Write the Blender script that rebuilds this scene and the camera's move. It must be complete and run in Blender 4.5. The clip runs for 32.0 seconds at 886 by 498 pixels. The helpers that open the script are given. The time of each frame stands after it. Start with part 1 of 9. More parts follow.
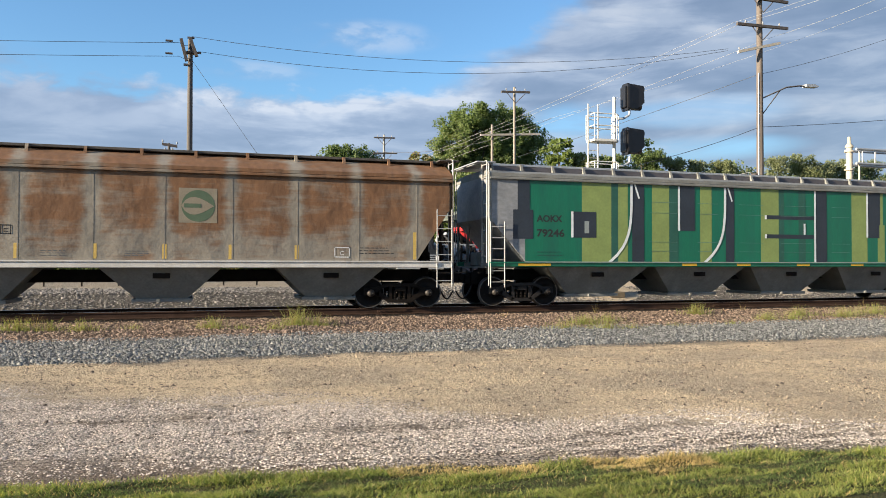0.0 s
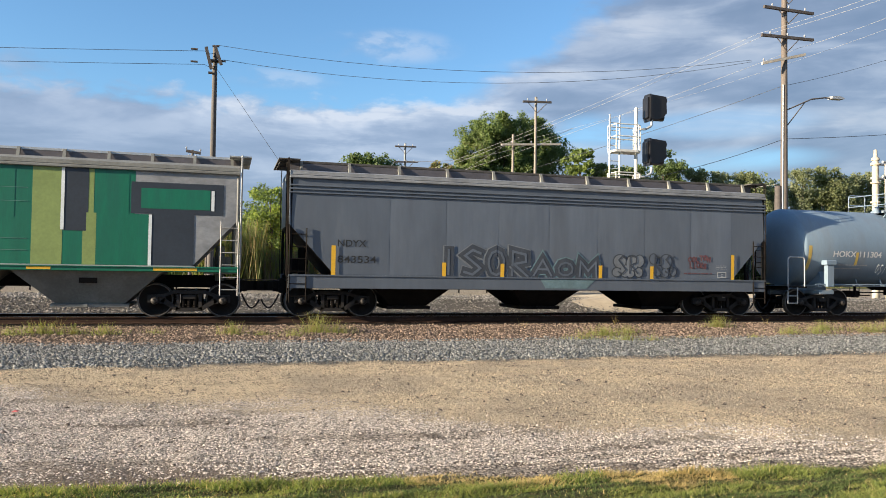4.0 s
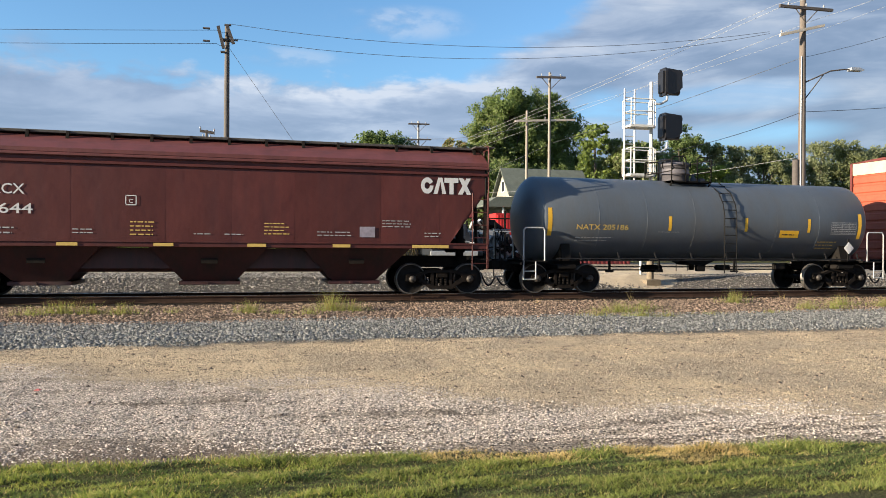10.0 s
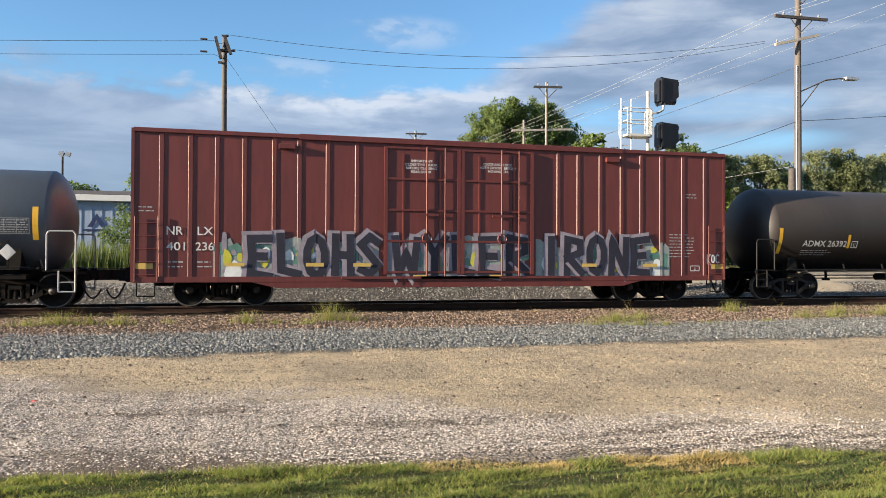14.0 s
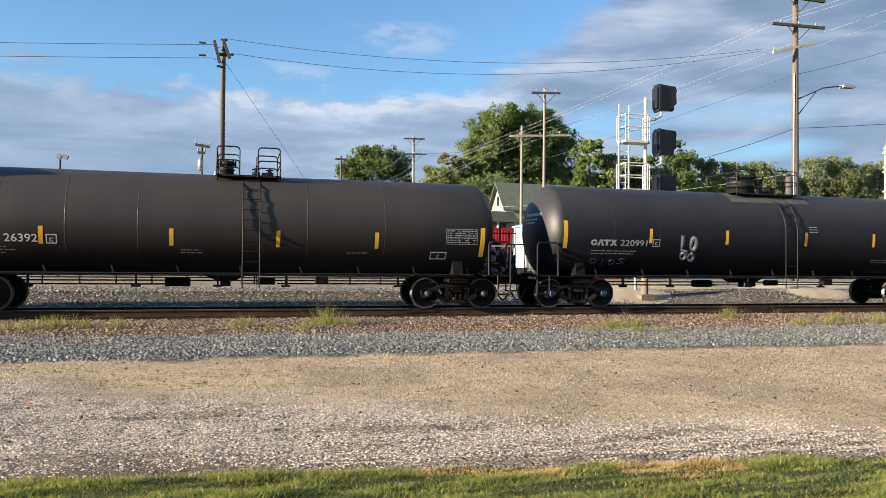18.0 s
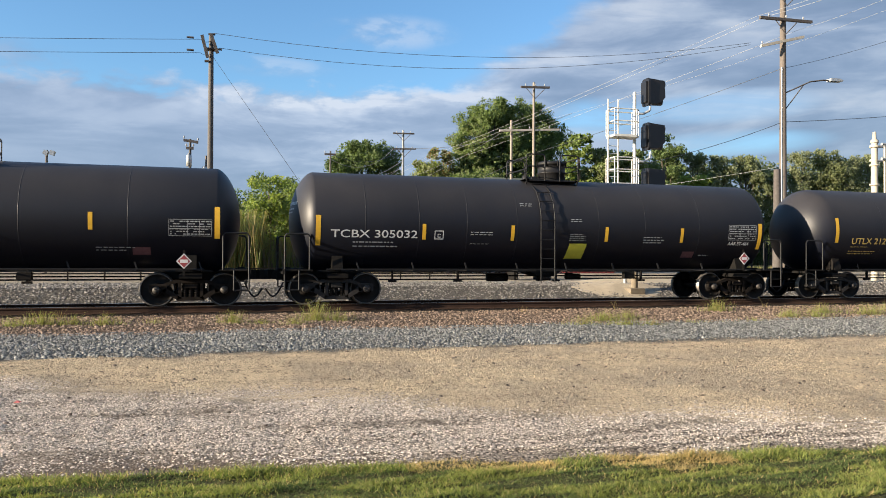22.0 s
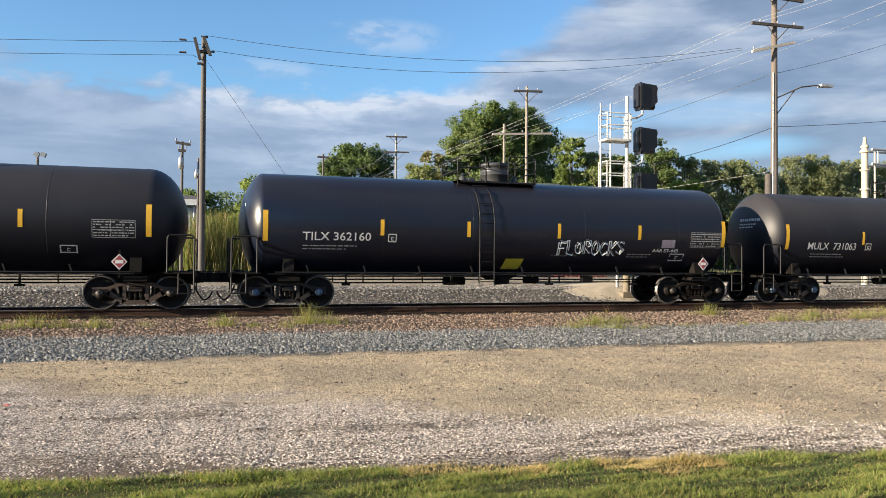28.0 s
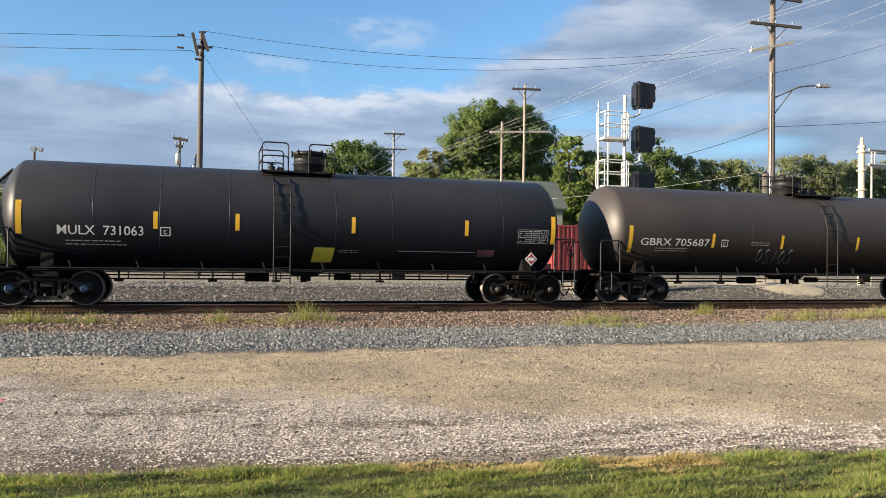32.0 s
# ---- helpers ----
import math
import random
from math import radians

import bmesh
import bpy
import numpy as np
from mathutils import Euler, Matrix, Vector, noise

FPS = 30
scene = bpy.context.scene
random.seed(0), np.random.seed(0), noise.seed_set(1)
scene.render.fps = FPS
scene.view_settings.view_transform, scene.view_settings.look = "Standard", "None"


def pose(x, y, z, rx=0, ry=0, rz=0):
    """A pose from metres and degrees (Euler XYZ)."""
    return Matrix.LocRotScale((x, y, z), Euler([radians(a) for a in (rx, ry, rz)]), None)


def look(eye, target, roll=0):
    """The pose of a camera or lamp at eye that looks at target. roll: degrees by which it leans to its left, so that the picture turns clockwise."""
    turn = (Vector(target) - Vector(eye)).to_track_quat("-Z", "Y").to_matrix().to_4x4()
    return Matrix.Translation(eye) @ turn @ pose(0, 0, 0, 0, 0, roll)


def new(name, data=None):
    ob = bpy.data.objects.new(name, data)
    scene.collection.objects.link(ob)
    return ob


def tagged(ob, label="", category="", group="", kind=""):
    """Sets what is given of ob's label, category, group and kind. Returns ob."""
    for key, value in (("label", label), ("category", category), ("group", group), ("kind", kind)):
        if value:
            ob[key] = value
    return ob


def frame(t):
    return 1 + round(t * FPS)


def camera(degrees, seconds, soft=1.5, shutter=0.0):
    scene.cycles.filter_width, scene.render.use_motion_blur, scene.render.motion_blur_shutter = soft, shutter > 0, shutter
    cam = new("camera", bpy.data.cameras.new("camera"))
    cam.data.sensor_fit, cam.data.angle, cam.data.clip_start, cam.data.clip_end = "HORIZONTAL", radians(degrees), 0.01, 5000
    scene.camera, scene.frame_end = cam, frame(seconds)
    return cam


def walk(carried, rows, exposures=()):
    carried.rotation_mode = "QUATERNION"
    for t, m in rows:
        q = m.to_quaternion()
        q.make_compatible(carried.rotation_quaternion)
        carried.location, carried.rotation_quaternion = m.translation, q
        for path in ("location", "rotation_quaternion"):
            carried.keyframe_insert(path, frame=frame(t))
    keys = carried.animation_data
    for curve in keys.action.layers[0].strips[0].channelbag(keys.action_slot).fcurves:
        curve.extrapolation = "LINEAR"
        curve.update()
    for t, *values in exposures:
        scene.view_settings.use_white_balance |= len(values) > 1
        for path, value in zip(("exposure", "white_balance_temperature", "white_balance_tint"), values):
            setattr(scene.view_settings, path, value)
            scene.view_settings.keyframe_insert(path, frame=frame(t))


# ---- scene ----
import collections

# ---------- camera: hand-held on one spot beside the line ----------
TRACK_Y = 22.92          # centre of the track, which runs along x; z = 0 is the top of the rail
EYE_Z = 1.367
cam = camera(60.92, 32.0, soft=0.9)
walk(cam, [
    (0.0, pose(0, 0, 1.367, 91.02, -0.12, -17.57)),
    (0.5, pose(0, 0, 1.367, 91.04, -0.22, -17.67)),
    (1.0, pose(0, 0, 1.367, 91.11, -0.29, -17.74)),
    (1.5, pose(0, 0, 1.367, 91.20, -0.44, -17.77)),
    (2.0, pose(0, 0, 1.367, 91.34, -0.63, -17.64)),
    (2.5, pose(0, 0, 1.367, 91.48, -0.72, -17.30)),
    (3.0, pose(0, 0, 1.367, 91.60, -0.81, -16.85)),
    (3.5, pose(0, 0, 1.367, 91.71, -0.86, -16.38)),
    (5.5, pose(0, 0, 1.367, 91.45, -0.78, -15.77)),
    (6.0, pose(0, 0, 1.367, 91.29, -0.57, -15.79)),
    (6.5, pose(0, 0, 1.367, 91.11, -0.28, -15.75)),
    (7.0, pose(0, 0, 1.367, 90.92, -0.10, -15.66)),
    (7.5, pose(0, 0, 1.367, 90.75, -0.09, -15.55)),
    (8.0, pose(0, 0, 1.367, 90.63, -0.12, -15.40)),
    (8.5, pose(0, 0, 1.367, 90.47, -0.16, -15.25)),
    (9.0, pose(0, 0, 1.367, 90.25, -0.27, -15.18)),
    (9.5, pose(0, 0, 1.367, 90.07, -0.39, -15.13)),
    (10.0, pose(0, 0, 1.367, 89.98, -0.39, -15.00)),
    (10.5, pose(0, 0, 1.367, 89.98, -0.46, -14.93)),
    (11.0, pose(0, 0, 1.367, 90.09, -0.52, -14.89)),
    (11.5, pose(0, 0, 1.367, 90.24, -0.53, -14.89)),
    (12.0, pose(0, 0, 1.367, 90.39, -0.50, -14.97)),
    (12.5, pose(0, 0, 1.367, 90.52, -0.50, -15.05)),
    (13.0, pose(0, 0, 1.367, 90.59, -0.47, -15.10)),
    (13.5, pose(0, 0, 1.367, 90.67, -0.38, -15.16)),
    (14.0, pose(0, 0, 1.367, 90.70, -0.23, -15.19)),
    (14.5, pose(0, 0, 1.367, 90.70, -0.10, -15.19)),
    (16.5, pose(0, 0, 1.367, 91.02, -0.34, -15.37)),
    (17.0, pose(0, 0, 1.367, 91.05, -0.43, -15.35)),
    (17.5, pose(0, 0, 1.367, 91.08, -0.50, -15.37)),
    (18.0, pose(0, 0, 1.367, 91.08, -0.56, -15.39)),
    (18.5, pose(0, 0, 1.367, 91.10, -0.55, -15.46)),
    (19.0, pose(0, 0, 1.367, 91.12, -0.54, -15.59)),
    (19.5, pose(0, 0, 1.367, 91.15, -0.53, -15.68)),
    (20.0, pose(0, 0, 1.367, 91.12, -0.44, -15.73)),
    (20.5, pose(0, 0, 1.367, 91.06, -0.32, -15.81)),
    (21.0, pose(0, 0, 1.367, 90.92, -0.22, -15.91)),
    (21.5, pose(0, 0, 1.367, 90.76, -0.20, -16.04)),
    (22.0, pose(0, 0, 1.367, 90.69, -0.27, -16.14)),
    (22.5, pose(0, 0, 1.367, 90.71, -0.34, -16.18)),
    (23.0, pose(0, 0, 1.367, 90.80, -0.40, -16.20)),
    (23.5, pose(0, 0, 1.367, 90.88, -0.45, -16.21)),
    (24.0, pose(0, 0, 1.367, 90.94, -0.39, -16.24)),
    (24.5, pose(0, 0, 1.367, 90.94, -0.36, -16.30)),
    (25.0, pose(0, 0, 1.367, 90.92, -0.31, -16.37)),
    (25.5, pose(0, 0, 1.367, 90.90, -0.31, -16.44)),
    (27.5, pose(0, 0, 1.367, 90.96, -0.36, -16.65)),
    (28.0, pose(0, 0, 1.367, 90.95, -0.41, -16.70)),
    (28.5, pose(0, 0, 1.367, 90.92, -0.47, -16.74)),
    (29.0, pose(0, 0, 1.367, 90.94, -0.46, -16.75)),
    (29.5, pose(0, 0, 1.367, 90.96, -0.43, -16.77)),
    (30.0, pose(0, 0, 1.367, 90.99, -0.39, -16.78)),
    (30.5, pose(0, 0, 1.367, 90.98, -0.37, -16.73)),
    (31.0, pose(0, 0, 1.367, 90.91, -0.46, -16.78)),
    (31.5, pose(0, 0, 1.367, 90.84, -0.62, -16.85)),
    (32.0, pose(0, 0, 1.367, 90.76, -0.78, -16.93)),
])

# how far the train has rolled towards -x at each full second
ROLLED = [-0.0, 6.78, 13.54, 20.27, 26.96, 33.63, 40.28, 46.91, 53.52, 60.11, 66.69, 73.23, 79.72, 86.16, 92.55, 98.9, 105.24, 111.55, 117.84, 124.11, 130.35, 136.58, 142.77, 148.91, 155.01, 161.07, 167.1, 173.11, 179.1, 185.07, 190.98, 196.84, 202.7]


def rolled(t):
    i = min(int(t), 31)
    a, b = ROLLED[i], ROLLED[i + 1]
    va = (ROLLED[i + 1] - ROLLED[i - 1]) / 2 if i > 0 else b - a
    vb = (ROLLED[i + 2] - ROLLED[i]) / 2 if i < 31 else b - a
    u = t - i
    return (a * (2 * u ** 3 - 3 * u * u + 1) + va * (u ** 3 - 2 * u * u + u)
            + b * (3 * u * u - 2 * u ** 3) + vb * (u ** 3 - u * u))


# ---------- sky and sun ----------
SUN_TO = Vector((-0.97, -0.145, 0.21)).normalized()
sun = new("sun", bpy.data.lights.new("sun", "SUN"))
sun.data.energy, sun.data.angle, sun.data.color = 5.0, radians(0.55), (1.0, 0.84, 0.63)
sun.matrix_world = look(SUN_TO * 100, (0, 0, 0))
scene.view_settings.exposure = 1.55

world = bpy.data.worlds.new("sky")
scene.world = world
world.use_nodes = True
wn, wl = world.node_tree.nodes, world.node_tree.links
wn.clear()


def wnode(kind, **values):
    n = wn.new(kind)
    for k, v in values.items():
        n.inputs[k].default_value = v
    return n


def wmath(op, a, b=None, clamp=False):
    n = wn.new("ShaderNodeMath")
    n.operation, n.use_clamp = op, clamp
    for i, v in enumerate((a, b)):
        if v is None:
            continue
        if isinstance(v, (int, float)):
            n.inputs[i].default_value = v
        else:
            wl.new(v, n.inputs[i])
    return n.outputs[0]


def wramp(fac, stops):
    n = wn.new("ShaderNodeValToRGB")
    while len(n.color_ramp.elements) < len(stops):
        n.color_ramp.elements.new(0.5)
    for e, (p, c) in zip(n.color_ramp.elements, stops):
        e.position, e.color = p, (*c, 1) if len(c) == 3 else c
    wl.new(fac, n.inputs[0])
    return n.outputs[0]


sky = wn.new("ShaderNodeTexSky")
sky.sky_type, sky.sun_disc = "NISHITA", False
sky.sun_elevation = math.asin(SUN_TO.z)
sky.sun_rotation = math.atan2(SUN_TO.x, SUN_TO.y)
sky.air_density, sky.dust_density, sky.ozone_density = 1.0, 0.6, 1.6
wtc = wn.new("ShaderNodeTexCoord")
wsep = wn.new("ShaderNodeSeparateXYZ")
wl.new(wtc.outputs["Generated"], wsep.inputs[0])
az = wmath("ARCTAN2", wsep.outputs[0], wsep.outputs[1])
el = wmath("ARCSINE", wsep.outputs[2])
deg_a, deg_e = wmath("MULTIPLY", az, 57.2958), wmath("MULTIPLY", el, 57.2958)


def wnoise(stretch_a, stretch_e, scale, detail, rough, distortion=0.0, shift=0.0):
    c = wn.new("ShaderNodeCombineXYZ")
    wl.new(wmath("MULTIPLY", az, stretch_a), c.inputs[0])
    wl.new(wmath("MULTIPLY", el, stretch_e), c.inputs[1])
    c.inputs[2].default_value = shift
    t = wnode("ShaderNodeTexNoise", Scale=scale, Detail=detail, Roughness=rough, Distortion=distortion)
    wl.new(c.outputs[0], t.inputs["Vector"])
    return t.outputs[0]


def wsmooth(v, lo, hi, a=0.0, b=1.0):
    r = wn.new("ShaderNodeMapRange")
    r.interpolation_type = "SMOOTHSTEP"
    for i, q in enumerate((lo, hi, a, b)):
        r.inputs[i + 1].default_value = q
    wl.new(v, r.inputs[0])
    return r.outputs[0]


def puff(a, e, ra, re, tall):
    """A single cloud at an azimuth and a height, in degrees, fading out from its middle."""
    u = wmath("DIVIDE", wmath("SUBTRACT", deg_a, a), ra)
    v = wmath("DIVIDE", wmath("SUBTRACT", deg_e, e), re)
    return wsmooth(wmath("ADD", wmath("MULTIPLY", u, u), wmath("MULTIPLY", v, v)), 0.0, 1.6, tall, 0.0)


# broken cloud: a heaped bank low over the land, a thin sheet that closes in to the right, clear blue between
billow = wnoise(7.0, 15.0, 1.5, 7.0, 0.56, 0.2)
drift = wnoise(4.4, 19.0, 1.3, 6.0, 0.55, 0.35, 3.0)
grain_n = wnoise(12.0, 26.0, 2.0, 5.0, 0.6, 0.1, 7.0)
rough_edge = wmath("ADD", wmath("MULTIPLY", wmath("SUBTRACT", billow, 0.5), 1.5), wmath("MULTIPLY", wmath("SUBTRACT", grain_n, 0.5), 0.35))
edge_e = wmath("ADD", deg_e, wmath("MULTIPLY", rough_edge, -4.2))
bank = wsmooth(edge_e, 11.4, 13.0, 1.0, 0.0)
past = wmath("SUBTRACT", wmath("SUBTRACT", deg_a, 15.5), wmath("MULTIPLY", wmath("SUBTRACT", deg_e, 12.3), 1.64))
sheet = wsmooth(wmath("ADD", past, wmath("MULTIPLY", rough_edge, 7.0)), -1.5, 4.0)
cover = wmath("MAXIMUM", bank, sheet)
loose = wmath("ADD", wmath("ADD", puff(11.8, 16.6, 5.0, 1.2, 0.48), puff(3.0, 13.9, 4.5, 0.7, 0.40)), puff(-13.0, 13.3, 3.0, 0.9, 0.6))
cover = wmath("MAXIMUM", cover, wmath("MULTIPLY", loose, wsmooth(wmath("ADD", rough_edge, 0.5), 0.25, 0.7)))
gaps = wmath("ADD", wmath("ADD", puff(27.5, 10.3, 4.0, 1.5, 0.75), puff(36.5, 10.8, 6.0, 1.1, 0.7)), wmath("ADD", puff(37.0, 8.2, 6.0, 0.9, 0.6), puff(22.0, 17.0, 3.5, 1.2, 0.3)))
gaps = wmath("MULTIPLY", gaps, wsmooth(drift, 0.30, 0.62, 1.0, 0.35))
mask = wmath("MULTIPLY", wmath("SUBTRACT", cover, gaps, True), 0.90)
# lit rims along the heaped tops, bands of light and shade below them
crest = wmath("MULTIPLY", wsmooth(edge_e, 9.4, 12.2), wmath("MULTIPLY", wsmooth(deg_a, 24.0, 14.0), wsmooth(deg_a, -8.0, 3.0, 0.35, 1.0)))
tone = wmath("ADD", wmath("MULTIPLY", wsmooth(drift, 0.34, 0.66), 0.72), wmath("MULTIPLY", wsmooth(billow, 0.36, 0.66), 0.22))
tone = wmath("MULTIPLY", tone, wmath("MULTIPLY", wsmooth(deg_a, -10.0, 14.0, 0.62, 1.0), wsmooth(deg_e, 4.0, 11.0, 0.75, 1.0)))
tone = wmath("ADD", tone, wmath("MULTIPLY", crest, wsmooth(billow, 0.40, 0.62, 0.15, 0.8)))
shade = wramp(tone, [(0.0, (0.222, 0.298, 0.436)), (0.35, (0.298, 0.376, 0.520)), (0.75, (0.44, 0.515, 0.645)), (1.0, (0.60, 0.65, 0.74))])
side = wsmooth(deg_a, 8.0, 46.0)
skyscale = wn.new("ShaderNodeVectorMath")
skyscale.operation = "MULTIPLY"
wl.new(sky.outputs[0], skyscale.inputs[0])
skyscale.inputs[1].default_value = (0.129, 0.178, 0.222)
wmix = wn.new("ShaderNodeMix")
wmix.data_type = "RGBA"
dim = wmath("SUBTRACT", 1.0, wmath("MULTIPLY", side, 0.20))
wshade = wn.new("ShaderNodeVectorMath")
wshade.operation = "SCALE"
wl.new(shade, wshade.inputs[0])
wl.new(dim, wshade.inputs["Scale"])
wl.new(mask, wmix.inputs[0])
wl.new(skyscale.outputs[0], wmix.inputs[6])
wl.new(wshade.outputs[0], wmix.inputs[7])
wbg = wnode("ShaderNodeBackground", Strength=0.41)
wl.new(wmix.outputs[2], wbg.inputs[0])
wout = wn.new("ShaderNodeOutputWorld")
wl.new(wbg.outputs[0], wout.inputs[0])


# ---------- materials ----------
def material(name, color, rough=0.6, metal=0.0, vary=0.25, scale=3.0, fine=40.0, bump=0.0, bump_scale=60.0,
             bump_dist=0.02, dirt=None, dirt_amount=0.0, dirt_scale=1.2, stretch=(1, 1, 1), island=0.0, per_object=0.0, spec=0.5, stain_low=0.45, dust=None):
    """A painted, earthy or leafy surface: base colour varied at two scales, grime with a shape of its own, fine relief."""
    m = bpy.data.materials.new(name)
    m.use_nodes = True
    n, l = m.node_tree.nodes, m.node_tree.links
    b = n["Principled BSDF"]
    b.inputs["Roughness"].default_value, b.inputs["Metallic"].default_value = rough, metal
    b.inputs["Specular IOR Level"].default_value = spec
    tc = n.new("ShaderNodeTexCoord")
    mp = n.new("ShaderNodeMapping")
    mp.inputs["Scale"].default_value = stretch
    l.new(tc.outputs["Object"], mp.inputs[0])

    def noise_of(s, detail=4.0):
        t = n.new("ShaderNodeTexNoise")
        t.inputs["Scale"].default_value, t.inputs["Detail"].default_value, t.inputs["Roughness"].default_value = s, detail, 0.6
        l.new(mp.outputs[0], t.inputs["Vector"])
        return t.outputs[0]

    def scaled(value, lo, hi):
        r = n.new("ShaderNodeMapRange")
        r.inputs[1].default_value, r.inputs[2].default_value = 0.25, 0.75
        r.inputs[3].default_value, r.inputs[4].default_value = lo, hi
        l.new(value, r.inputs[0])
        return r.outputs[0]

    def product(a, c):
        k = n.new("ShaderNodeMath")
        k.operation = "MULTIPLY"
        l.new(a, k.inputs[0])
        l.new(c, k.inputs[1])
        return k.outputs[0]

    f = product(scaled(noise_of(scale), 1 - vary, 1 + vary), scaled(noise_of(fine, 2.0), 1 - vary * 0.6, 1 + vary * 0.6))
    if island:
        g = n.new("ShaderNodeNewGeometry")
        r = n.new("ShaderNodeMapRange")
        r.inputs[3].default_value, r.inputs[4].default_value = 1 - island, 1 + island
        l.new(g.outputs["Random Per Island"], r.inputs[0])
        f = product(f, r.outputs[0])
    if per_object:
        g = n.new("ShaderNodeObjectInfo")
        r = n.new("ShaderNodeMapRange")
        r.inputs[3].default_value, r.inputs[4].default_value = 1 - per_object, 1 + per_object
        l.new(g.outputs["Random"], r.inputs[0])
        f = product(f, r.outputs[0])
    base = n.new("ShaderNodeVectorMath")
    base.operation = "SCALE"
    base.inputs[0].default_value = color
    l.new(f, base.inputs["Scale"])
    out = base.outputs[0]
    if dirt is not None:
        ramp = n.new("ShaderNodeMapRange")
        ramp.inputs[1].default_value, ramp.inputs[2].default_value = stain_low, stain_low + 0.25
        ramp.inputs[4].default_value = dirt_amount
        l.new(noise_of(dirt_scale, 6.0), ramp.inputs[0])
        mix = n.new("ShaderNodeMix")
        mix.data_type = "RGBA"
        l.new(ramp.outputs[0], mix.inputs[0])
        l.new(out, mix.inputs[6])
        mix.inputs[7].default_value = (*dirt, 1)
        out = mix.outputs[2]
    if dust is not None:    # dust and light on the upper shell, painted in by height: (from height, to height, colour, amount)
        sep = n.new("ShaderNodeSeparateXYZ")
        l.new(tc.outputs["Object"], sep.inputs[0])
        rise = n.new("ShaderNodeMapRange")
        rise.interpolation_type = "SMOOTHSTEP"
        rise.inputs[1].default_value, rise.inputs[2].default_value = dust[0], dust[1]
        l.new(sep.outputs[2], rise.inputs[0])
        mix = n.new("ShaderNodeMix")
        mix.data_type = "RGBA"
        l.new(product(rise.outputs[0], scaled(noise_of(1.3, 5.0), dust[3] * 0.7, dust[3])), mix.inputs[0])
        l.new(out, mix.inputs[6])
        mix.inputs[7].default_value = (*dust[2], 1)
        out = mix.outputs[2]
    l.new(out, b.inputs["Base Color"])
    if bump:
        bp = n.new("ShaderNodeBump")
        bp.inputs["Strength"].default_value, bp.inputs["Distance"].default_value = bump, bump_dist
        t = n.new("ShaderNodeTexNoise")
        t.inputs["Scale"].default_value, t.inputs["Detail"].default_value = bump_scale, 4.0
        l.new(tc.outputs["Object"], t.inputs["Vector"])
        l.new(t.outputs[0], bp.inputs["Height"])
        l.new(bp.outputs[0], b.inputs["Normal"])
    return m


def leafy(name, color, island=0.28):
    m = material(name, color, rough=0.55, vary=0.3, scale=0.35, fine=3.0, island=island, spec=0.25)
    n, l = m.node_tree.nodes, m.node_tree.links
    b = n["Principled BSDF"]
    tr = n.new("ShaderNodeBsdfTranslucent")
    tr.inputs[0].default_value = (color[0] * 1.5, color[1] * 1.6, color[2], 1)
    mx = n.new("ShaderNodeMixShader")
    mx.inputs[0].default_value = 0.42
    l.new(b.outputs[0], mx.inputs[1])
    l.new(tr.outputs[0], mx.inputs[2])
    l.new(mx.outputs[0], n["Material Output"].inputs[0])
    return m


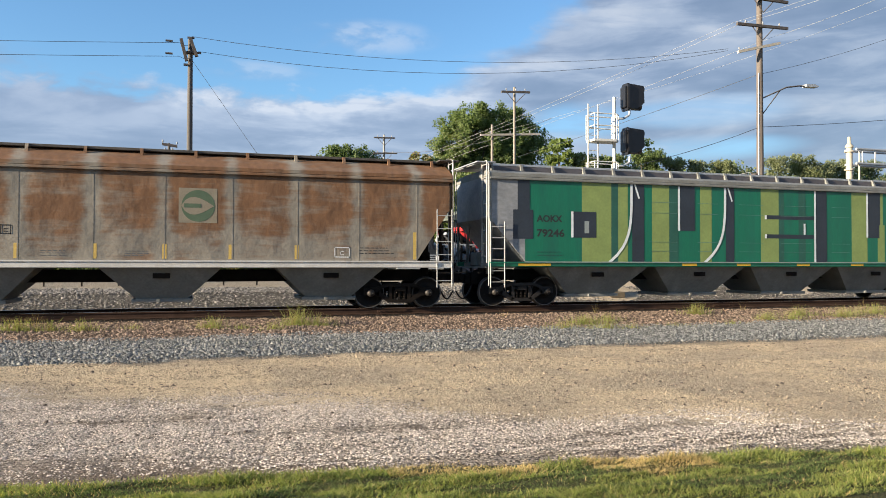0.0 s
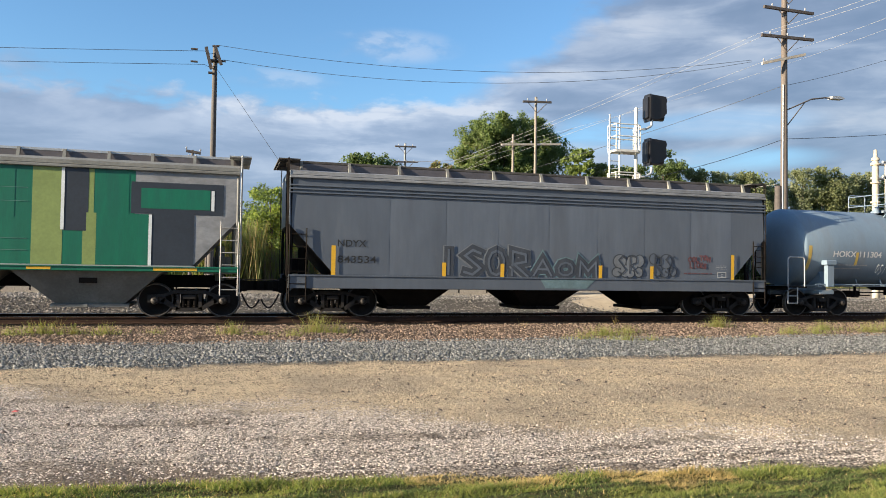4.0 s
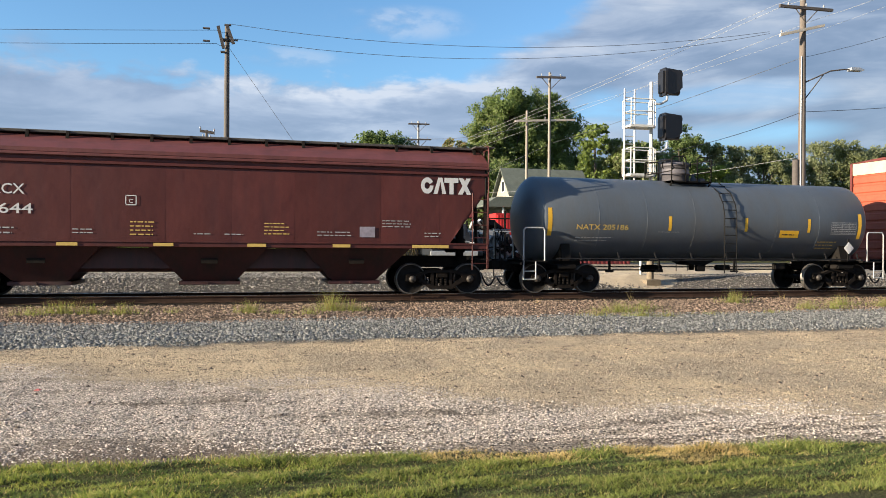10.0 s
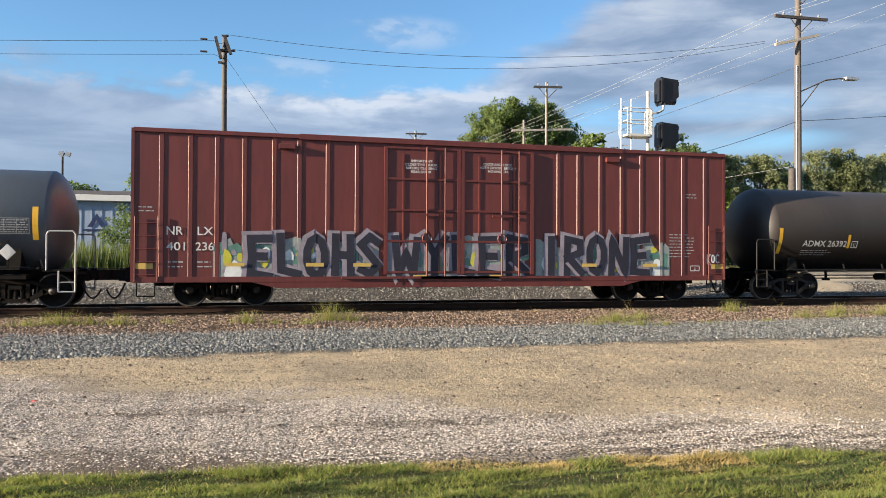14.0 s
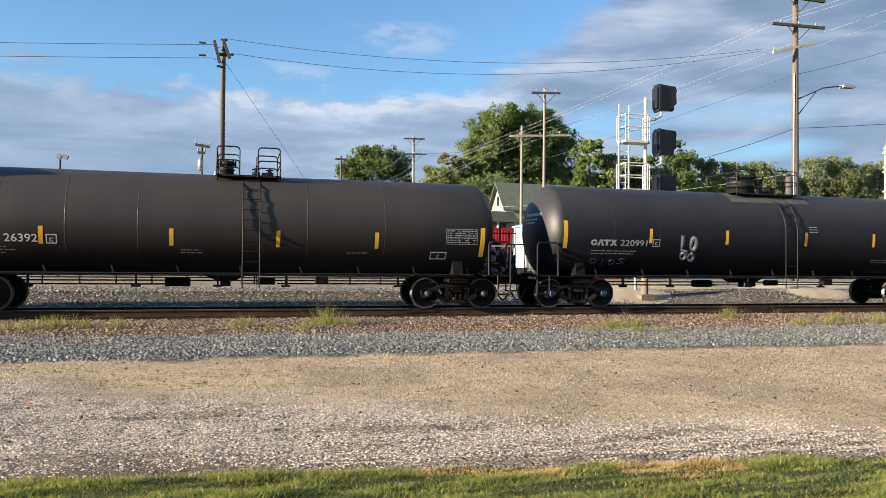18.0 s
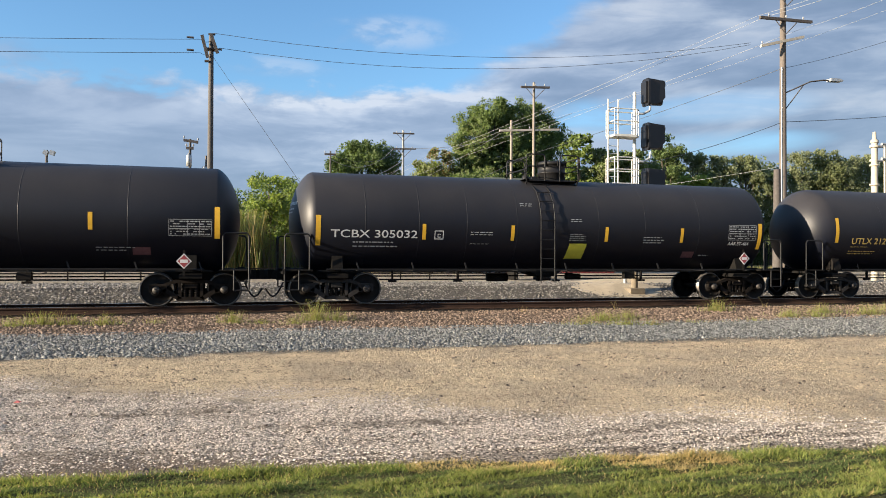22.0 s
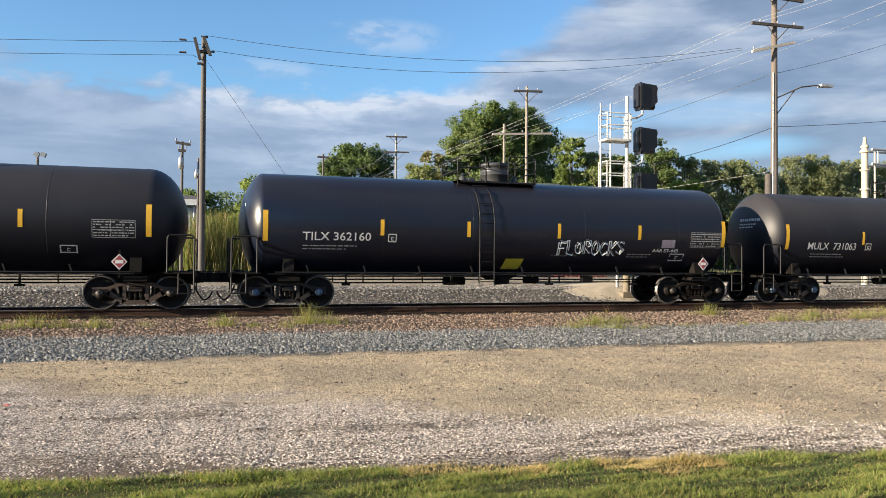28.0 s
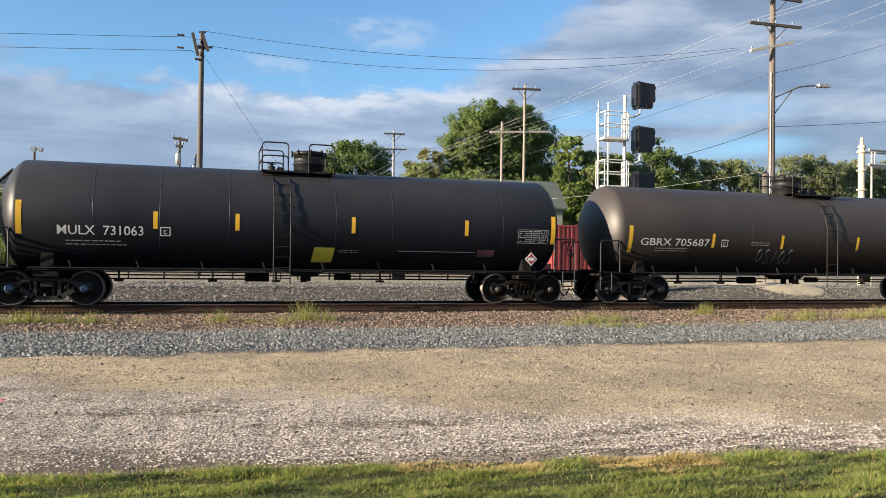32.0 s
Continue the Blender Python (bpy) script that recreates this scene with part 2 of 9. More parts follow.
STREAK = (2.5, 2.5, 0.35)
M = {
    "truck_dark": material("dusty cast truck steel", (0.020, 0.0185, 0.018), 0.7, 0.0, 0.4, 5, 50, 0.2, dirt=(0.04, 0.034, 0.03), dirt_amount=0.5, spec=0.25),
    "steel_dark": material("weathered dark steel", (0.009, 0.0085, 0.008), 0.75, 0.0, 0.4, 4, 60, 0.2, dirt=(0.022, 0.017, 0.0135), dirt_amount=0.4, spec=0.1),
    "steel_brown": material("brown dusty truck steel", (0.011, 0.0092, 0.008), 0.85, 0.0, 0.35, 5, 60, 0.25, dirt=(0.026, 0.019, 0.015), dirt_amount=0.5, spec=0.1),
    "steel_rust": material("orange brown rusted truck steel", (0.06, 0.038, 0.025), 0.85, 0.05, 0.3, 5, 60, 0.25, dirt=(0.06, 0.05, 0.045), dirt_amount=0.6),
    "wheel": material("wheel steel", (0.012, 0.011, 0.0105), 0.65, 0.0, 0.35, 7, 50, 0.15, dirt=(0.022, 0.017, 0.013), dirt_amount=0.4, spec=0.12),
    "tread": material("worn wheel tread", (0.12, 0.11, 0.10), 0.45, 0.5, 0.2),
    "hub": material("bearing cap", (0.032, 0.028, 0.025), 0.6, 0.1, 0.3, 9),
    "hub_blue": material("blue painted bearing cap", (0.045, 0.085, 0.15), 0.5, 0.0, 0.3, 9),
    "rail_side": material("rusted rail side", (0.046, 0.026, 0.018), 0.9, 0.0, 0.3, 3, 40, 0.2, spec=0.2),
    "rail_top": material("polished rail head", (0.40, 0.37, 0.35), 0.3, 0.9, 0.15, 2, 30),
    "tie": material("creosoted tie", (0.022, 0.017, 0.014), 0.95, 0.0, 0.35, 4, 50, 0.5, spec=0.1, stretch=(1, 0.2, 1), per_object=0.25),
    "hop_cream": material("dusty cream underframe paint", (0.19, 0.182, 0.168), 0.7, 0.0, 0.2, 2, 20, 0.05, dirt=(0.13, 0.10, 0.08), dirt_amount=0.6),
    "bay_grey": material("dull grey-green underbody paint", (0.19, 0.193, 0.178), 0.75, 0.0, 0.25, 1.5, 16, 0.1, dirt=(0.14, 0.135, 0.12), dirt_amount=0.7, dirt_scale=1.4),
    "hop_green": material("clean mid green paint", (0.004, 0.138, 0.077), 0.42, 0.0, 0.14, 0.8, 14, 0.03, 4, dirt=(0.012, 0.088, 0.066), dirt_amount=0.5, stretch=STREAK, spec=0.5),
    "stripe_olive": material("olive green spray paint", (0.21, 0.275, 0.085), 0.5, 0.0, 0.15, 1.5, 14),
    "stripe_dark": material("dark slate spray paint", (0.022, 0.030, 0.042), 0.5, 0.0, 0.2, 1.5, 14),
    "stripe_deep": material("deep green spray paint", (0.018, 0.09, 0.065), 0.5, 0.0, 0.15, 1.5, 14),
    "white_spray": material("white spray paint", (0.66, 0.70, 0.70), 0.6, 0.0, 0.12, 3, 20),
    "pale_spray": material("pale grey green spray paint", (0.27, 0.305, 0.29), 0.6, 0.0, 0.22, 2, 12, dirt=(0.22, 0.27, 0.26), dirt_amount=0.5),
    "mint_spray": material("mint green spray paint", (0.085, 0.20, 0.16), 0.6, 0.0, 0.25, 2, 12, dirt=(0.10, 0.20, 0.18), dirt_amount=0.6),
    "navy_spray": material("dark navy spray paint", (0.018, 0.018, 0.032), 0.55, 0.0, 0.25, 2, 12),
    "lilac_spray": material("lilac grey spray paint", (0.25, 0.225, 0.265), 0.6, 0.0, 0.25, 2, 12),
    "maroon_spray": material("dull maroon spray paint", (0.13, 0.055, 0.06), 0.6, 0.0, 0.25, 2, 12),
    "teal_spray": material("faded teal spray paint", (0.12, 0.185, 0.20), 0.6, 0.0, 0.25, 2, 12),
    "faint_spray": material("faded pale grey spray paint", (0.155, 0.17, 0.185), 0.6, 0.0, 0.2, 2, 12),
    "grey_spray": material("faded dark grey spray paint", (0.085, 0.095, 0.105), 0.6, 0.0, 0.3, 2, 12),
    "slate_spray": material("dull slate spray paint", (0.045, 0.053, 0.066), 0.6, 0.0, 0.25, 2, 12),
    "hop_grey": material("grimy grey paint", (0.104, 0.124, 0.153), 0.42, 0.0, 0.10, 0.35, 3, 0.6, 0.5, bump_dist=0.07, dirt=(0.080, 0.093, 0.113), dirt_amount=0.75, dirt_scale=0.7, stretch=STREAK, spec=0.55, per_object=0.12),
    "hop_pale": material("chalked pale grey paint", (0.25, 0.26, 0.27), 0.6, 0.0, 0.2, 1.0, 8, 0.5, 1.2, bump_dist=0.05, dirt=(0.13, 0.135, 0.145), dirt_amount=0.8, dirt_scale=0.9, stretch=(0.8, 1, 1.5), spec=0.35),
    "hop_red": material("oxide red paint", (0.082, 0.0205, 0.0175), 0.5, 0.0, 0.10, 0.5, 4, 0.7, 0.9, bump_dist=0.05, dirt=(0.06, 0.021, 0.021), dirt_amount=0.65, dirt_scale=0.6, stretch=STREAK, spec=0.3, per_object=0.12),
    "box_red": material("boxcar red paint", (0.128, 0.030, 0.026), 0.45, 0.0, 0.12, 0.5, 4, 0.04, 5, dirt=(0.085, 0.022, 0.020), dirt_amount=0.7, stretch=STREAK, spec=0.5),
    "box_orange": material("orange red end paint", (0.30, 0.062, 0.030), 0.6, 0.0, 0.15, 2, 10),
    "box_cream": material("cream panel", (0.40, 0.36, 0.25), 0.6, 0.0, 0.12, 2, 10),
    "tank_blue": material("pale blue grey tank paint", (0.168, 0.230, 0.290), 0.42, 0.0, 0.08, 0.9, 10, 0.0, dirt=(0.17, 0.185, 0.20), dirt_amount=0.55, dirt_scale=1.0, stretch=(1.6, 1, 0.4)),
    "tank_grey": material("dull slate grey tank paint", (0.076, 0.091, 0.11), 0.42, 0.0, 0.1, 0.9, 12, 0.0, dirt=(0.078, 0.08, 0.08), dirt_amount=0.6, stretch=(1.6, 1, 0.4)),
    # tank colours pale with height, light on the upper shell included
    "tank_black": material("black tank paint, dusty and lit towards the top", (0.0026, 0.0040, 0.0105), 0.46, 0.0, 0.15, 0.8, 14, 0.02, spec=0.32, dust=(1.9, 3.7, (0.040, 0.0375, 0.038), 0.9), dirt=(0.0046, 0.0056, 0.0092), dirt_amount=0.6, dirt_scale=0.7, stretch=(0.9, 1, 0.5)),
    "tank_brown": material("brown dusted black tank paint, lit towards the top", (0.0085, 0.0082, 0.0095), 0.47, 0.0, 0.15, 0.8, 14, 0.02, spec=0.42, dust=(1.4, 3.5, (0.056, 0.046, 0.040), 0.92), dirt=(0.016, 0.0135, 0.0125), dirt_amount=0.7, dirt_scale=0.7, stretch=(0.9, 1, 0.5)),
    "hop_red_faded": material("paler oxide red roof paint", (0.135, 0.043, 0.039), 0.5, 0.0, 0.15, 0.8, 6, 0.3, 2.0, dirt=(0.075, 0.03, 0.028), dirt_amount=0.6, stretch=STREAK, spec=0.35),
    "riser_grey": material("shaded purple grey steel", (0.085, 0.08, 0.09), 0.6, 0.0, 0.2, 2, 20, dirt=(0.05, 0.047, 0.05), dirt_amount=0.5),
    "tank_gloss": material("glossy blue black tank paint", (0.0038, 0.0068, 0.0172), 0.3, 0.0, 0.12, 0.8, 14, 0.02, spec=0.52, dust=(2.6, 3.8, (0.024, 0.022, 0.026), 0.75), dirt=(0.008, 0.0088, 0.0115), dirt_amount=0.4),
    "pad_dust": material("pale dusty deck pad", (0.085, 0.083, 0.082), 0.8, 0.0, 0.25, 2, 20, dirt=(0.045, 0.043, 0.042), dirt_amount=0.6, spec=0.2),
    "dome_steel": material("dull steel dome plate", (0.06, 0.062, 0.065), 0.45, 0.3, 0.25, 4, 30),
    "board_steel": material("weathered grating steel", (0.075, 0.070, 0.064), 0.7, 0.0, 0.3, 4, 40, 0.2, spec=0.2),
    "pole_steel": material("dull grey pole", (0.19, 0.205, 0.215), 0.6, 0.0, 0.15, 3, 20),
    "damp_clod": material("damp brown clod", (0.13, 0.10, 0.078), 0.95, 0.0, 0.2, 8, 60, 0.0, island=0.5, spec=0.15),
    "black_paint": material("black equipment paint", (0.010, 0.010, 0.011), 0.55, 0.0, 0.2, 5, 30, spec=0.35),
    "white_paint": material("white marking paint", (0.58, 0.58, 0.57), 0.5, 0.0, 0.1, 6, 40),
    "grey_marking": material("pale grey marking paint", (0.34, 0.35, 0.35), 0.5, 0.0, 0.15, 6, 40),
    "yellow_tape": material("yellow reflective tape", (0.70, 0.40, 0.03), 0.4, 0.0, 0.1, 8, 40),
    "yellow_text": material("ochre marking paint", (0.55, 0.38, 0.10), 0.5, 0.0, 0.12, 8, 40),
    "lime_panel": material("lime yellow label", (0.50, 0.47, 0.05), 0.5, 0.0, 0.1, 8, 40),
    "black_marking": material("black marking paint", (0.02, 0.02, 0.02), 0.5, 0.0, 0.2, 6),
    "red_mark": material("red placard", (0.26, 0.045, 0.05), 0.5, 0.0, 0.1, 6),
    "logo_green": material("dark green emblem paint", (0.075, 0.115, 0.068), 0.55, 0.0, 0.15, 3),
    "logo_cream": material("faded cream emblem field", (0.23, 0.20, 0.145), 0.6, 0.0, 0.15, 3, dirt=(0.2, 0.13, 0.075), dirt_amount=0.6),
    "handrail_white": material("white handrail paint", (0.36, 0.35, 0.33), 0.55, 0.0, 0.15, 5),
    "aluminium": material("white painted signal steel", (0.590, 0.583, 0.539), 0.45, 0.0, 0.08, 4),
    "cream_steel": material("cream signal steel", (0.42, 0.38, 0.30), 0.5, 0.0, 0.12, 4),
    "signal_black": material("black signal housing", (0.012, 0.012, 0.014), 0.4, 0.0, 0.15, 4),
    # dark red of the grimy bays; on the slope sheets it stands for shade
    "hop_red_dark": material("grime and shade darkened oxide red paint", (0.05, 0.014, 0.013), 0.6, 0.0, 0.2, 2, 14, dirt=(0.022, 0.014, 0.012), dirt_amount=0.8, stretch=STREAK),
    "train_shade_stone": material("ballast darkened for train shade", (0.026, 0.021, 0.018), 0.9, 0.0, 0.15, 8, 60, 0.0, island=0.58, spec=0.2),
    "lens": material("dark signal lens", (0.02, 0.015, 0.015), 0.12),
    "pole_wood": material("weathered pole wood", (0.125, 0.105, 0.09), 0.85, 0.0, 0.25, 4, 30, 0.4, 30, stretch=(3, 3, 0.15)),
    "pole_grey": material("grey pole wood", (0.088, 0.081, 0.075), 0.85, 0.0, 0.25, 4, 30, 0.4, 30, stretch=(3, 3, 0.15)),
    "arm_wood": material("dark crossarm wood", (0.075, 0.065, 0.06), 0.85, 0.0, 0.3, 5, 30, 0.3),
    "pole_pale": material("sun bleached pole wood", (0.23, 0.205, 0.17), 0.85, 0.0, 0.22, 4, 30, 0.4, 30, stretch=(3, 3, 0.15)),
    # far trees: the haze of distance is put into this leaf colour
    "leaf_grey": leafy("grey green leaves with haze in the colour", (0.185, 0.205, 0.125)),
    "pale_arm": material("pale fibreglass crossarm", (0.42, 0.38, 0.31), 0.6),
    "porcelain": material("glazed insulator", (0.30, 0.31, 0.33), 0.25),
    "wire": material("wire", (0.055, 0.06, 0.07), 0.5, 0.3, 0.05),
    "wire_pale": material("bright aluminium wire", (0.30, 0.30, 0.30), 0.6, 0.0, 0.05),
    "mast_footing": material("weathered tan concrete", (0.17, 0.14, 0.10), 0.9, 0.0, 0.25, 6),
    "cabin_roof": material("pale blue-grey roof sheet", (0.30, 0.38, 0.42), 0.5, 0.0, 0.1, 3),
    "galv": material("galvanised steel", (0.42, 0.44, 0.45), 0.45, 0.5, 0.15, 5),
    "gravel_stone": material("pale crushed gravel", (0.505, 0.434, 0.362), 0.95, 0.0, 0.15, 8, 60, 0.0, island=0.58, spec=0.15),
    "tan_stone": material("tan gravel stones", (0.33, 0.262, 0.185), 0.95, 0.0, 0.15, 8, 60, 0.0, island=0.35, spec=0.15),
    "grey_stone": material("blue grey crushed rock", (0.197, 0.196, 0.180), 0.95, 0.0, 0.2, 8, 60, 0.0, island=0.6, spec=0.15),
    "brown_stone": material("brown stained ballast", (0.26, 0.19, 0.14), 0.95, 0.0, 0.15, 8, 60, 0.0, island=0.58, spec=0.15),
    "far_stone": material("grey ballast", (0.225, 0.208, 0.185), 0.95, 0.0, 0.15, 8, 60, 0.0, island=0.7, spec=0.15),
    "leaf_mid": leafy("mid green leaves", (0.140, 0.186, 0.066)),
    "leaf_dark": leafy("dark green leaves", (0.100, 0.138, 0.054)),
    "leaf_light": leafy("yellow green leaves", (0.19, 0.235, 0.05)),
    "leaf_olive": leafy("olive leaves", (0.170, 0.190, 0.092)),
    "leaf_rust": leafy("rust tinged leaves", (0.20, 0.125, 0.05)),
    "reed": leafy("tall reed grass", (0.11, 0.13, 0.04)),
    "weed": leafy("weed leaves", (0.24, 0.26, 0.085)),
    "straw": leafy("dry straw stalks", (0.24, 0.185, 0.085)),
    "lawn": leafy("lawn grass", (0.245, 0.272, 0.075), 0.5),
    "lawn_dry": leafy("dead lawn grass", (0.48, 0.36, 0.17), 0.35),
    "lawn_deep": leafy("deep green lawn grass", (0.115, 0.15, 0.048), 0.45),
    "bark": material("bark", (0.10, 0.08, 0.06), 0.9, 0.0, 0.3, 5, 30, 0.5),
    "wall_blue": material("pale blue metal siding", (0.30, 0.37, 0.50), 0.5, 0.0, 0.06, 1, 6, 0.0),
    "white_trim": material("white trim paint", (0.70, 0.70, 0.69), 0.55, 0.0, 0.08, 2),
    "roof_dark": material("dark brown roof", (0.075, 0.06, 0.055), 0.85, 0.0, 0.2, 2, 20),
    "roof_green": material("grey green shingles", (0.10, 0.115, 0.095), 0.85, 0.0, 0.2, 2, 20),
    "siding_cream": material("cream lap siding", (0.30, 0.30, 0.25), 0.6, 0.0, 0.08, 2),
    "siding_grey": material("white lap siding", (0.40, 0.40, 0.39), 0.6, 0.0, 0.08, 2),
    "window_glass": material("dark window glass", (0.03, 0.035, 0.045), 0.08),
    "emblem_navy": material("navy emblem paint", (0.02, 0.035, 0.11), 0.5),
    "container_orange": material("orange painted steel", (0.50, 0.095, 0.03), 0.55, 0.0, 0.15, 2, 12),
    "red_steel": material("bright red painted steel", (0.50, 0.03, 0.03), 0.5, 0.0, 0.12, 2, 12),
    "barn_red": material("dull red painted steel", (0.22, 0.04, 0.04), 0.6, 0.0, 0.18, 2, 12),
    "bungalow": material("white enamelled sheet steel", (0.66, 0.67, 0.68), 0.4, 0.0, 0.05, 2),
    "scrap": material("mixed scrap", (0.30, 0.26, 0.22), 0.8, 0.0, 0.2, 4, 20, 0.0, island=0.7),
    "scrap_grey": material("grey machine scrap", (0.13, 0.135, 0.14), 0.7, 0.1, 0.3, 4, 20, 0.0, island=0.7),
    "truck_grey": material("dark vehicle paint", (0.022, 0.026, 0.032), 0.35, 0.0, 0.05, 2),
    "tyre": material("tyre rubber", (0.02, 0.02, 0.02), 0.85),
    "rubbish_red": material("faded red plastic", (0.5, 0.12, 0.11), 0.6),
}


def rust_panels():
    """Faded cream paint, rusted brown over the upper panels in flaking streaks, paler towards each seam and the sill."""
    m = material("rust streaked faded cream paint", (0.235, 0.215, 0.18), 0.75, 0.0, 0.12, 1.2, 14, 0.8, 1.3, bump_dist=0.06, spec=0.2)
    n, l = m.node_tree.nodes, m.node_tree.links
    b = n["Principled BSDF"]
    plain = b.inputs["Base Color"].links[0].from_socket
    tc = n.new("ShaderNodeTexCoord")
    sep = n.new("ShaderNodeSeparateXYZ")
    l.new(tc.outputs["Object"], sep.inputs[0])

    def calc(op, a, c=0.0, clamp=False):
        k = n.new("ShaderNodeMath")
        k.operation, k.use_clamp = op, clamp
        for i, v in enumerate((a, c)):
            if isinstance(v, (int, float)):
                k.inputs[i].default_value = v
            else:
                l.new(v, k.inputs[i])
        return k.outputs[0]

    def noise(scale, stretch, detail=6.0):
        mp = n.new("ShaderNodeMapping")
        mp.inputs["Scale"].default_value = stretch
        l.new(tc.outputs["Object"], mp.inputs[0])
        t = n.new("ShaderNodeTexNoise")
        t.inputs["Scale"].default_value, t.inputs["Detail"].default_value, t.inputs["Roughness"].default_value = scale, detail, 0.62
        l.new(mp.outputs[0], t.inputs["Vector"])
        return t.outputs[0]

    def ramp(v, lo, hi):
        r = n.new("ShaderNodeMapRange")
        r.interpolation_type = "SMOOTHSTEP"
        r.inputs[1].default_value, r.inputs[2].default_value = lo, hi
        l.new(v, r.inputs[0])
        return r.outputs[0]
    # 0 at a seam, 1 in the middle of a sheet
    u = calc("FRACT", calc("DIVIDE", calc("ADD", sep.outputs[0], 24.4), 1.746))
    mid = calc("MULTIPLY", calc("MULTIPLY", u, calc("SUBTRACT", 1.0, u)), 4.0)
    height = ramp(sep.outputs[2], 1.55, 2.75)
    amount = calc("ADD", calc("MULTIPLY", height, 0.36), calc("MULTIPLY", ramp(mid, 0.05, 0.7), 0.40))
    amount = calc("ADD", amount, calc("MULTIPLY", calc("SUBTRACT", noise(0.9, (0.7, 1, 1.5)), 0.5), 1.0))
    amount = calc("ADD", amount, calc("MULTIPLY", calc("SUBTRACT", noise(3.0, (0.4, 1, 2.6)), 0.5), 0.75))
    rust = n.new("ShaderNodeMix")
    rust.data_type = "RGBA"
    l.new(noise(4.0, (1.6, 1, 0.5)), rust.inputs[0])
    rust.inputs[6].default_value, rust.inputs[7].default_value = (0.070, 0.036, 0.019, 1), (0.25, 0.120, 0.055, 1)
    mix = n.new("ShaderNodeMix")
    mix.data_type = "RGBA"
    l.new(calc("MULTIPLY", ramp(amount, 0.30, 0.80), 0.90), mix.inputs[0])
    l.new(plain, mix.inputs[6])
    l.new(rust.outputs[2], mix.inputs[7])
    l.new(mix.outputs[2], b.inputs["Base Color"])
    return m


M["hop_tan"] = rust_panels()
M["sill_white"] = material("chalky white sill paint", (0.56, 0.55, 0.52), 0.7, 0.0, 0.15, 2, 20, dirt=(0.3, 0.27, 0.24), dirt_amount=0.4)


# the one ground sheet: lawn, gravel lot, grey rock, ballast, the far side; bands run along the line, with ragged edges
def ground_material():
    m = bpy.data.materials.new("ground")
    m.use_nodes = True
    n, l = m.node_tree.nodes, m.node_tree.links
    b = n["Principled BSDF"]
    b.inputs["Roughness"].default_value = 0.95
    b.inputs["Specular IOR Level"].default_value = 0.15
    tc = n.new("ShaderNodeTexCoord")
    sep = n.new("ShaderNodeSeparateXYZ")
    l.new(tc.outputs["Object"], sep.inputs[0])

    def tex(s, detail=5.0, rough=0.6):
        t = n.new("ShaderNodeTexNoise")
        t.inputs["Scale"].default_value, t.inputs["Detail"].default_value, t.inputs["Roughness"].default_value = s, detail, rough
        l.new(tc.outputs["Object"], t.inputs["Vector"])
        return t.outputs[0]

    def calc(op, a, c):
        k = n.new("ShaderNodeMath")
        k.operation = op
        for i, v in enumerate((a, c)):
            if isinstance(v, (int, float)):
                k.inputs[i].default_value = v
            else:
                l.new(v, k.inputs[i])
        return k.outputs[0]

    def step(value, at, width):
        r = n.new("ShaderNodeMapRange")
        r.interpolation_type = "SMOOTHSTEP"
        r.inputs[1].default_value, r.inputs[2].default_value = at - width, at + width
        l.new(value, r.inputs[0])
        return r.outputs[0]

    def mix(f, a, c):
        k = n.new("ShaderNodeMix")
        k.data_type = "RGBA"
        if isinstance(f, (int, float)):
            k.inputs[0].default_value = f
        else:
            l.new(f, k.inputs[0])
        for i, v in ((6, a), (7, c)):
            if isinstance(v, tuple):
                k.inputs[i].default_value = (*v, 1)
            else:
                l.new(v, k.inputs[i])
        return k.outputs[2]

    def cells(scale):
        t = n.new("ShaderNodeTexVoronoi")
        t.inputs["Scale"].default_value = scale
        l.new(tc.outputs["Object"], t.inputs["Vector"])
        k = n.new("ShaderNodeSeparateColor")
        l.new(t.outputs["Color"], k.inputs[0])
        return t.outputs["Distance"], k.outputs[0]

    wob = calc("MULTIPLY", calc("SUBTRACT", tex(0.9), 0.5), 1.6)
    y = calc("ADD", calc("ADD", sep.outputs[1], wob), calc("MULTIPLY", sep.outputs[0], 0.02))
    grain = tex(35, 3)
    patch = tex(0.45, 5)
    mid = tex(2.3, 4, 0.65)
    pebble, tone = cells(42.0)
    sand = mix(grain, (0.55, 0.435, 0.285), (0.95, 0.765, 0.515))
    sand = mix(calc("MULTIPLY", step(patch, 0.52, 0.1), 0.75), sand, (0.50, 0.41, 0.30))
    sand = mix(calc("MULTIPLY", step(mid, 0.60, 0.07), 0.45), sand, (0.30, 0.225, 0.155))
    # low tones kept dark: shade between the stones put into the colour
    coarse = mix(tone, (0.12, 0.10, 0.085), (0.58, 0.495, 0.40))
    coarse = mix(calc("MULTIPLY", step(mid, 0.58, 0.08), 0.7), coarse, (0.19, 0.15, 0.12))
    damp = mix(grain, (0.15, 0.115, 0.09), (0.30, 0.24, 0.19))
    grey = mix(grain, (0.07, 0.073, 0.073), (0.16, 0.165, 0.163))
    # near-black strip: the shade under the train is put into the ground colour
    train_shade = mix(grain, (0.013, 0.010, 0.009), (0.030, 0.023, 0.019))
    brown = mix(grain, (0.075, 0.053, 0.038), (0.17, 0.123, 0.088))
    far = mix(grain, (0.09, 0.084, 0.075), (0.18, 0.168, 0.15))
    tan = mix(grain, (0.34, 0.29, 0.22), (0.44, 0.385, 0.30))
    soil = mix(grain, (0.055, 0.065, 0.025), (0.12, 0.115, 0.05))
    turf = calc("ADD", calc("ADD", sep.outputs[1], calc("MULTIPLY", sep.outputs[0], 0.14)), calc("MULTIPLY", wob, 0.25))
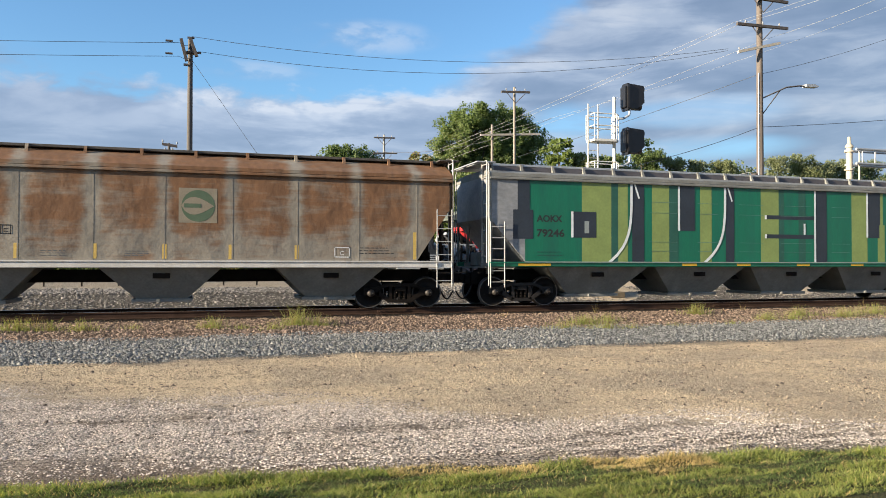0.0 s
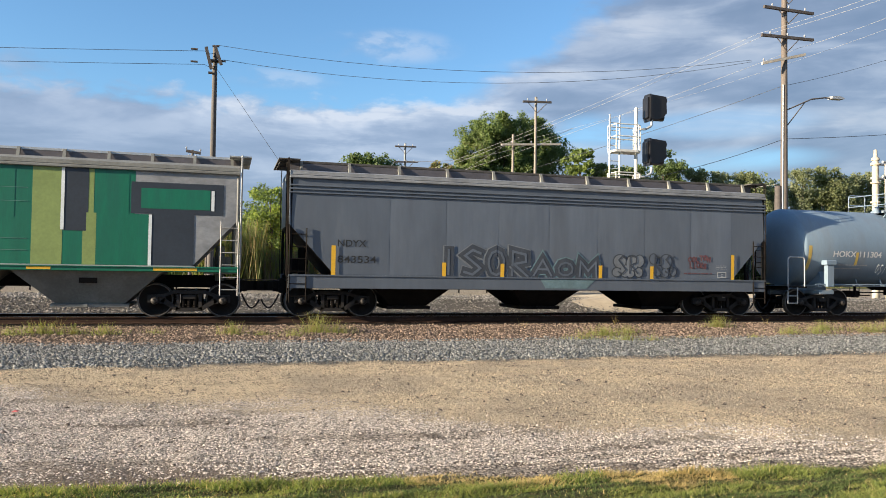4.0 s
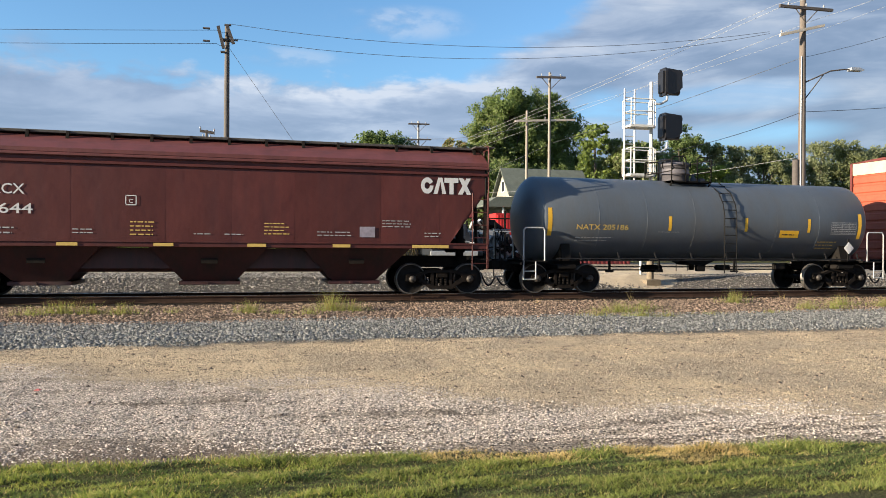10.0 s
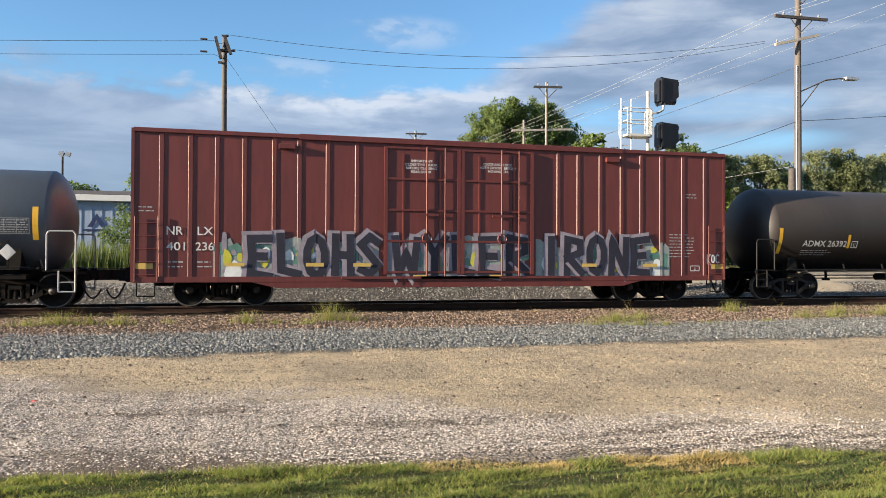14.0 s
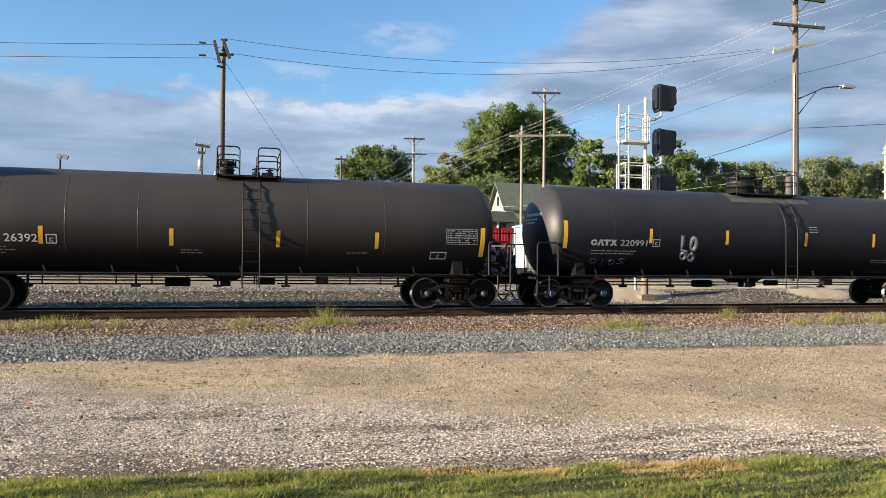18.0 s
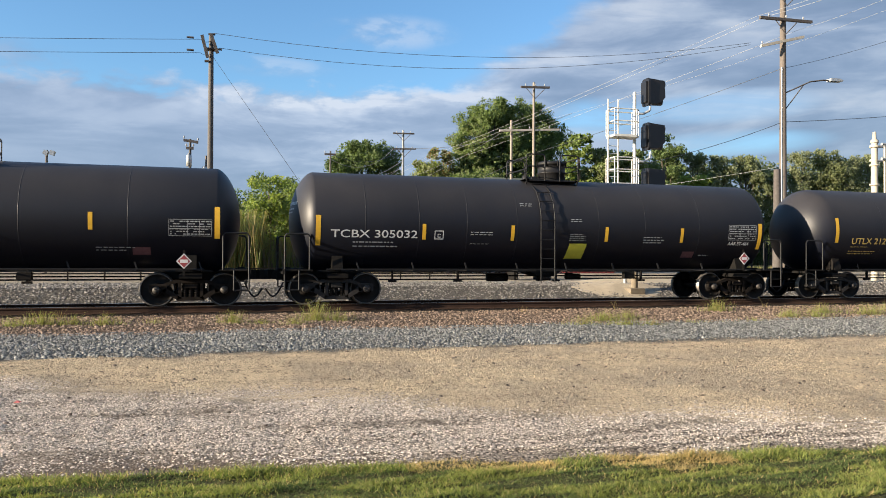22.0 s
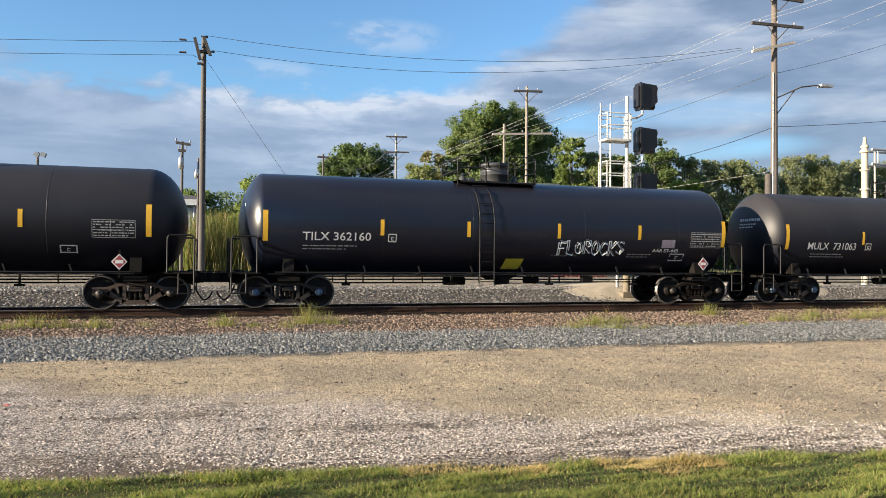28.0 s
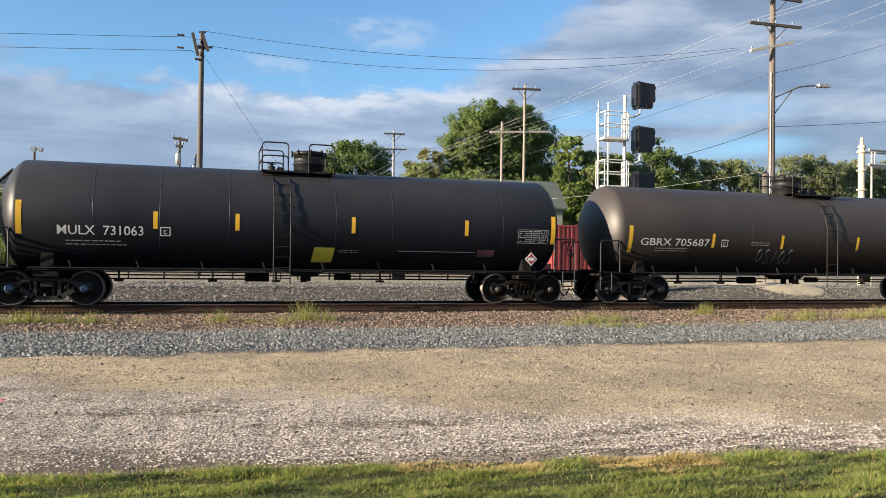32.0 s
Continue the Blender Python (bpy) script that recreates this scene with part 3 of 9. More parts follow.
    wet = mix(step(sep.outputs[0], 1.4, 0.8), damp, coarse)
    col = mix(step(turf, 6.5, 0.1), soil, wet)
    col = mix(step(turf, 7.15, 0.4), col, coarse)
    lot = calc("ADD", y, calc("MULTIPLY", sep.outputs[0], 0.53))
    col = mix(step(lot, 10.2, 0.7), col, sand)
    col = mix(step(y, 14.6, 0.3), col, grey)
    col = mix(step(y, 18.6, 0.4), col, brown)
    col = mix(step(y, 21.25, 0.25), col, train_shade)
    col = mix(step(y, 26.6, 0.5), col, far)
    col = mix(step(y, 31.5, 0.5), col, tan)
    col = mix(step(y, 47.0, 1.5), col, soil)
    # dark specks over all the ground stand for shade between pebbles
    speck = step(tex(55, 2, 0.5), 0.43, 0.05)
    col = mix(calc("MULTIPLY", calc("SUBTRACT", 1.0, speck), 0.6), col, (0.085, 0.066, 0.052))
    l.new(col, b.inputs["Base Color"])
    bp = n.new("ShaderNodeBump")
    bp.inputs["Strength"].default_value, bp.inputs["Distance"].default_value = 1.0, 0.085
    relief = calc("SUBTRACT", tex(26, 4, 0.75), calc("MULTIPLY", pebble, 0.5))
    l.new(calc("ADD", relief, calc("MULTIPLY", tex(5, 3), 1.2)), bp.inputs["Height"])
    l.new(bp.outputs[0], b.inputs["Normal"])
    return m


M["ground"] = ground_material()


# ---------- mesh tools ----------
class Shape:
    """Collects boxes, tubes, prisms and turned forms into one mesh."""

    def __init__(self):
        self.v, self.f, self.k, self.smooth = [], [], [], []
        self.slot = 0

    def add(self, verts, faces, smooth=False):
        o = len(self.v)
        self.v += [tuple(p) for p in verts]
        self.f += [tuple(o + i for i in q) for q in faces]
        self.k += [self.slot] * len(faces)
        self.smooth += [smooth] * len(faces)
        return self

    def box(self, x0, x1, y0, y1, z0, z1, bevel=0.0):
        c = bevel
        if c <= 0:
            p = [(x, y, z) for z in (z0, z1) for y in (y0, y1) for x in (x0, x1)]
            return self.add(p, [(0, 2, 3, 1), (4, 5, 7, 6), (0, 1, 5, 4), (2, 6, 7, 3), (0, 4, 6, 2), (1, 3, 7, 5)])
        ring = lambda z, d: [(x0 + d, y0 + d, z), (x1 - d, y0 + d, z), (x1 - d, y1 - d, z), (x0 + d, y1 - d, z)]
        p = ring(z0, c) + ring(z0 + c, 0) + ring(z1 - c, 0) + ring(z1, c)
        f = [(3, 2, 1, 0), (12, 13, 14, 15)]
        for r in range(3):
            for i in range(4):
                j = (i + 1) % 4
                f.append((r * 4 + i, r * 4 + j, r * 4 + 4 + j, r * 4 + 4 + i))
        return self.add(p, f)

    def tube(self, a, b, r, r2=None, n=8, caps=True):
        a, b = Vector(a), Vector(b)
        d = (b - a).normalized()
        u = d.orthogonal().normalized()
        w = d.cross(u)
        r2 = r if r2 is None else r2
        p = []
        for c, q in ((a, r), (b, r2)):
            for i in range(n):
                t = 2 * math.pi * i / n
                p.append(c + (u * math.cos(t) + w * math.sin(t)) * q)
        f = [(i, (i + 1) % n, n + (i + 1) % n, n + i) for i in range(n)]
        self.add(p, f, True)
        if caps:
            self.add(p[:n], [tuple(reversed(range(n)))])
            self.add(p[n:], [tuple(range(n))])
        return self

    def pipe(self, points, r, n=6):
        for a, b in zip(points[:-1], points[1:]):
            self.tube(a, b, r, n=n)
        return self

    def prism(self, outline, axis, a, b):
        """An outline of (u, v) pairs swept along an axis: x sweeps (y, z), y sweeps (x, z), z sweeps (x, y)."""
        put = {"x": lambda s, q: (s, q[0], q[1]), "y": lambda s, q: (q[0], s, q[1]), "z": lambda s, q: (q[0], q[1], s)}[axis]
        n = len(outline)
        p = [put(a, q) for q in outline] + [put(b, q) for q in outline]
        f = [tuple(range(n - 1, -1, -1)), tuple(range(n, 2 * n))] + [(i, (i + 1) % n, n + (i + 1) % n, n + i) for i in range(n)]
        return self.add(p, f)

    def turned(self, profile, axis, centre=(0, 0, 0), n=32):
        """A profile of (along, radius) pairs turned about an axis."""
        c = Vector(centre)
        p, f = [], []
        for s, r in profile:
            for i in range(n):
                t = 2 * math.pi * i / n
                u, w = r * math.cos(t), r * math.sin(t)
                q = {"x": (s, u, w), "y": (u, s, w), "z": (u, w, s)}[axis]
                p.append(c + Vector(q))
        for k in range(len(profile) - 1):
            for i in range(n):
                j = (i + 1) % n
                f.append((k * n + i, k * n + j, k * n + n + j, k * n + n + i))
        return self.add(p, f, True)

    def mesh(self, name, *mats):
        me = bpy.data.meshes.new(name)
        me.from_pydata(self.v, [], self.f)
        for m in mats:
            me.materials.append(m)
        me.polygons.foreach_set("material_index", self.k)
        me.polygons.foreach_set("use_smooth", self.smooth)
        bm = bmesh.new()
        bm.from_mesh(me)
        bmesh.ops.recalc_face_normals(bm, faces=bm.faces)
        bm.to_mesh(me)
        bm.free()
        me.update()
        return me


def part(name, shape, mats, parent, label=""):
    mats = mats if isinstance(mats, (list, tuple)) else [mats]
    ob = new(name, shape if isinstance(shape, bpy.types.Mesh) else shape.mesh(name, *[M[k] for k in mats]))
    ob.parent = parent
    return tagged(ob, label)


def thing(name, label, category, group="", shape=None, mats=(), kind=""):
    ob = new(name) if shape is None else new(name, shape.mesh(name, *[M[k] for k in (mats if isinstance(mats, (list, tuple)) else [mats])]))
    return tagged(ob, label, category, group, kind)


def quads(name, corners, mats, ids=None, smooth=False):
    """A mesh of loose quads from an array (count, 4, 3)."""
    c = np.asarray(corners, dtype=np.float32)
    n = len(c)
    me = bpy.data.meshes.new(name)
    me.vertices.add(n * 4)
    me.vertices.foreach_set("co", c.ravel())
    me.loops.add(n * 4)
    me.loops.foreach_set("vertex_index", np.arange(n * 4, dtype=np.int32))
    me.polygons.add(n)
    me.polygons.foreach_set("loop_start", np.arange(n, dtype=np.int32) * 4)
    me.polygons.foreach_set("loop_total", np.full(n, 4, dtype=np.int32))
    for m in mats:
        me.materials.append(m)
    if ids is not None:
        me.polygons.foreach_set("material_index", np.asarray(ids, dtype=np.int32))
    me.update(calc_edges=True)
    return me


def text_mesh(words, size, material_key, spacing=1.0, bold=0.0, stretch=1.0):
    """Flat letters in the x-z plane, centred, facing -y."""
    c = bpy.data.curves.new("lettering", "FONT")
    c.body, c.size, c.align_x, c.align_y, c.space_character = words, size, "CENTER", "CENTER", spacing
    c.offset = bold
    c.resolution_u = 3
    ob = new("lettering", c)
    me = bpy.data.meshes.new_from_object(ob.evaluated_get(bpy.context.evaluated_depsgraph_get()))
    bpy.data.objects.remove(ob)
    for v in me.vertices:
        x, y = v.co.x * stretch, v.co.y
        v.co = (x, 0, y)
    me.materials.clear()
    me.materials.append(M[material_key])
    return me


def place_on(me, x, z, side):
    """Moves a flat mesh in the x-z plane onto a side: side(z) gives the distance from the car's middle."""
    for v in me.vertices:
        zz = v.co.z + z
        v.co = (v.co.x + x, -side(zz) + v.co.y, zz)
    me.update()
    return me


# ---------- ground ----------
PROFILE_Y = [-60, 5.0, 6.6, 8.0, 14.5, 15.5, 18.4, 20.9, 21.3, 24.6, 25.6, 27.2, 28.7, 31.0, 33.0, 42.0, 60.0, 120.0, 2600.0]
PROFILE_Z = [-0.38, -0.38, -0.42, -0.45, -0.45, -0.40, -0.40, -0.22, -0.20, -0.20, -0.34, -0.30, 0.26, 0.30, 0.34, 0.46, 0.55, 0.60, 0.60]


def ground_z(x, y):
    return float(np.interp(y, PROFILE_Y, PROFILE_Z))


WAVES = [(random.Random(50 + k).uniform(0.0, 6.283), 0.35 * 1.28 ** k, 0.0019 * 1.04 ** k, random.Random(90 + k).uniform(0, 6.283)) for k in range(9)]


def relief(x, y):
    """Ruts and hollows of the trodden lot: (direction, wavelength, height, phase)."""
    z = np.zeros(np.shape(x))
    for a, length, tall, phase in WAVES:
        z = z + tall * np.sin((x * math.cos(a) + y * math.sin(a)) * 6.283 / length + phase + 1.3 * np.sin(0.7 * x + 0.9 * y + a))
    tuft = np.zeros(np.shape(x))
    for k in range(6):    # tufts of the lawn, drawn out along the line
        a = 1.57 + 0.5 * math.sin(k * 2.4)
        tuft = tuft + 0.0055 * np.sin((x * math.cos(a) * 0.6 + y * math.sin(a)) * 6.283 / (0.16 + 0.09 * k) + k * 1.7 + 1.4 * np.sin(1.9 * x + k + 2.0 * y))
    return np.where((y > 6.8) & (y < 14.9), z, np.where((y > 4.5) & (y <= 6.8), tuft, 0.0))


def make_ground():
    xs = np.concatenate([[-1800, -700, -300, -120, -60], np.arange(-30, -7, 1.0), np.arange(-7, 20, 0.14), np.arange(20, 60.1, 1.0), [80, 120, 200, 350, 700, 1800]])
    ys = np.concatenate([[-60, -20, -5, 0], np.arange(2, 4.5, 0.5), np.arange(4.5, 7.0, 0.05), np.arange(7.0, 15, 0.1), np.arange(15.2, 46, 0.4), [50, 60, 80, 120, 200, 400, 900, 2600]])
    gx, gy = np.meshgrid(xs, ys)
    gz = np.interp(gy, PROFILE_Y, PROFILE_Z)
    gz = gz + np.where((gx > -7) & (gx < 20), relief(gx, gy), 0)
    rows, cols = gx.shape
    idx = np.arange(rows * cols).reshape(rows, cols)
    faces = np.stack([idx[:-1, :-1], idx[:-1, 1:], idx[1:, 1:], idx[1:, :-1]], -1).reshape(-1, 4)
    me = bpy.data.meshes.new("ground")
    me.from_pydata(np.stack([gx, gy, gz], -1).reshape(-1, 3).tolist(), [], faces.tolist())
    me.materials.append(M["ground"])
    me.polygons.foreach_set("use_smooth", [True] * len(me.polygons))
    return tagged(new("ground", me), "gravel lot, lawn edge and ballast beside the railway line", "ground", kind="structure")


make_ground()
rng = np.random.default_rng(7)


def stones(name, label, mat, x0, x1, y0, y1, count, small, large, edge=0.0, turf=""):
    """Loose crushed stones scattered over a stretch of ground, joined into one mesh."""
    x = rng.uniform(x0, x1, count)
    y = rng.uniform(y0, y1, count)
    y = y + edge * (np.sin(x * 0.8) + 0.6 * np.sin(x * 2.3 + 1)) * rng.uniform(0, 1, count)
    z = np.interp(y, PROFILE_Y, PROFILE_Z)
    z = z + relief(x, y)
    s = small + (large - small) * rng.uniform(0, 1, count) ** 2.2
    if turf:
        ruts = np.sin(y * 7.0 + 0.9 * np.sin(x * 0.7) + x * 0.35) + 0.8 * np.sin(x * 1.9 + 2.5 * np.sin(y * 2.2)) + 0.7 * np.sin(x * 0.8 - y * 3.1)
        ruts = ruts + 1.1 * np.sin(x * 6.1 + 2.2 * np.sin(y * 4.7 + 0.6 * x)) * np.sin(y * 14.0 + 1.8 * np.sin(x * 3.3)) + 0.6 * np.sin(x * 13.0 + 2 * np.sin(y * 9.0)) * np.sin(y * 27.0 + x)
        border = 10.5 - 0.55 * x + 0.5 * np.sin(x * 1.3) + rng.normal(0, 0.35, count)
        keep = (y > 6.56 - 0.14 * x) & ((y < border) if turf == "near" else (y > border)) & (rng.uniform(0, 1, count) < np.clip(0.82 - 0.36 * ruts, 0.10, 1.0) * np.clip((y - 6.5 + 0.14 * x + 0.25 * np.sin(x * 2.1)) / np.where(x > 1.4, 0.35, 0.9), 0.12, 1.0))
        x, y, z, s = x[keep], y[keep], z[keep], s[keep]
        count = len(x)
    # a chipped lump: four corners sunk in the ground, a short ridge on top
    base = np.array([(1, 0, -0.25), (0, 1, -0.25), (-1, 0, -0.25), (0, -1, -0.25), (0.38, 0.1, 0.8), (-0.38, -0.1, 0.8)])
    p = base[None] * rng.uniform(0.65, 1.15, (count, 6, 1)) + rng.normal(0, 0.17, (count, 6, 3))
    a = rng.uniform(0, 2 * np.pi, count)
    c, q = np.cos(a), np.sin(a)
    px, py = p[..., 0] * c[:, None] - p[..., 1] * q[:, None], p[..., 0] * q[:, None] + p[..., 1] * c[:, None]
    flat = rng.uniform(0.35, 0.72, count)
    p = np.stack([px, py * rng.uniform(0.6, 1, (count, 1)), p[..., 2] * flat[:, None]], -1) * s[:, None, None] * 0.5
    p += np.stack([x, y, z + s * 0.06], -1)[:, None]
    tri = np.array([(0, 1, 4), (1, 5, 4), (1, 2, 5), (2, 3, 5), (3, 4, 5), (3, 0, 4)])
    f = (tri[None] + (np.arange(count) * 6)[:, None, None]).reshape(-1, 3)
    me = bpy.data.meshes.new(name)
    n = len(f)
    me.vertices.add(count * 6)
    me.vertices.foreach_set("co", p.astype(np.float32).ravel())
    me.loops.add(n * 3)
    me.loops.foreach_set("vertex_index", f.astype(np.int32).ravel())
    me.polygons.add(n)
    me.polygons.foreach_set("loop_start", np.arange(n, dtype=np.int32) * 3)
    me.polygons.foreach_set("loop_total", np.full(n, 3, dtype=np.int32))
    me.materials.append(M[mat])
    me.update(calc_edges=True)
    return tagged(new(name, me), label, "gravel", kind="stuff")


stones("gravel", "pale crushed gravel loose on the lot", "gravel_stone", -4, 10, 5.3, 13.0, 320000, 0.014, 0.038, 0.0, "near")
stones("gravel", "small loose stones on packed tan gravel", "tan_stone", -5, 18, 6.0, 14.9, 110000, 0.012, 0.044, 0.0, "far")
stones("clods", "damp brown clods scattered over the lot", "damp_clod", -4, 14, 7.2, 14.6, 900, 0.03, 0.085)
stones("crushed_rock", "blue grey crushed rock heaped beside the track", "grey_stone", -8, 25, 14.75, 18.7, 52000, 0.04, 0.115, 0.2)
stones("ballast", "brown stained track ballast", "brown_stone", -9, 34, 18.3, 21.35, 32000, 0.04, 0.11, 0.15)
# these stones carry the shade under the train in their colour
stones("ballast", "ballast between the rails, darkened to stand for train shade", "train_shade_stone", -9, 36, 21.2, 25.6, 8000, 0.03, 0.09, 0.1)
stones("ballast", "grey ballast bank of the neighbouring track", "far_stone", -10, 46, 26.6, 29.4, 30000, 0.05, 0.14, 0.15)
stones("ballast", "grey ballast spread behind the bank", "far_stone", -10, 46, 29.2, 32.0, 13000, 0.05, 0.14, 0.25)


# ---------- lawn, weeds ----------
def blades(name, label, mats, x, y, height, width, bend, category="grass", kind="stuff", ids=None, parent=None):
    """Grass blades: a quad each, narrow at the tip, leaning."""
    n = len(x)
    z = np.interp(y, PROFILE_Y, PROFILE_Z) - 0.01 + relief(x, y)
    a = rng.uniform(0, 2 * np.pi, n)
    d = np.stack([np.cos(a), np.sin(a), np.zeros(n)], -1) * (width / 2)[:, None]
    lean = rng.normal(0, 1, (n, 2)) * (height * bend)[:, None]
    foot = np.stack([x, y, z], -1)
    tip = foot + np.stack([lean[:, 0], lean[:, 1], height], -1)
    me = quads(name, np.stack([foot - d, foot + d, tip + d * 0.2, tip - d * 0.2], 1), [M[k] for k in mats], ids)
    ob = new(name, me)
    if parent is not None:
        ob.parent = parent
        return ob
    return tagged(ob, label, category, kind=kind)


def lawn():
    n = 230000
    x = rng.uniform(-2.6, 8.2, n)
    y = rng.uniform(4.5, 7.1, n)
    edge = 6.52 - 0.14 * x + 0.06 * np.sin(x * 1.7) + 0.05 * np.sin(x * 4.1 + 1) + rng.normal(0, 0.05, n)
    keep = y < edge
    x, y, edge = x[keep], y[keep], edge[keep]
    dry = (((np.abs(x - 2.1) < 0.62) & (edge - y < 0.28)) | (np.abs(x - 3.75) < 0.55)) & (edge - y < 0.46 + 0.1 * np.sin(x * 9))
    band = np.sin(y * 13 + 0.7 * x + 1.7 * np.sin(x * 1.3)) + np.sin(x * 2.3 - y * 6.0) + 0.8 * np.sin(x * 5.1 + y * 11 + 2 * np.sin(x))
    hump = relief(x, y) / 0.02
    pick = rng.uniform(0, 1, len(x))
    rim = np.clip((edge - y) / 0.3, 0, 1)
    ids = np.where(dry & (pick < 0.9), 1, np.where(pick < 0.16 - 0.08 * rim, 1, np.where((band < -0.2) & (pick < 0.85) | (pick > 0.84), 2, 0)))
    h = rng.uniform(0.013, 0.042, len(x)) * np.where(rim < 1, 1.25, 1.0) * (1 + 0.35 * np.clip(band, -1, 1)) * (1 + 0.4 * np.clip(hump, -0.8, 1))
    blades("lawn", "short mown lawn with dead straw patches along its edge", ("lawn", "lawn_dry", "lawn_deep"), x, y, h, np.full(len(x), 0.0075), 0.75, ids=ids)


lawn()


def weed_tuft(x, y, spread, height, count, mats, label, category="weeds"):
    n = count
    r = np.abs(rng.normal(0, spread / 2, n)) 
    a = rng.uniform(0, 2 * np.pi, n)
    xs, ys = x + 1.5 * r * np.cos(a), y + r * np.sin(a) * 0.7
    h = height * rng.uniform(0.2, 1.0, n) * np.exp(-(r / spread) ** 2)
    blades("weed_tuft", label, mats, xs, ys, h, np.full(n, 0.010), 0.40, category, "stuff", ids=(rng.uniform(0, 1, n) < 0.25).astype(int))

for wx, wy, ws, wh, wc in ((-4.2, 20.1, 0.55, 0.42, 260), (-3.5, 20.0, 0.35, 0.34, 120), (-2.8, 19.9, 0.5, 0.36, 200), (-1.7, 20.0, 0.3, 0.2, 70),
                           (0.2, 19.8, 0.45, 0.42, 200), (0.9, 19.6, 0.3, 0.22, 80), (2.3, 20.0, 0.4, 0.62, 260), (2.8, 19.9, 0.55, 0.4, 220),
                           (1.7, 19.4, 0.4, 0.3, 120), (10.2, 19.0, 0.9, 0.36, 420), (11.2, 19.4, 0.6, 0.3, 180), (14.9, 20.4, 0.55, 0.45, 320),
                           (16.4, 19.0, 0.6, 0.36, 200), (18.2, 19.6, 0.8, 0.4, 280), (19.6, 19.2, 0.9, 0.42, 360), (21.3, 19.6, 0.9, 0.45, 380), (9.2, 18.3, 0.6, 0.26, 150), (10.3, 18.0, 0.7, 0.30, 240), (11.0, 17.8, 0.5, 0.22, 120), (12.6, 18.2, 0.8, 0.16, 110),
                           (17.3, 18.9, 0.7, 0.30, 220), (14.6, 18.3, 0.6, 0.18, 90), (-4.9, 19.9, 0.5, 0.30, 140), (22.6, 19.9, 0.8, 0.45, 260)):
    weed_tuft(wx, wy, ws, wh, wc, ("weed", "straw"), "yellow green weeds growing from the ballast shoulder")
for sx, sy, sh in ((11.6, 21.0, 0.5), (22.5, 21.2, 0.45), (8.5, 20.9, 0.3), (-4.0, 21.0, 0.45), (17.2, 21.0, 0.4)):
    weed_tuft(sx, sy, 0.12, sh, 14, ("straw", "straw"), "dry dead weed stalk beside the rail")
rag = Shape()
rag.add([(-0.04, -0.015, 0.0), (0.035, -0.025, 0.005), (0.045, 0.025, 0.01), (-0.025, 0.03, 0.0), (0.0, 0.0, 0.028)], [(0, 1, 4), (1, 2, 4), (2, 3, 4), (3, 0, 4)])
rag_ob = thing("plastic_scrap", "crumpled faded red plastic scrap lying on gravel", "litter", shape=rag, mats="rubbish_red")
rag_ob.matrix_world = pose(-2.45, 10.4, -0.44)


# ---------- track ----------
def make_track():
    track = thing("railway_track", "steel rails spiked to dark wooden ties in ballast", "railway track", kind="structure")
    track.matrix_world = pose(0, TRACK_Y, 0)
    head = [(-0.036, -0.04), (-0.036, -0.006), (-0.028, 0.0), (0.028, 0.0), (0.036, -0.006), (0.036, -0.04)]
    web = [(-0.076, -0.185), (-0.076, -0.172), (-0.012, -0.15), (-0.010, -0.05), (-0.034, -0.0401), (0.034, -0.0401), (0.010, -0.05), (0.012, -0.15), (0.076, -0.172), (0.076, -0.185)]
    for y in (-0.755, 0.755):
        s = Shape().prism([(y + a, b) for a, b in web], "x", -150, 260)
        s.prism([(y + a, b) for a, b in head], "x", -150, 260)
        s.slot = 1
        s.box(-150, 260, y - 0.027, y + 0.027, 0.0, 0.003)
        part("rail", s, ["rail_side", "rail_top"], track, "rusted steel rail with a polished head")
    me = Shape().box(-0.115, 0.115, -1.3, 1.3, -0.36, -0.192, 0.012).mesh("tie", M["tie"])
    for i in range(120):
        ob = part("tie", me, "tie", track)
        ob.matrix_basis = pose(-18 + i * 0.5 + random.uniform(-0.03, 0.03), random.uniform(-0.05, 0.05), random.uniform(-0.02, 0.0), 0, 0, random.uniform(-1, 1))
    plate = Shape().box(-0.09, 0.09, -0.17, 0.17, -0.192, -0.184).box(0.03, 0.06, -0.12, -0.09, -0.184, -0.155).box(-0.06, -0.03, 0.09, 0.12, -0.184, -0.155).mesh("tie_plate", M["rail_side"])
    for i in range(120):
        ob = part("tie_plate", plate, "rail_side", track)
        ob.matrix_basis = pose(-18 + i * 0.5, -0.755, 0)
    bar = Shape().box(-0.45, 0.45, -0.80, -0.765, -0.15, -0.06, 0.008)
    for k in range(6):
        bar.tube((-0.38 + k * 0.15, -0.82, -0.105), (-0.38 + k * 0.15, -0.80, -0.105), 0.02, n=6)
    bm = bar.mesh("joint_bar", M["rail_side"])
    for x in (-6.5, 5.4, 17.3):
        part("joint_bar", bm, "rail_side", track).matrix_basis = pose(x, 0, 0)
    return track


make_track()

# ---------- train: one running gear for all the cars ----------
WHEEL_R = 0.457
AXLE_X = 0.889
WHEELSETS = []   # (object, place in its truck)


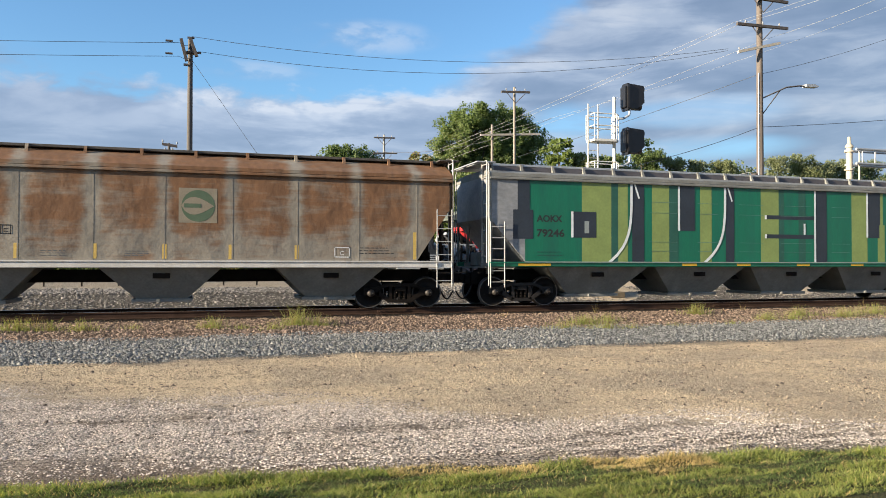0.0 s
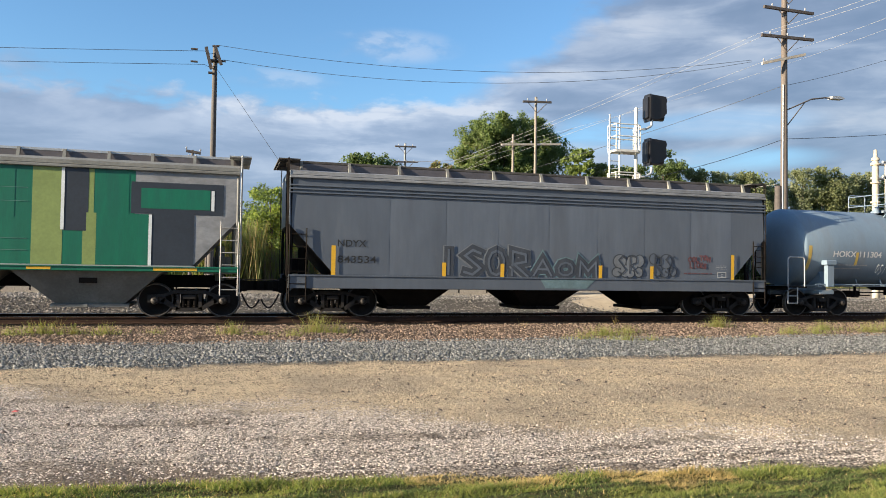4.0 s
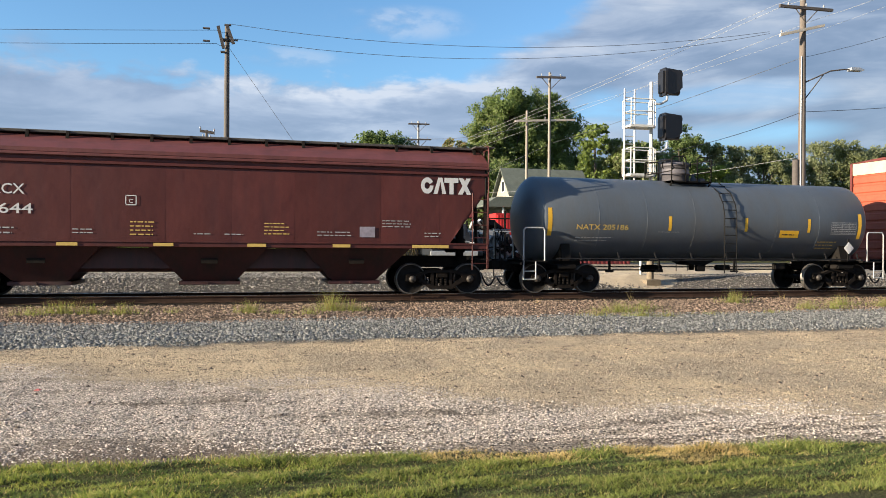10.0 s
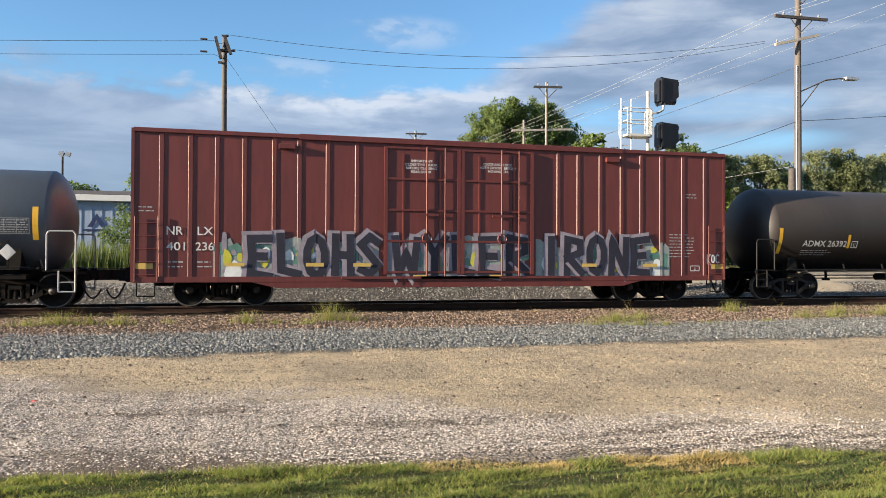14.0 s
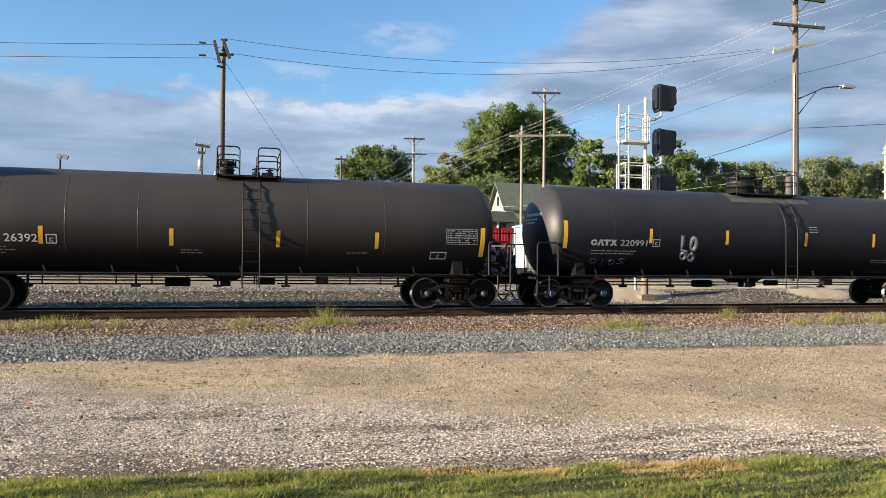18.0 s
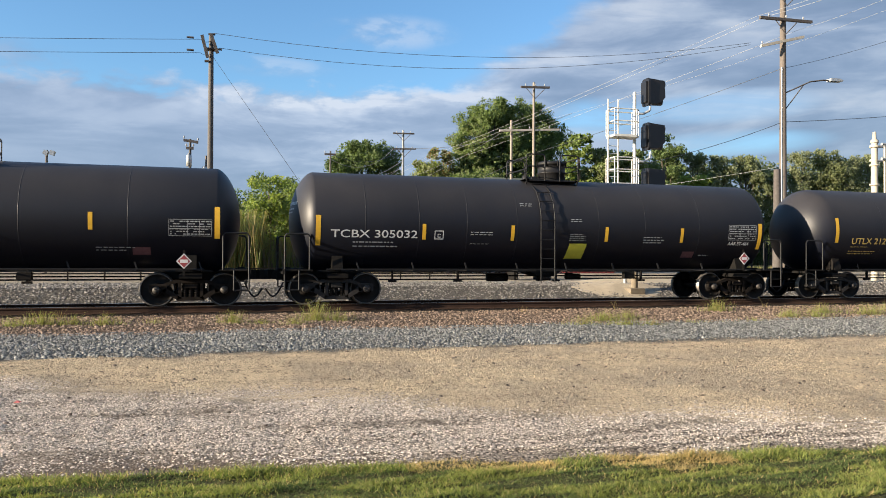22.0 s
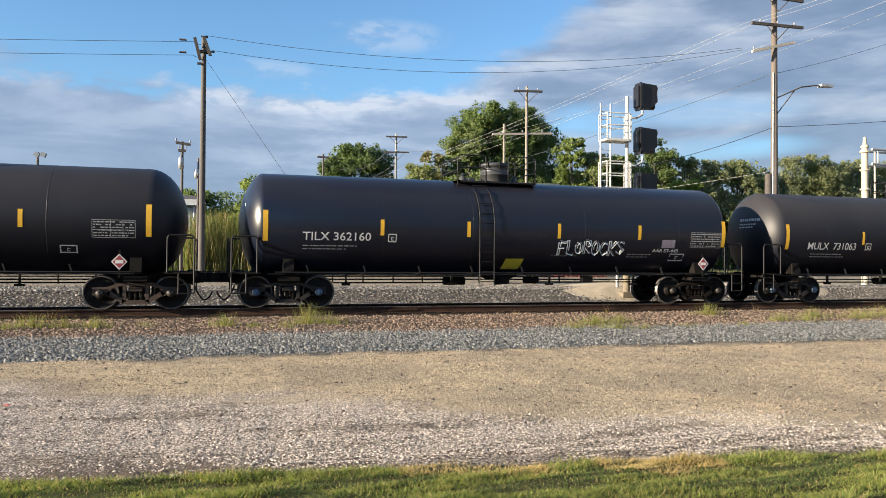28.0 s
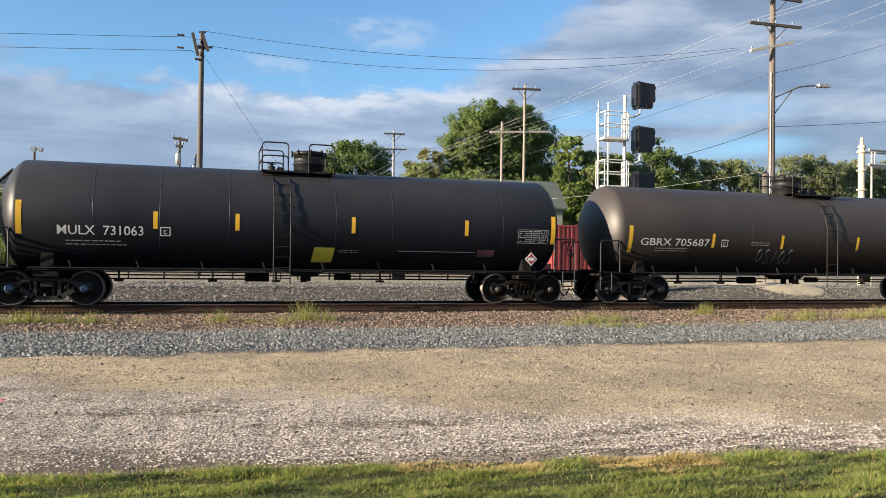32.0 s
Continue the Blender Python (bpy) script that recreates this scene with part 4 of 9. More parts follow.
def wheelset_mesh(hub):
    s = Shape()
    s.turned([(-1.06, 0.0), (-1.06, 0.075), (1.06, 0.075), (1.06, 0.0)], "y", n=12)
    for d in (-1, 1):
        s.slot = 0
        s.turned([(d * 0.60, 0.16), (d * 0.70, 0.17), (d * 0.735, 0.36), (d * 0.70, 0.375), (d * 0.70, 0.43)], "y", n=36)
        s.turned([(d * 0.83, 0.425), (d * 0.80, 0.40), (d * 0.79, 0.36), (d * 0.765, 0.20), (d * 0.82, 0.165), (d * 0.84, 0.15), (d * 0.84, 0.08)], "y", n=36)
        s.slot = 1
        s.turned([(d * 0.70, 0.43), (d * 0.70, 0.482), (d * 0.725, 0.482), (d * 0.74, 0.46), (d * 0.83, WHEEL_R), (d * 0.835, 0.448), (d * 0.83, 0.425)], "y", n=36)
        s.slot = 2
        s.turned([(d * 0.93, 0.0), (d * 0.93, 0.105), (d * 1.08, 0.11), (d * 1.10, 0.085), (d * 1.115, 0.08), (d * 1.115, 0.0)], "y", n=14)
        for k in range(3):
            a = k * 2.0944
            s.box(0.05 * math.cos(a) - 0.014, 0.05 * math.cos(a) + 0.014, min(d * 1.115, d * 1.135), max(d * 1.115, d * 1.135), 0.05 * math.sin(a) - 0.014, 0.05 * math.sin(a) + 0.014)
        s.slot = 0
        for k in range(2):
            a = k * 3.1416 + 0.4
            s.box(0.28 * math.cos(a) - 0.02, 0.28 * math.cos(a) + 0.02, min(d * 0.775, d * 0.795), max(d * 0.775, d * 0.795), 0.28 * math.sin(a) - 0.02, 0.28 * math.sin(a) + 0.02)
    return s.mesh("wheelset", M["wheel"], M["tread"], M[hub])


def side_frame_mesh(mat):
    s = Shape()
    for d in (1,):
        y0, y1 = d * 0.93, d * 1.05
        y0, y1 = min(y0, y1), max(y0, y1)
        s.prism([(-1.08, 0.60), (-0.72, 0.62), (-0.42, 0.735), (0.42, 0.735), (0.72, 0.62), (1.08, 0.60), (1.08, 0.54), (0.74, 0.53), (0.40, 0.64), (-0.40, 0.64), (-0.74, 0.53), (-1.08, 0.54)], "y", y0, y1)
        for e in (-1, 1):
            s.prism([(e * 1.08, 0.55), (e * 1.08, 0.40), (e * 1.01, 0.40), (e * 1.01, 0.55)], "y", y0, y1)
            s.prism([(e * 0.77, 0.55), (e * 0.77, 0.38), (e * 0.66, 0.36), (e * 0.62, 0.56)], "y", y0, y1)
            s.prism([(e * 0.76, 0.43), (e * 0.34, 0.17), (e * 0.26, 0.25), (e * 0.64, 0.52)], "y", y0, y1)
            s.prism([(e * 0.33, 0.66), (e * 0.33, 0.22), (e * 0.24, 0.22), (e * 0.24, 0.66)], "y", y0, y1)
            s.box(e * AXLE_X - 0.125, e * AXLE_X + 0.125, y0 - 0.01, y1 + 0.01, 0.50, 0.57)
        s.prism([(-0.36, 0.16), (0.36, 0.16), (0.34, 0.26), (-0.34, 0.26)], "y", y0, y1)
    return s.mesh("side_frame", M[mat])


def spring_mesh():
    s = Shape()
    for x in (-0.15, 0.0, 0.15):
        for k in range(5):
            s.turned([(0.27 + k * 0.05, 0.052), (0.285 + k * 0.05, 0.068), (0.30 + k * 0.05, 0.052)], "z", (x, 0, 0), n=10)
        s.tube((x, 0, 0.26), (x, 0, 0.53), 0.045, n=8)
    return s.mesh("spring_nest", M["steel_brown"])


RUN = {}


def running_gear(car, at, mat="truck_dark", hub="hub"):
    """A two-axle truck under a car: bolster, side frames, springs, brake beam, two turning wheelsets."""
    if mat not in RUN:
        b = Shape().box(-0.2, 0.2, -0.92, 0.92, 0.47, 0.64, 0.03)
        b.tube((0, 0, 0.6), (0, 0, 0.72), 0.2, n=14)
        for e in (-1, 1):
            b.box(e * 0.40 - 0.05, e * 0.40 + 0.05, -0.75, 0.75, 0.33, 0.43)
            b.box(-0.16, 0.16, e * 1.06 - 0.05, e * 1.06 + 0.03, 0.50, 0.62, 0.01)
        RUN[mat] = (b.mesh("truck_bolster", M[mat]), side_frame_mesh(mat))
    if hub not in RUN:
        RUN[hub] = wheelset_mesh(hub)
    if "spring" not in RUN:
        RUN["spring"] = spring_mesh()
    truck = part("truck", RUN[mat][0], mat, car, "two-axle cast steel freight truck")
    truck.matrix_basis = pose(at, 0, 0)
    part("side_frame", RUN[mat][1], mat, truck)
    part("side_frame", RUN[mat][1], mat, truck).matrix_basis = pose(0, 0, 0, 0, 0, 180)
    for y in (-0.99, 0.99):
        part("spring_nest", RUN["spring"], mat, truck).matrix_basis = pose(0, y, 0)
    for x in (-AXLE_X, AXLE_X):
        w = part("wheelset", RUN[hub], hub, truck, "steel wheels on an axle")
        w.matrix_basis = pose(x, 0, WHEEL_R + 0.003)
        WHEELSETS.append((w, x))
    return truck


def couplers(car, half, body_end, z=0.86):
    for d in (-1, 1):
        s = Shape()
        a, b = sorted((d * (body_end - 0.6), d * (half - 0.38)))
        s.box(a, b, -0.16, 0.16, z - 0.16, z + 0.16, 0.02)
        s.prism([(d * (half - 0.40), -0.08), (d * (half - 0.22), -0.09), (d * (half - 0.12), -0.20), (d * (half + 0.05), -0.16), (d * (half + 0.02), -0.02),
                 (d * (half - 0.06), 0.02), (d * (half - 0.02), 0.16), (d * (half - 0.14), 0.17), (d * (half - 0.24), 0.08), (d * (half - 0.40), 0.08)], "z", z - 0.14, z + 0.14)
        s.box(min(d * (half - 0.75), d * (half - 0.55)), max(d * (half - 0.75), d * (half - 0.55)), -0.28, 0.28, z - 0.2, z + 0.22, 0.02)
        part("coupler", s, "steel_dark", car, "knuckle coupler")
        h = Shape()
        pts = []
        for k in range(9):
            u = k / 8
            pts.append((d * (half - 0.55 + 0.5 * u), -0.32 + 0.1 * u, z - 0.22 - 0.42 * math.sin(u * math.pi * 0.86)))
        h.pipe(pts, 0.026)
        part("air_hose", h, "black_paint", car, "black rubber air hose")


def strip(name, car, x, z0, z1, width, side, mat, slant=0.0, off=0.003, label=""):
    """A flat mark that follows the side's curve."""
    s = Shape()
    n = max(3, int((z1 - z0) / 0.045) + 1)
    p = []
    for k in range(n):
        z = z0 + (z1 - z0) * k / (n - 1)
        y = -(side(z) + off)
        p += [(x - width / 2 + slant * k / (n - 1), y, z), (x + width / 2 + slant * k / (n - 1), y, z)]
    s.add(p, [(2 * k, 2 * k + 1, 2 * k + 3, 2 * k + 2) for k in range(n - 1)])
    return part(name, s, mat, car, label)


def lettering(car, words, x, z, size, side, mat="white_paint", spacing=1.0, bold=0.004, stretch=1.0, off=0.007):
    me = text_mesh(words, size, mat, spacing, bold, stretch)
    w = max(v.co.x for v in me.vertices) - min(v.co.x for v in me.vertices)
    place_on(me, x, z, lambda q: side(q) + off)
    return part("lettering", me, mat, car), w


def fitted(car, words, x0, x1, z0, z1, side, mat="white_paint", bold=0.002, off=0.0035):
    """Lettering stretched to run from x0 to x1 between two heights."""
    me = text_mesh(words, 1.0, mat, 1.0, 0.0)
    xs, zs = [v.co.x for v in me.vertices], [v.co.z for v in me.vertices]
    sx, sz = (x1 - x0) / (max(xs) - min(xs)), (z1 - z0) / (max(zs) - min(zs))
    cx, cz = (max(xs) + min(xs)) / 2, (max(zs) + min(zs)) / 2
    me = text_mesh(words, 1.0, mat, 1.0, bold / max(sz, 0.05))
    for v in me.vertices:
        v.co = ((v.co.x - cx) * sx, 0, (v.co.z - cz) * sz)
    bm = bmesh.new()
    bm.from_mesh(me)
    z = z0 - (z0 + z1) / 2 + 0.05
    while z < (z1 - z0) / 2:    # cut across, so that the letters follow a curved side
        bmesh.ops.bisect_plane(bm, geom=bm.verts[:] + bm.edges[:] + bm.faces[:], plane_co=(0, 0, z), plane_no=(0, 0, 1))
        z += 0.05
    bm.to_mesh(me)
    bm.free()
    place_on(me, (x0 + x1) / 2, (z0 + z1) / 2, lambda q: side(q) + off)
    for letter in loose_pieces(me):
        part("letter", letter, mat, car)


def loose_pieces(me):
    """Splits a mesh into one mesh for each connected piece."""
    root = list(range(len(me.vertices)))

    def top(i):
        while root[i] != i:
            root[i] = root[root[i]]
            i = root[i]
        return i
    for e in me.edges:
        a, b = top(e.vertices[0]), top(e.vertices[1])
        if a != b:
            root[a] = b
    groups = collections.OrderedDict()
    for q in me.polygons:
        groups.setdefault(top(q.vertices[0]), []).append(tuple(q.vertices))
    out = []
    for faces in groups.values():
        used = sorted({i for f in faces for i in f})
        at = {v: k for k, v in enumerate(used)}
        piece = bpy.data.meshes.new("letter")
        piece.from_pydata([tuple(me.vertices[i].co) for i in used], [], [tuple(at[i] for i in f) for f in faces])
        for m in me.materials:
            piece.materials.append(m)
        out.append(piece)
    return out


def small_print(car, x0, x1, z0, z1, rows, side, mat="grey_marking"):
    """Illegible small print as plain bars."""
    s = Shape()
    step = (z1 - z0) / rows
    for r in range(rows):
        z = z1 - (r + 0.5) * step
        h = step * 0.14
        x = x0
        end = x1 - (x1 - x0) * random.uniform(0, 0.25)
        while x < end:
            w = random.uniform(0.05, 0.16) * max(1.0, (x1 - x0) / 1.5)
            w = min(w, end - x)
            y0, y1 = -(side(z - h) + 0.0035), -(side(z + h) + 0.0035)
            s.add([(x, y0, z - h), (x + w, y0, z - h), (x + w, y1, z + h), (x, y1, z + h)], [(0, 1, 2, 3)])
            x += w + random.uniform(0.02, 0.05)
    return tagged(part("small_print", s, mat, car), kind="stuff")


def outline_box(car, x0, x1, z0, z1, side, mat="white_paint", w=0.025, inner=True, name="stencil"):
    s = Shape()

    def bar(a, b, c, d):
        s.add([(a, -(side(c) + 0.006), c), (b, -(side(c) + 0.006), c), (b, -(side(d) + 0.006), d), (a, -(side(d) + 0.006), d)], [(0, 1, 2, 3)])
    bar(x0, x1, z0, z0 + w)
    bar(x0, x1, z1 - w, z1)
    bar(x0, x0 + w, z0, z1)
    bar(x1 - w, x1, z0, z1)
    if inner:
        m = (x0 + x1) / 2
        q = (z1 - z0)
        bar(m - q * 0.18, m + q * 0.2, z0 + q * 0.22, z0 + q * 0.30)
        bar(m - q * 0.18, m + q * 0.2, z0 + q * 0.55, z0 + q * 0.62)
        bar(m - q * 0.18, m - q * 0.10, z0 + q * 0.22, z0 + q * 0.62)
    return part(name, s, mat, car)


def data_table(car, x0, x1, z0, z1, side, mat="grey_marking"):
    """A ruled table of illegible figures: a frame, two dividing lines and fine bars."""
    s = Shape()

    def bar(a, b, c, d):
        s.add([(a, -(side(c) + 0.006), c), (b, -(side(c) + 0.006), c), (b, -(side(d) + 0.006), d), (a, -(side(d) + 0.006), d)], [(0, 1, 2, 3)])
    rows, t = 6, 0.012
    split = (x0 + 0.42 * (x1 - x0), x0 + 0.72 * (x1 - x0))
    for z in (z0 - 0.02, z1 + 0.01, z0 + 0.42 * (z1 - z0)):
        bar(x0 - 0.03, x1 + 0.03, z, z + t)
    n = 6
    for x in (x0 - 0.03, x1 + 0.02) + split:
        for k in range(n):
            bar(x, x + t, z0 + (z1 - z0) * k / n, z0 + (z1 - z0) * (k + 1) / n)
    for r in range(rows):
        z = z0 + (z1 - z0) * (r + 0.5) / rows
        h = (z1 - z0) / rows * 0.2
        x = x0 + 0.01
        while x < x1 - 0.03:
            w = min(random.uniform(0.03, 0.10), x1 - x)
            if random.random() < 0.82:
                bar(x, x + w, z - h, z + h)
            x += w + 0.022
    return tagged(part("data_table", s, mat, car), kind="stuff")


def panel(car, x0, x1, z0, z1, side, mat, slant=0.0, off=0.0035, name="label_panel", label=""):
    return strip(name, car, (x0 + x1) / 2, z0, z1, x1 - x0, side, mat, slant, off, label)


def ribbon(shape, pts, width, side, off):
    """A painted stroke along points (x, z), one strip with mitred bends."""
    fine = [Vector(pts[0])]
    for q in pts[1:]:
        a, b = fine[-1], Vector(q)
        n = max(1, int((b - a).length / 0.07))
        fine += [a.lerp(b, (k + 1) / n) for k in range(n)]
    pts = fine
    closed = len(pts) > 3 and (pts[0] - pts[-1]).length < 0.02
    ends = [(b - a).normalized() for a, b in zip(pts[:-1], pts[1:])]
    if not closed:
        pts[0] = pts[0] - ends[0] * width * 0.35
        pts[-1] = pts[-1] + ends[-1] * width * 0.35
    lift = off + 0.0007 * (len(shape.f) % 7)
    p = []
    for i, q in enumerate(pts):
        a, b = ends[i - 1 if i or closed else 0], ends[i if i < len(ends) else (0 if closed else -1)]
        na, nb = Vector((-a.y, a.x)), Vector((-b.y, b.x))
        m = na + nb
        m = m.normalized() if m.length > 0.3 else nb
        m = m * (width / 2) / max(0.55, m.dot(nb))
        rise = lift + 0.00025 * i
        p += [(q.x - m.x, -(side(q.y) + rise), q.y - m.y), (q.x + m.x, -(side(q.y) + rise), q.y + m.y)]
    shape.add(p, [(2 * k, 2 * k + 2, 2 * k + 3, 2 * k + 1) for k in range(len(pts) - 1)])


STROKES = {
    "E": [[(0.9, 0), (0.1, 0.05), (0.15, 0.5), (0.1, 0.95), (0.9, 1)], [(0.15, 0.5), (0.7, 0.52)]],
    "L": [[(0.15, 1), (0.2, 0.1), (0.9, 0.0)]],
    "O": [[(0.50, 1.00), (0.74, 0.90), (0.88, 0.65), (0.88, 0.35), (0.74, 0.10), (0.50, 0.00), (0.26, 0.10), (0.12, 0.35), (0.12, 0.65), (0.26, 0.90), (0.50, 1.00)]],
    "H": [[(0.15, 0), (0.18, 1)], [(0.85, 0), (0.82, 1)], [(0.18, 0.5), (0.84, 0.5)]],
    "S": [[(0.9, 0.85), (0.5, 1), (0.12, 0.78), (0.5, 0.52), (0.88, 0.25), (0.5, 0), (0.08, 0.12)]],
    "W": [[(0.05, 1), (0.2, 0), (0.5, 0.6), (0.8, 0), (0.95, 1)]],
    "Y": [[(0.05, 1), (0.5, 0.5), (0.95, 1)], [(0.5, 0.5), (0.5, 0)]],
    "R": [[(0.12, 0), (0.15, 1), (0.8, 0.9), (0.82, 0.6), (0.2, 0.48), (0.92, 0)]],
    "I": [[(0.5, 0), (0.5, 1)]],
    "N": [[(0.1, 0), (0.15, 1), (0.85, 0), (0.9, 1)]],
    "A": [[(0.05, 0), (0.5, 1), (0.95, 0)], [(0.25, 0.4), (0.75, 0.4)]],
    "T": [[(0.0, 1), (1.0, 1)], [(0.5, 1), (0.5, 0)]],
    "X": [[(0.0, 0), (1.0, 1)], [(0.0, 1), (1.0, 0)]],
    "G": [[(0.9, 0.85), (0.5, 1), (0.1, 0.7), (0.1, 0.3), (0.5, 0), (0.9, 0.2), (0.9, 0.45), (0.55, 0.45)]],
    "K": [[(0.15, 0), (0.15, 1)], [(0.9, 1), (0.2, 0.45), (0.95, 0)]],
    "F": [[(0.15, 0), (0.15, 1), (0.9, 0.97)], [(0.15, 0.55), (0.7, 0.55)]],
    "C": [[(0.9, 0.85), (0.5, 1), (0.1, 0.7), (0.1, 0.3), (0.5, 0), (0.9, 0.15)]],
    "M": [[(0.05, 0), (0.1, 1), (0.5, 0.4), (0.9, 1), (0.95, 0)]],
    "o": [[(0.50, 0.92), (0.74, 0.82), (0.87, 0.57), (0.83, 0.29), (0.63, 0.11), (0.37, 0.11), (0.17, 0.29), (0.13, 0.57), (0.26, 0.82), (0.50, 0.92)]],
}


def tag(car, letters, x0, x1, z0, z1, side, layers, name="graffiti", seed=1):
    """Sprayed letter forms: layers of (stroke width, material, offset off the side, shift)."""
    rnd = random.Random(seed)
    jit = [(rnd.uniform(-0.05, 0.05), rnd.uniform(-0.06, 0.06)) for _ in letters]
    for width, mat, off, dx, dz in layers:
        step = (x1 - x0) / len(letters)
        for i, ch in enumerate(letters):
            s = Shape()
            for line in STROKES[ch]:
                ribbon(s, [(x0 + (i + 0.08 + 0.84 * u) * step + dx, z0 + jit[i][1] * 0.6 + (z1 - z0) * (v + jit[i][0] * u) + dz) for u, v in line], width, side, off)
            part(name, s, mat, car)


def ladder(car, x0, x1, z0, z1, y, mat, rungs, name="ladder", curve=None):
    """Stiles and rungs; curve(z) gives the distance of the ladder from the car's middle."""
    f = curve or (lambda z: y)
    s = Shape()
    n = 8
    for x in (x0, x1):
        s.pipe([(x, -f(z0 + (z1 - z0) * k / n), z0 + (z1 - z0) * k / n) for k in range(n + 1)], 0.017, n=5)
    for r in range(rungs):
        z = z0 + (z1 - z0) * (r + 0.5) / rungs
        s.tube((x0, -f(z), z), (x1, -f(z), z), 0.014, n=5)
    return part(name, s, mat, car)


def block_emblem(car, x0, x1, z0, z1, side, mat):
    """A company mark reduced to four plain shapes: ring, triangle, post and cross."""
    w = (x1 - x0) / 4
    h = z1 - z0
    t = h * 0.3
    X = lambda i, u: x0 + (i + u) * w
    flat = lambda s, pts, o=0.0: s.add([(x, -(side(z) + 0.007 + o), z) for x, z in pts], [tuple(range(len(pts)))])
    s = Shape()
    for k in range(14):
        a, b = k * math.pi / 7, (k + 1) * math.pi / 7
        if k == 0:
            continue
        c, m = X(0, 0.48), (z0 + z1) / 2
        ring = [(c + w * 0.5 * q * math.cos(v), m + h * 0.5 * r * math.sin(v)) for q, r, v in ((1, 1, a), (1, 1, b), (0.42, 0.42, b), (0.42, 0.42, a))]
        flat(s, ring)
    part("emblem", s, mat, car)
    s = Shape()
    flat(s, [(X(1, -0.02), z0), (X(1, 0.3), z0), (X(1, 0.62), z1), (X(1, 0.36), z1)])
    flat(s, [(X(1, 0.68), z0), (X(1, 1.0), z0), (X(1, 0.68), z1), (X(1, 0.5), z1)], 0.001)
    part("emblem", s, mat, car)
    s = Shape()
    flat(s, [(X(2, -0.15), z1 - t), (X(2, 0.98), z1 - t), (X(2, 0.98), z1), (X(2, -0.15), z1)])
    flat(s, [(X(2, 0.26), z0), (X(2, 0.6), z0), (X(2, 0.6), z1 - t), (X(2, 0.26), z1 - t)])
    part("emblem", s, mat, car)
    s = Shape()
    flat(s, [(X(3, -0.05), z0), (X(3, 0.33), z0), (X(3, 1.0), z1), (X(3, 0.64), z1)])
    flat(s, [(X(3, 0.68), z0), (X(3, 1.05), z0), (X(3, 0.38), z1), (X(3, 0.0), z1)], 0.001)
    part("emblem", s, mat, car)


TRAIN = []      # (car, its place along the train)


def car_empty(label, category, at):
    name = {"tank car": "tank_car", "hopper car": "hopper_car", "boxcar": "boxcar"}[category]
    car = thing(name, label, category, "freight cars of the train")
    TRAIN.append((car, at))
    return car


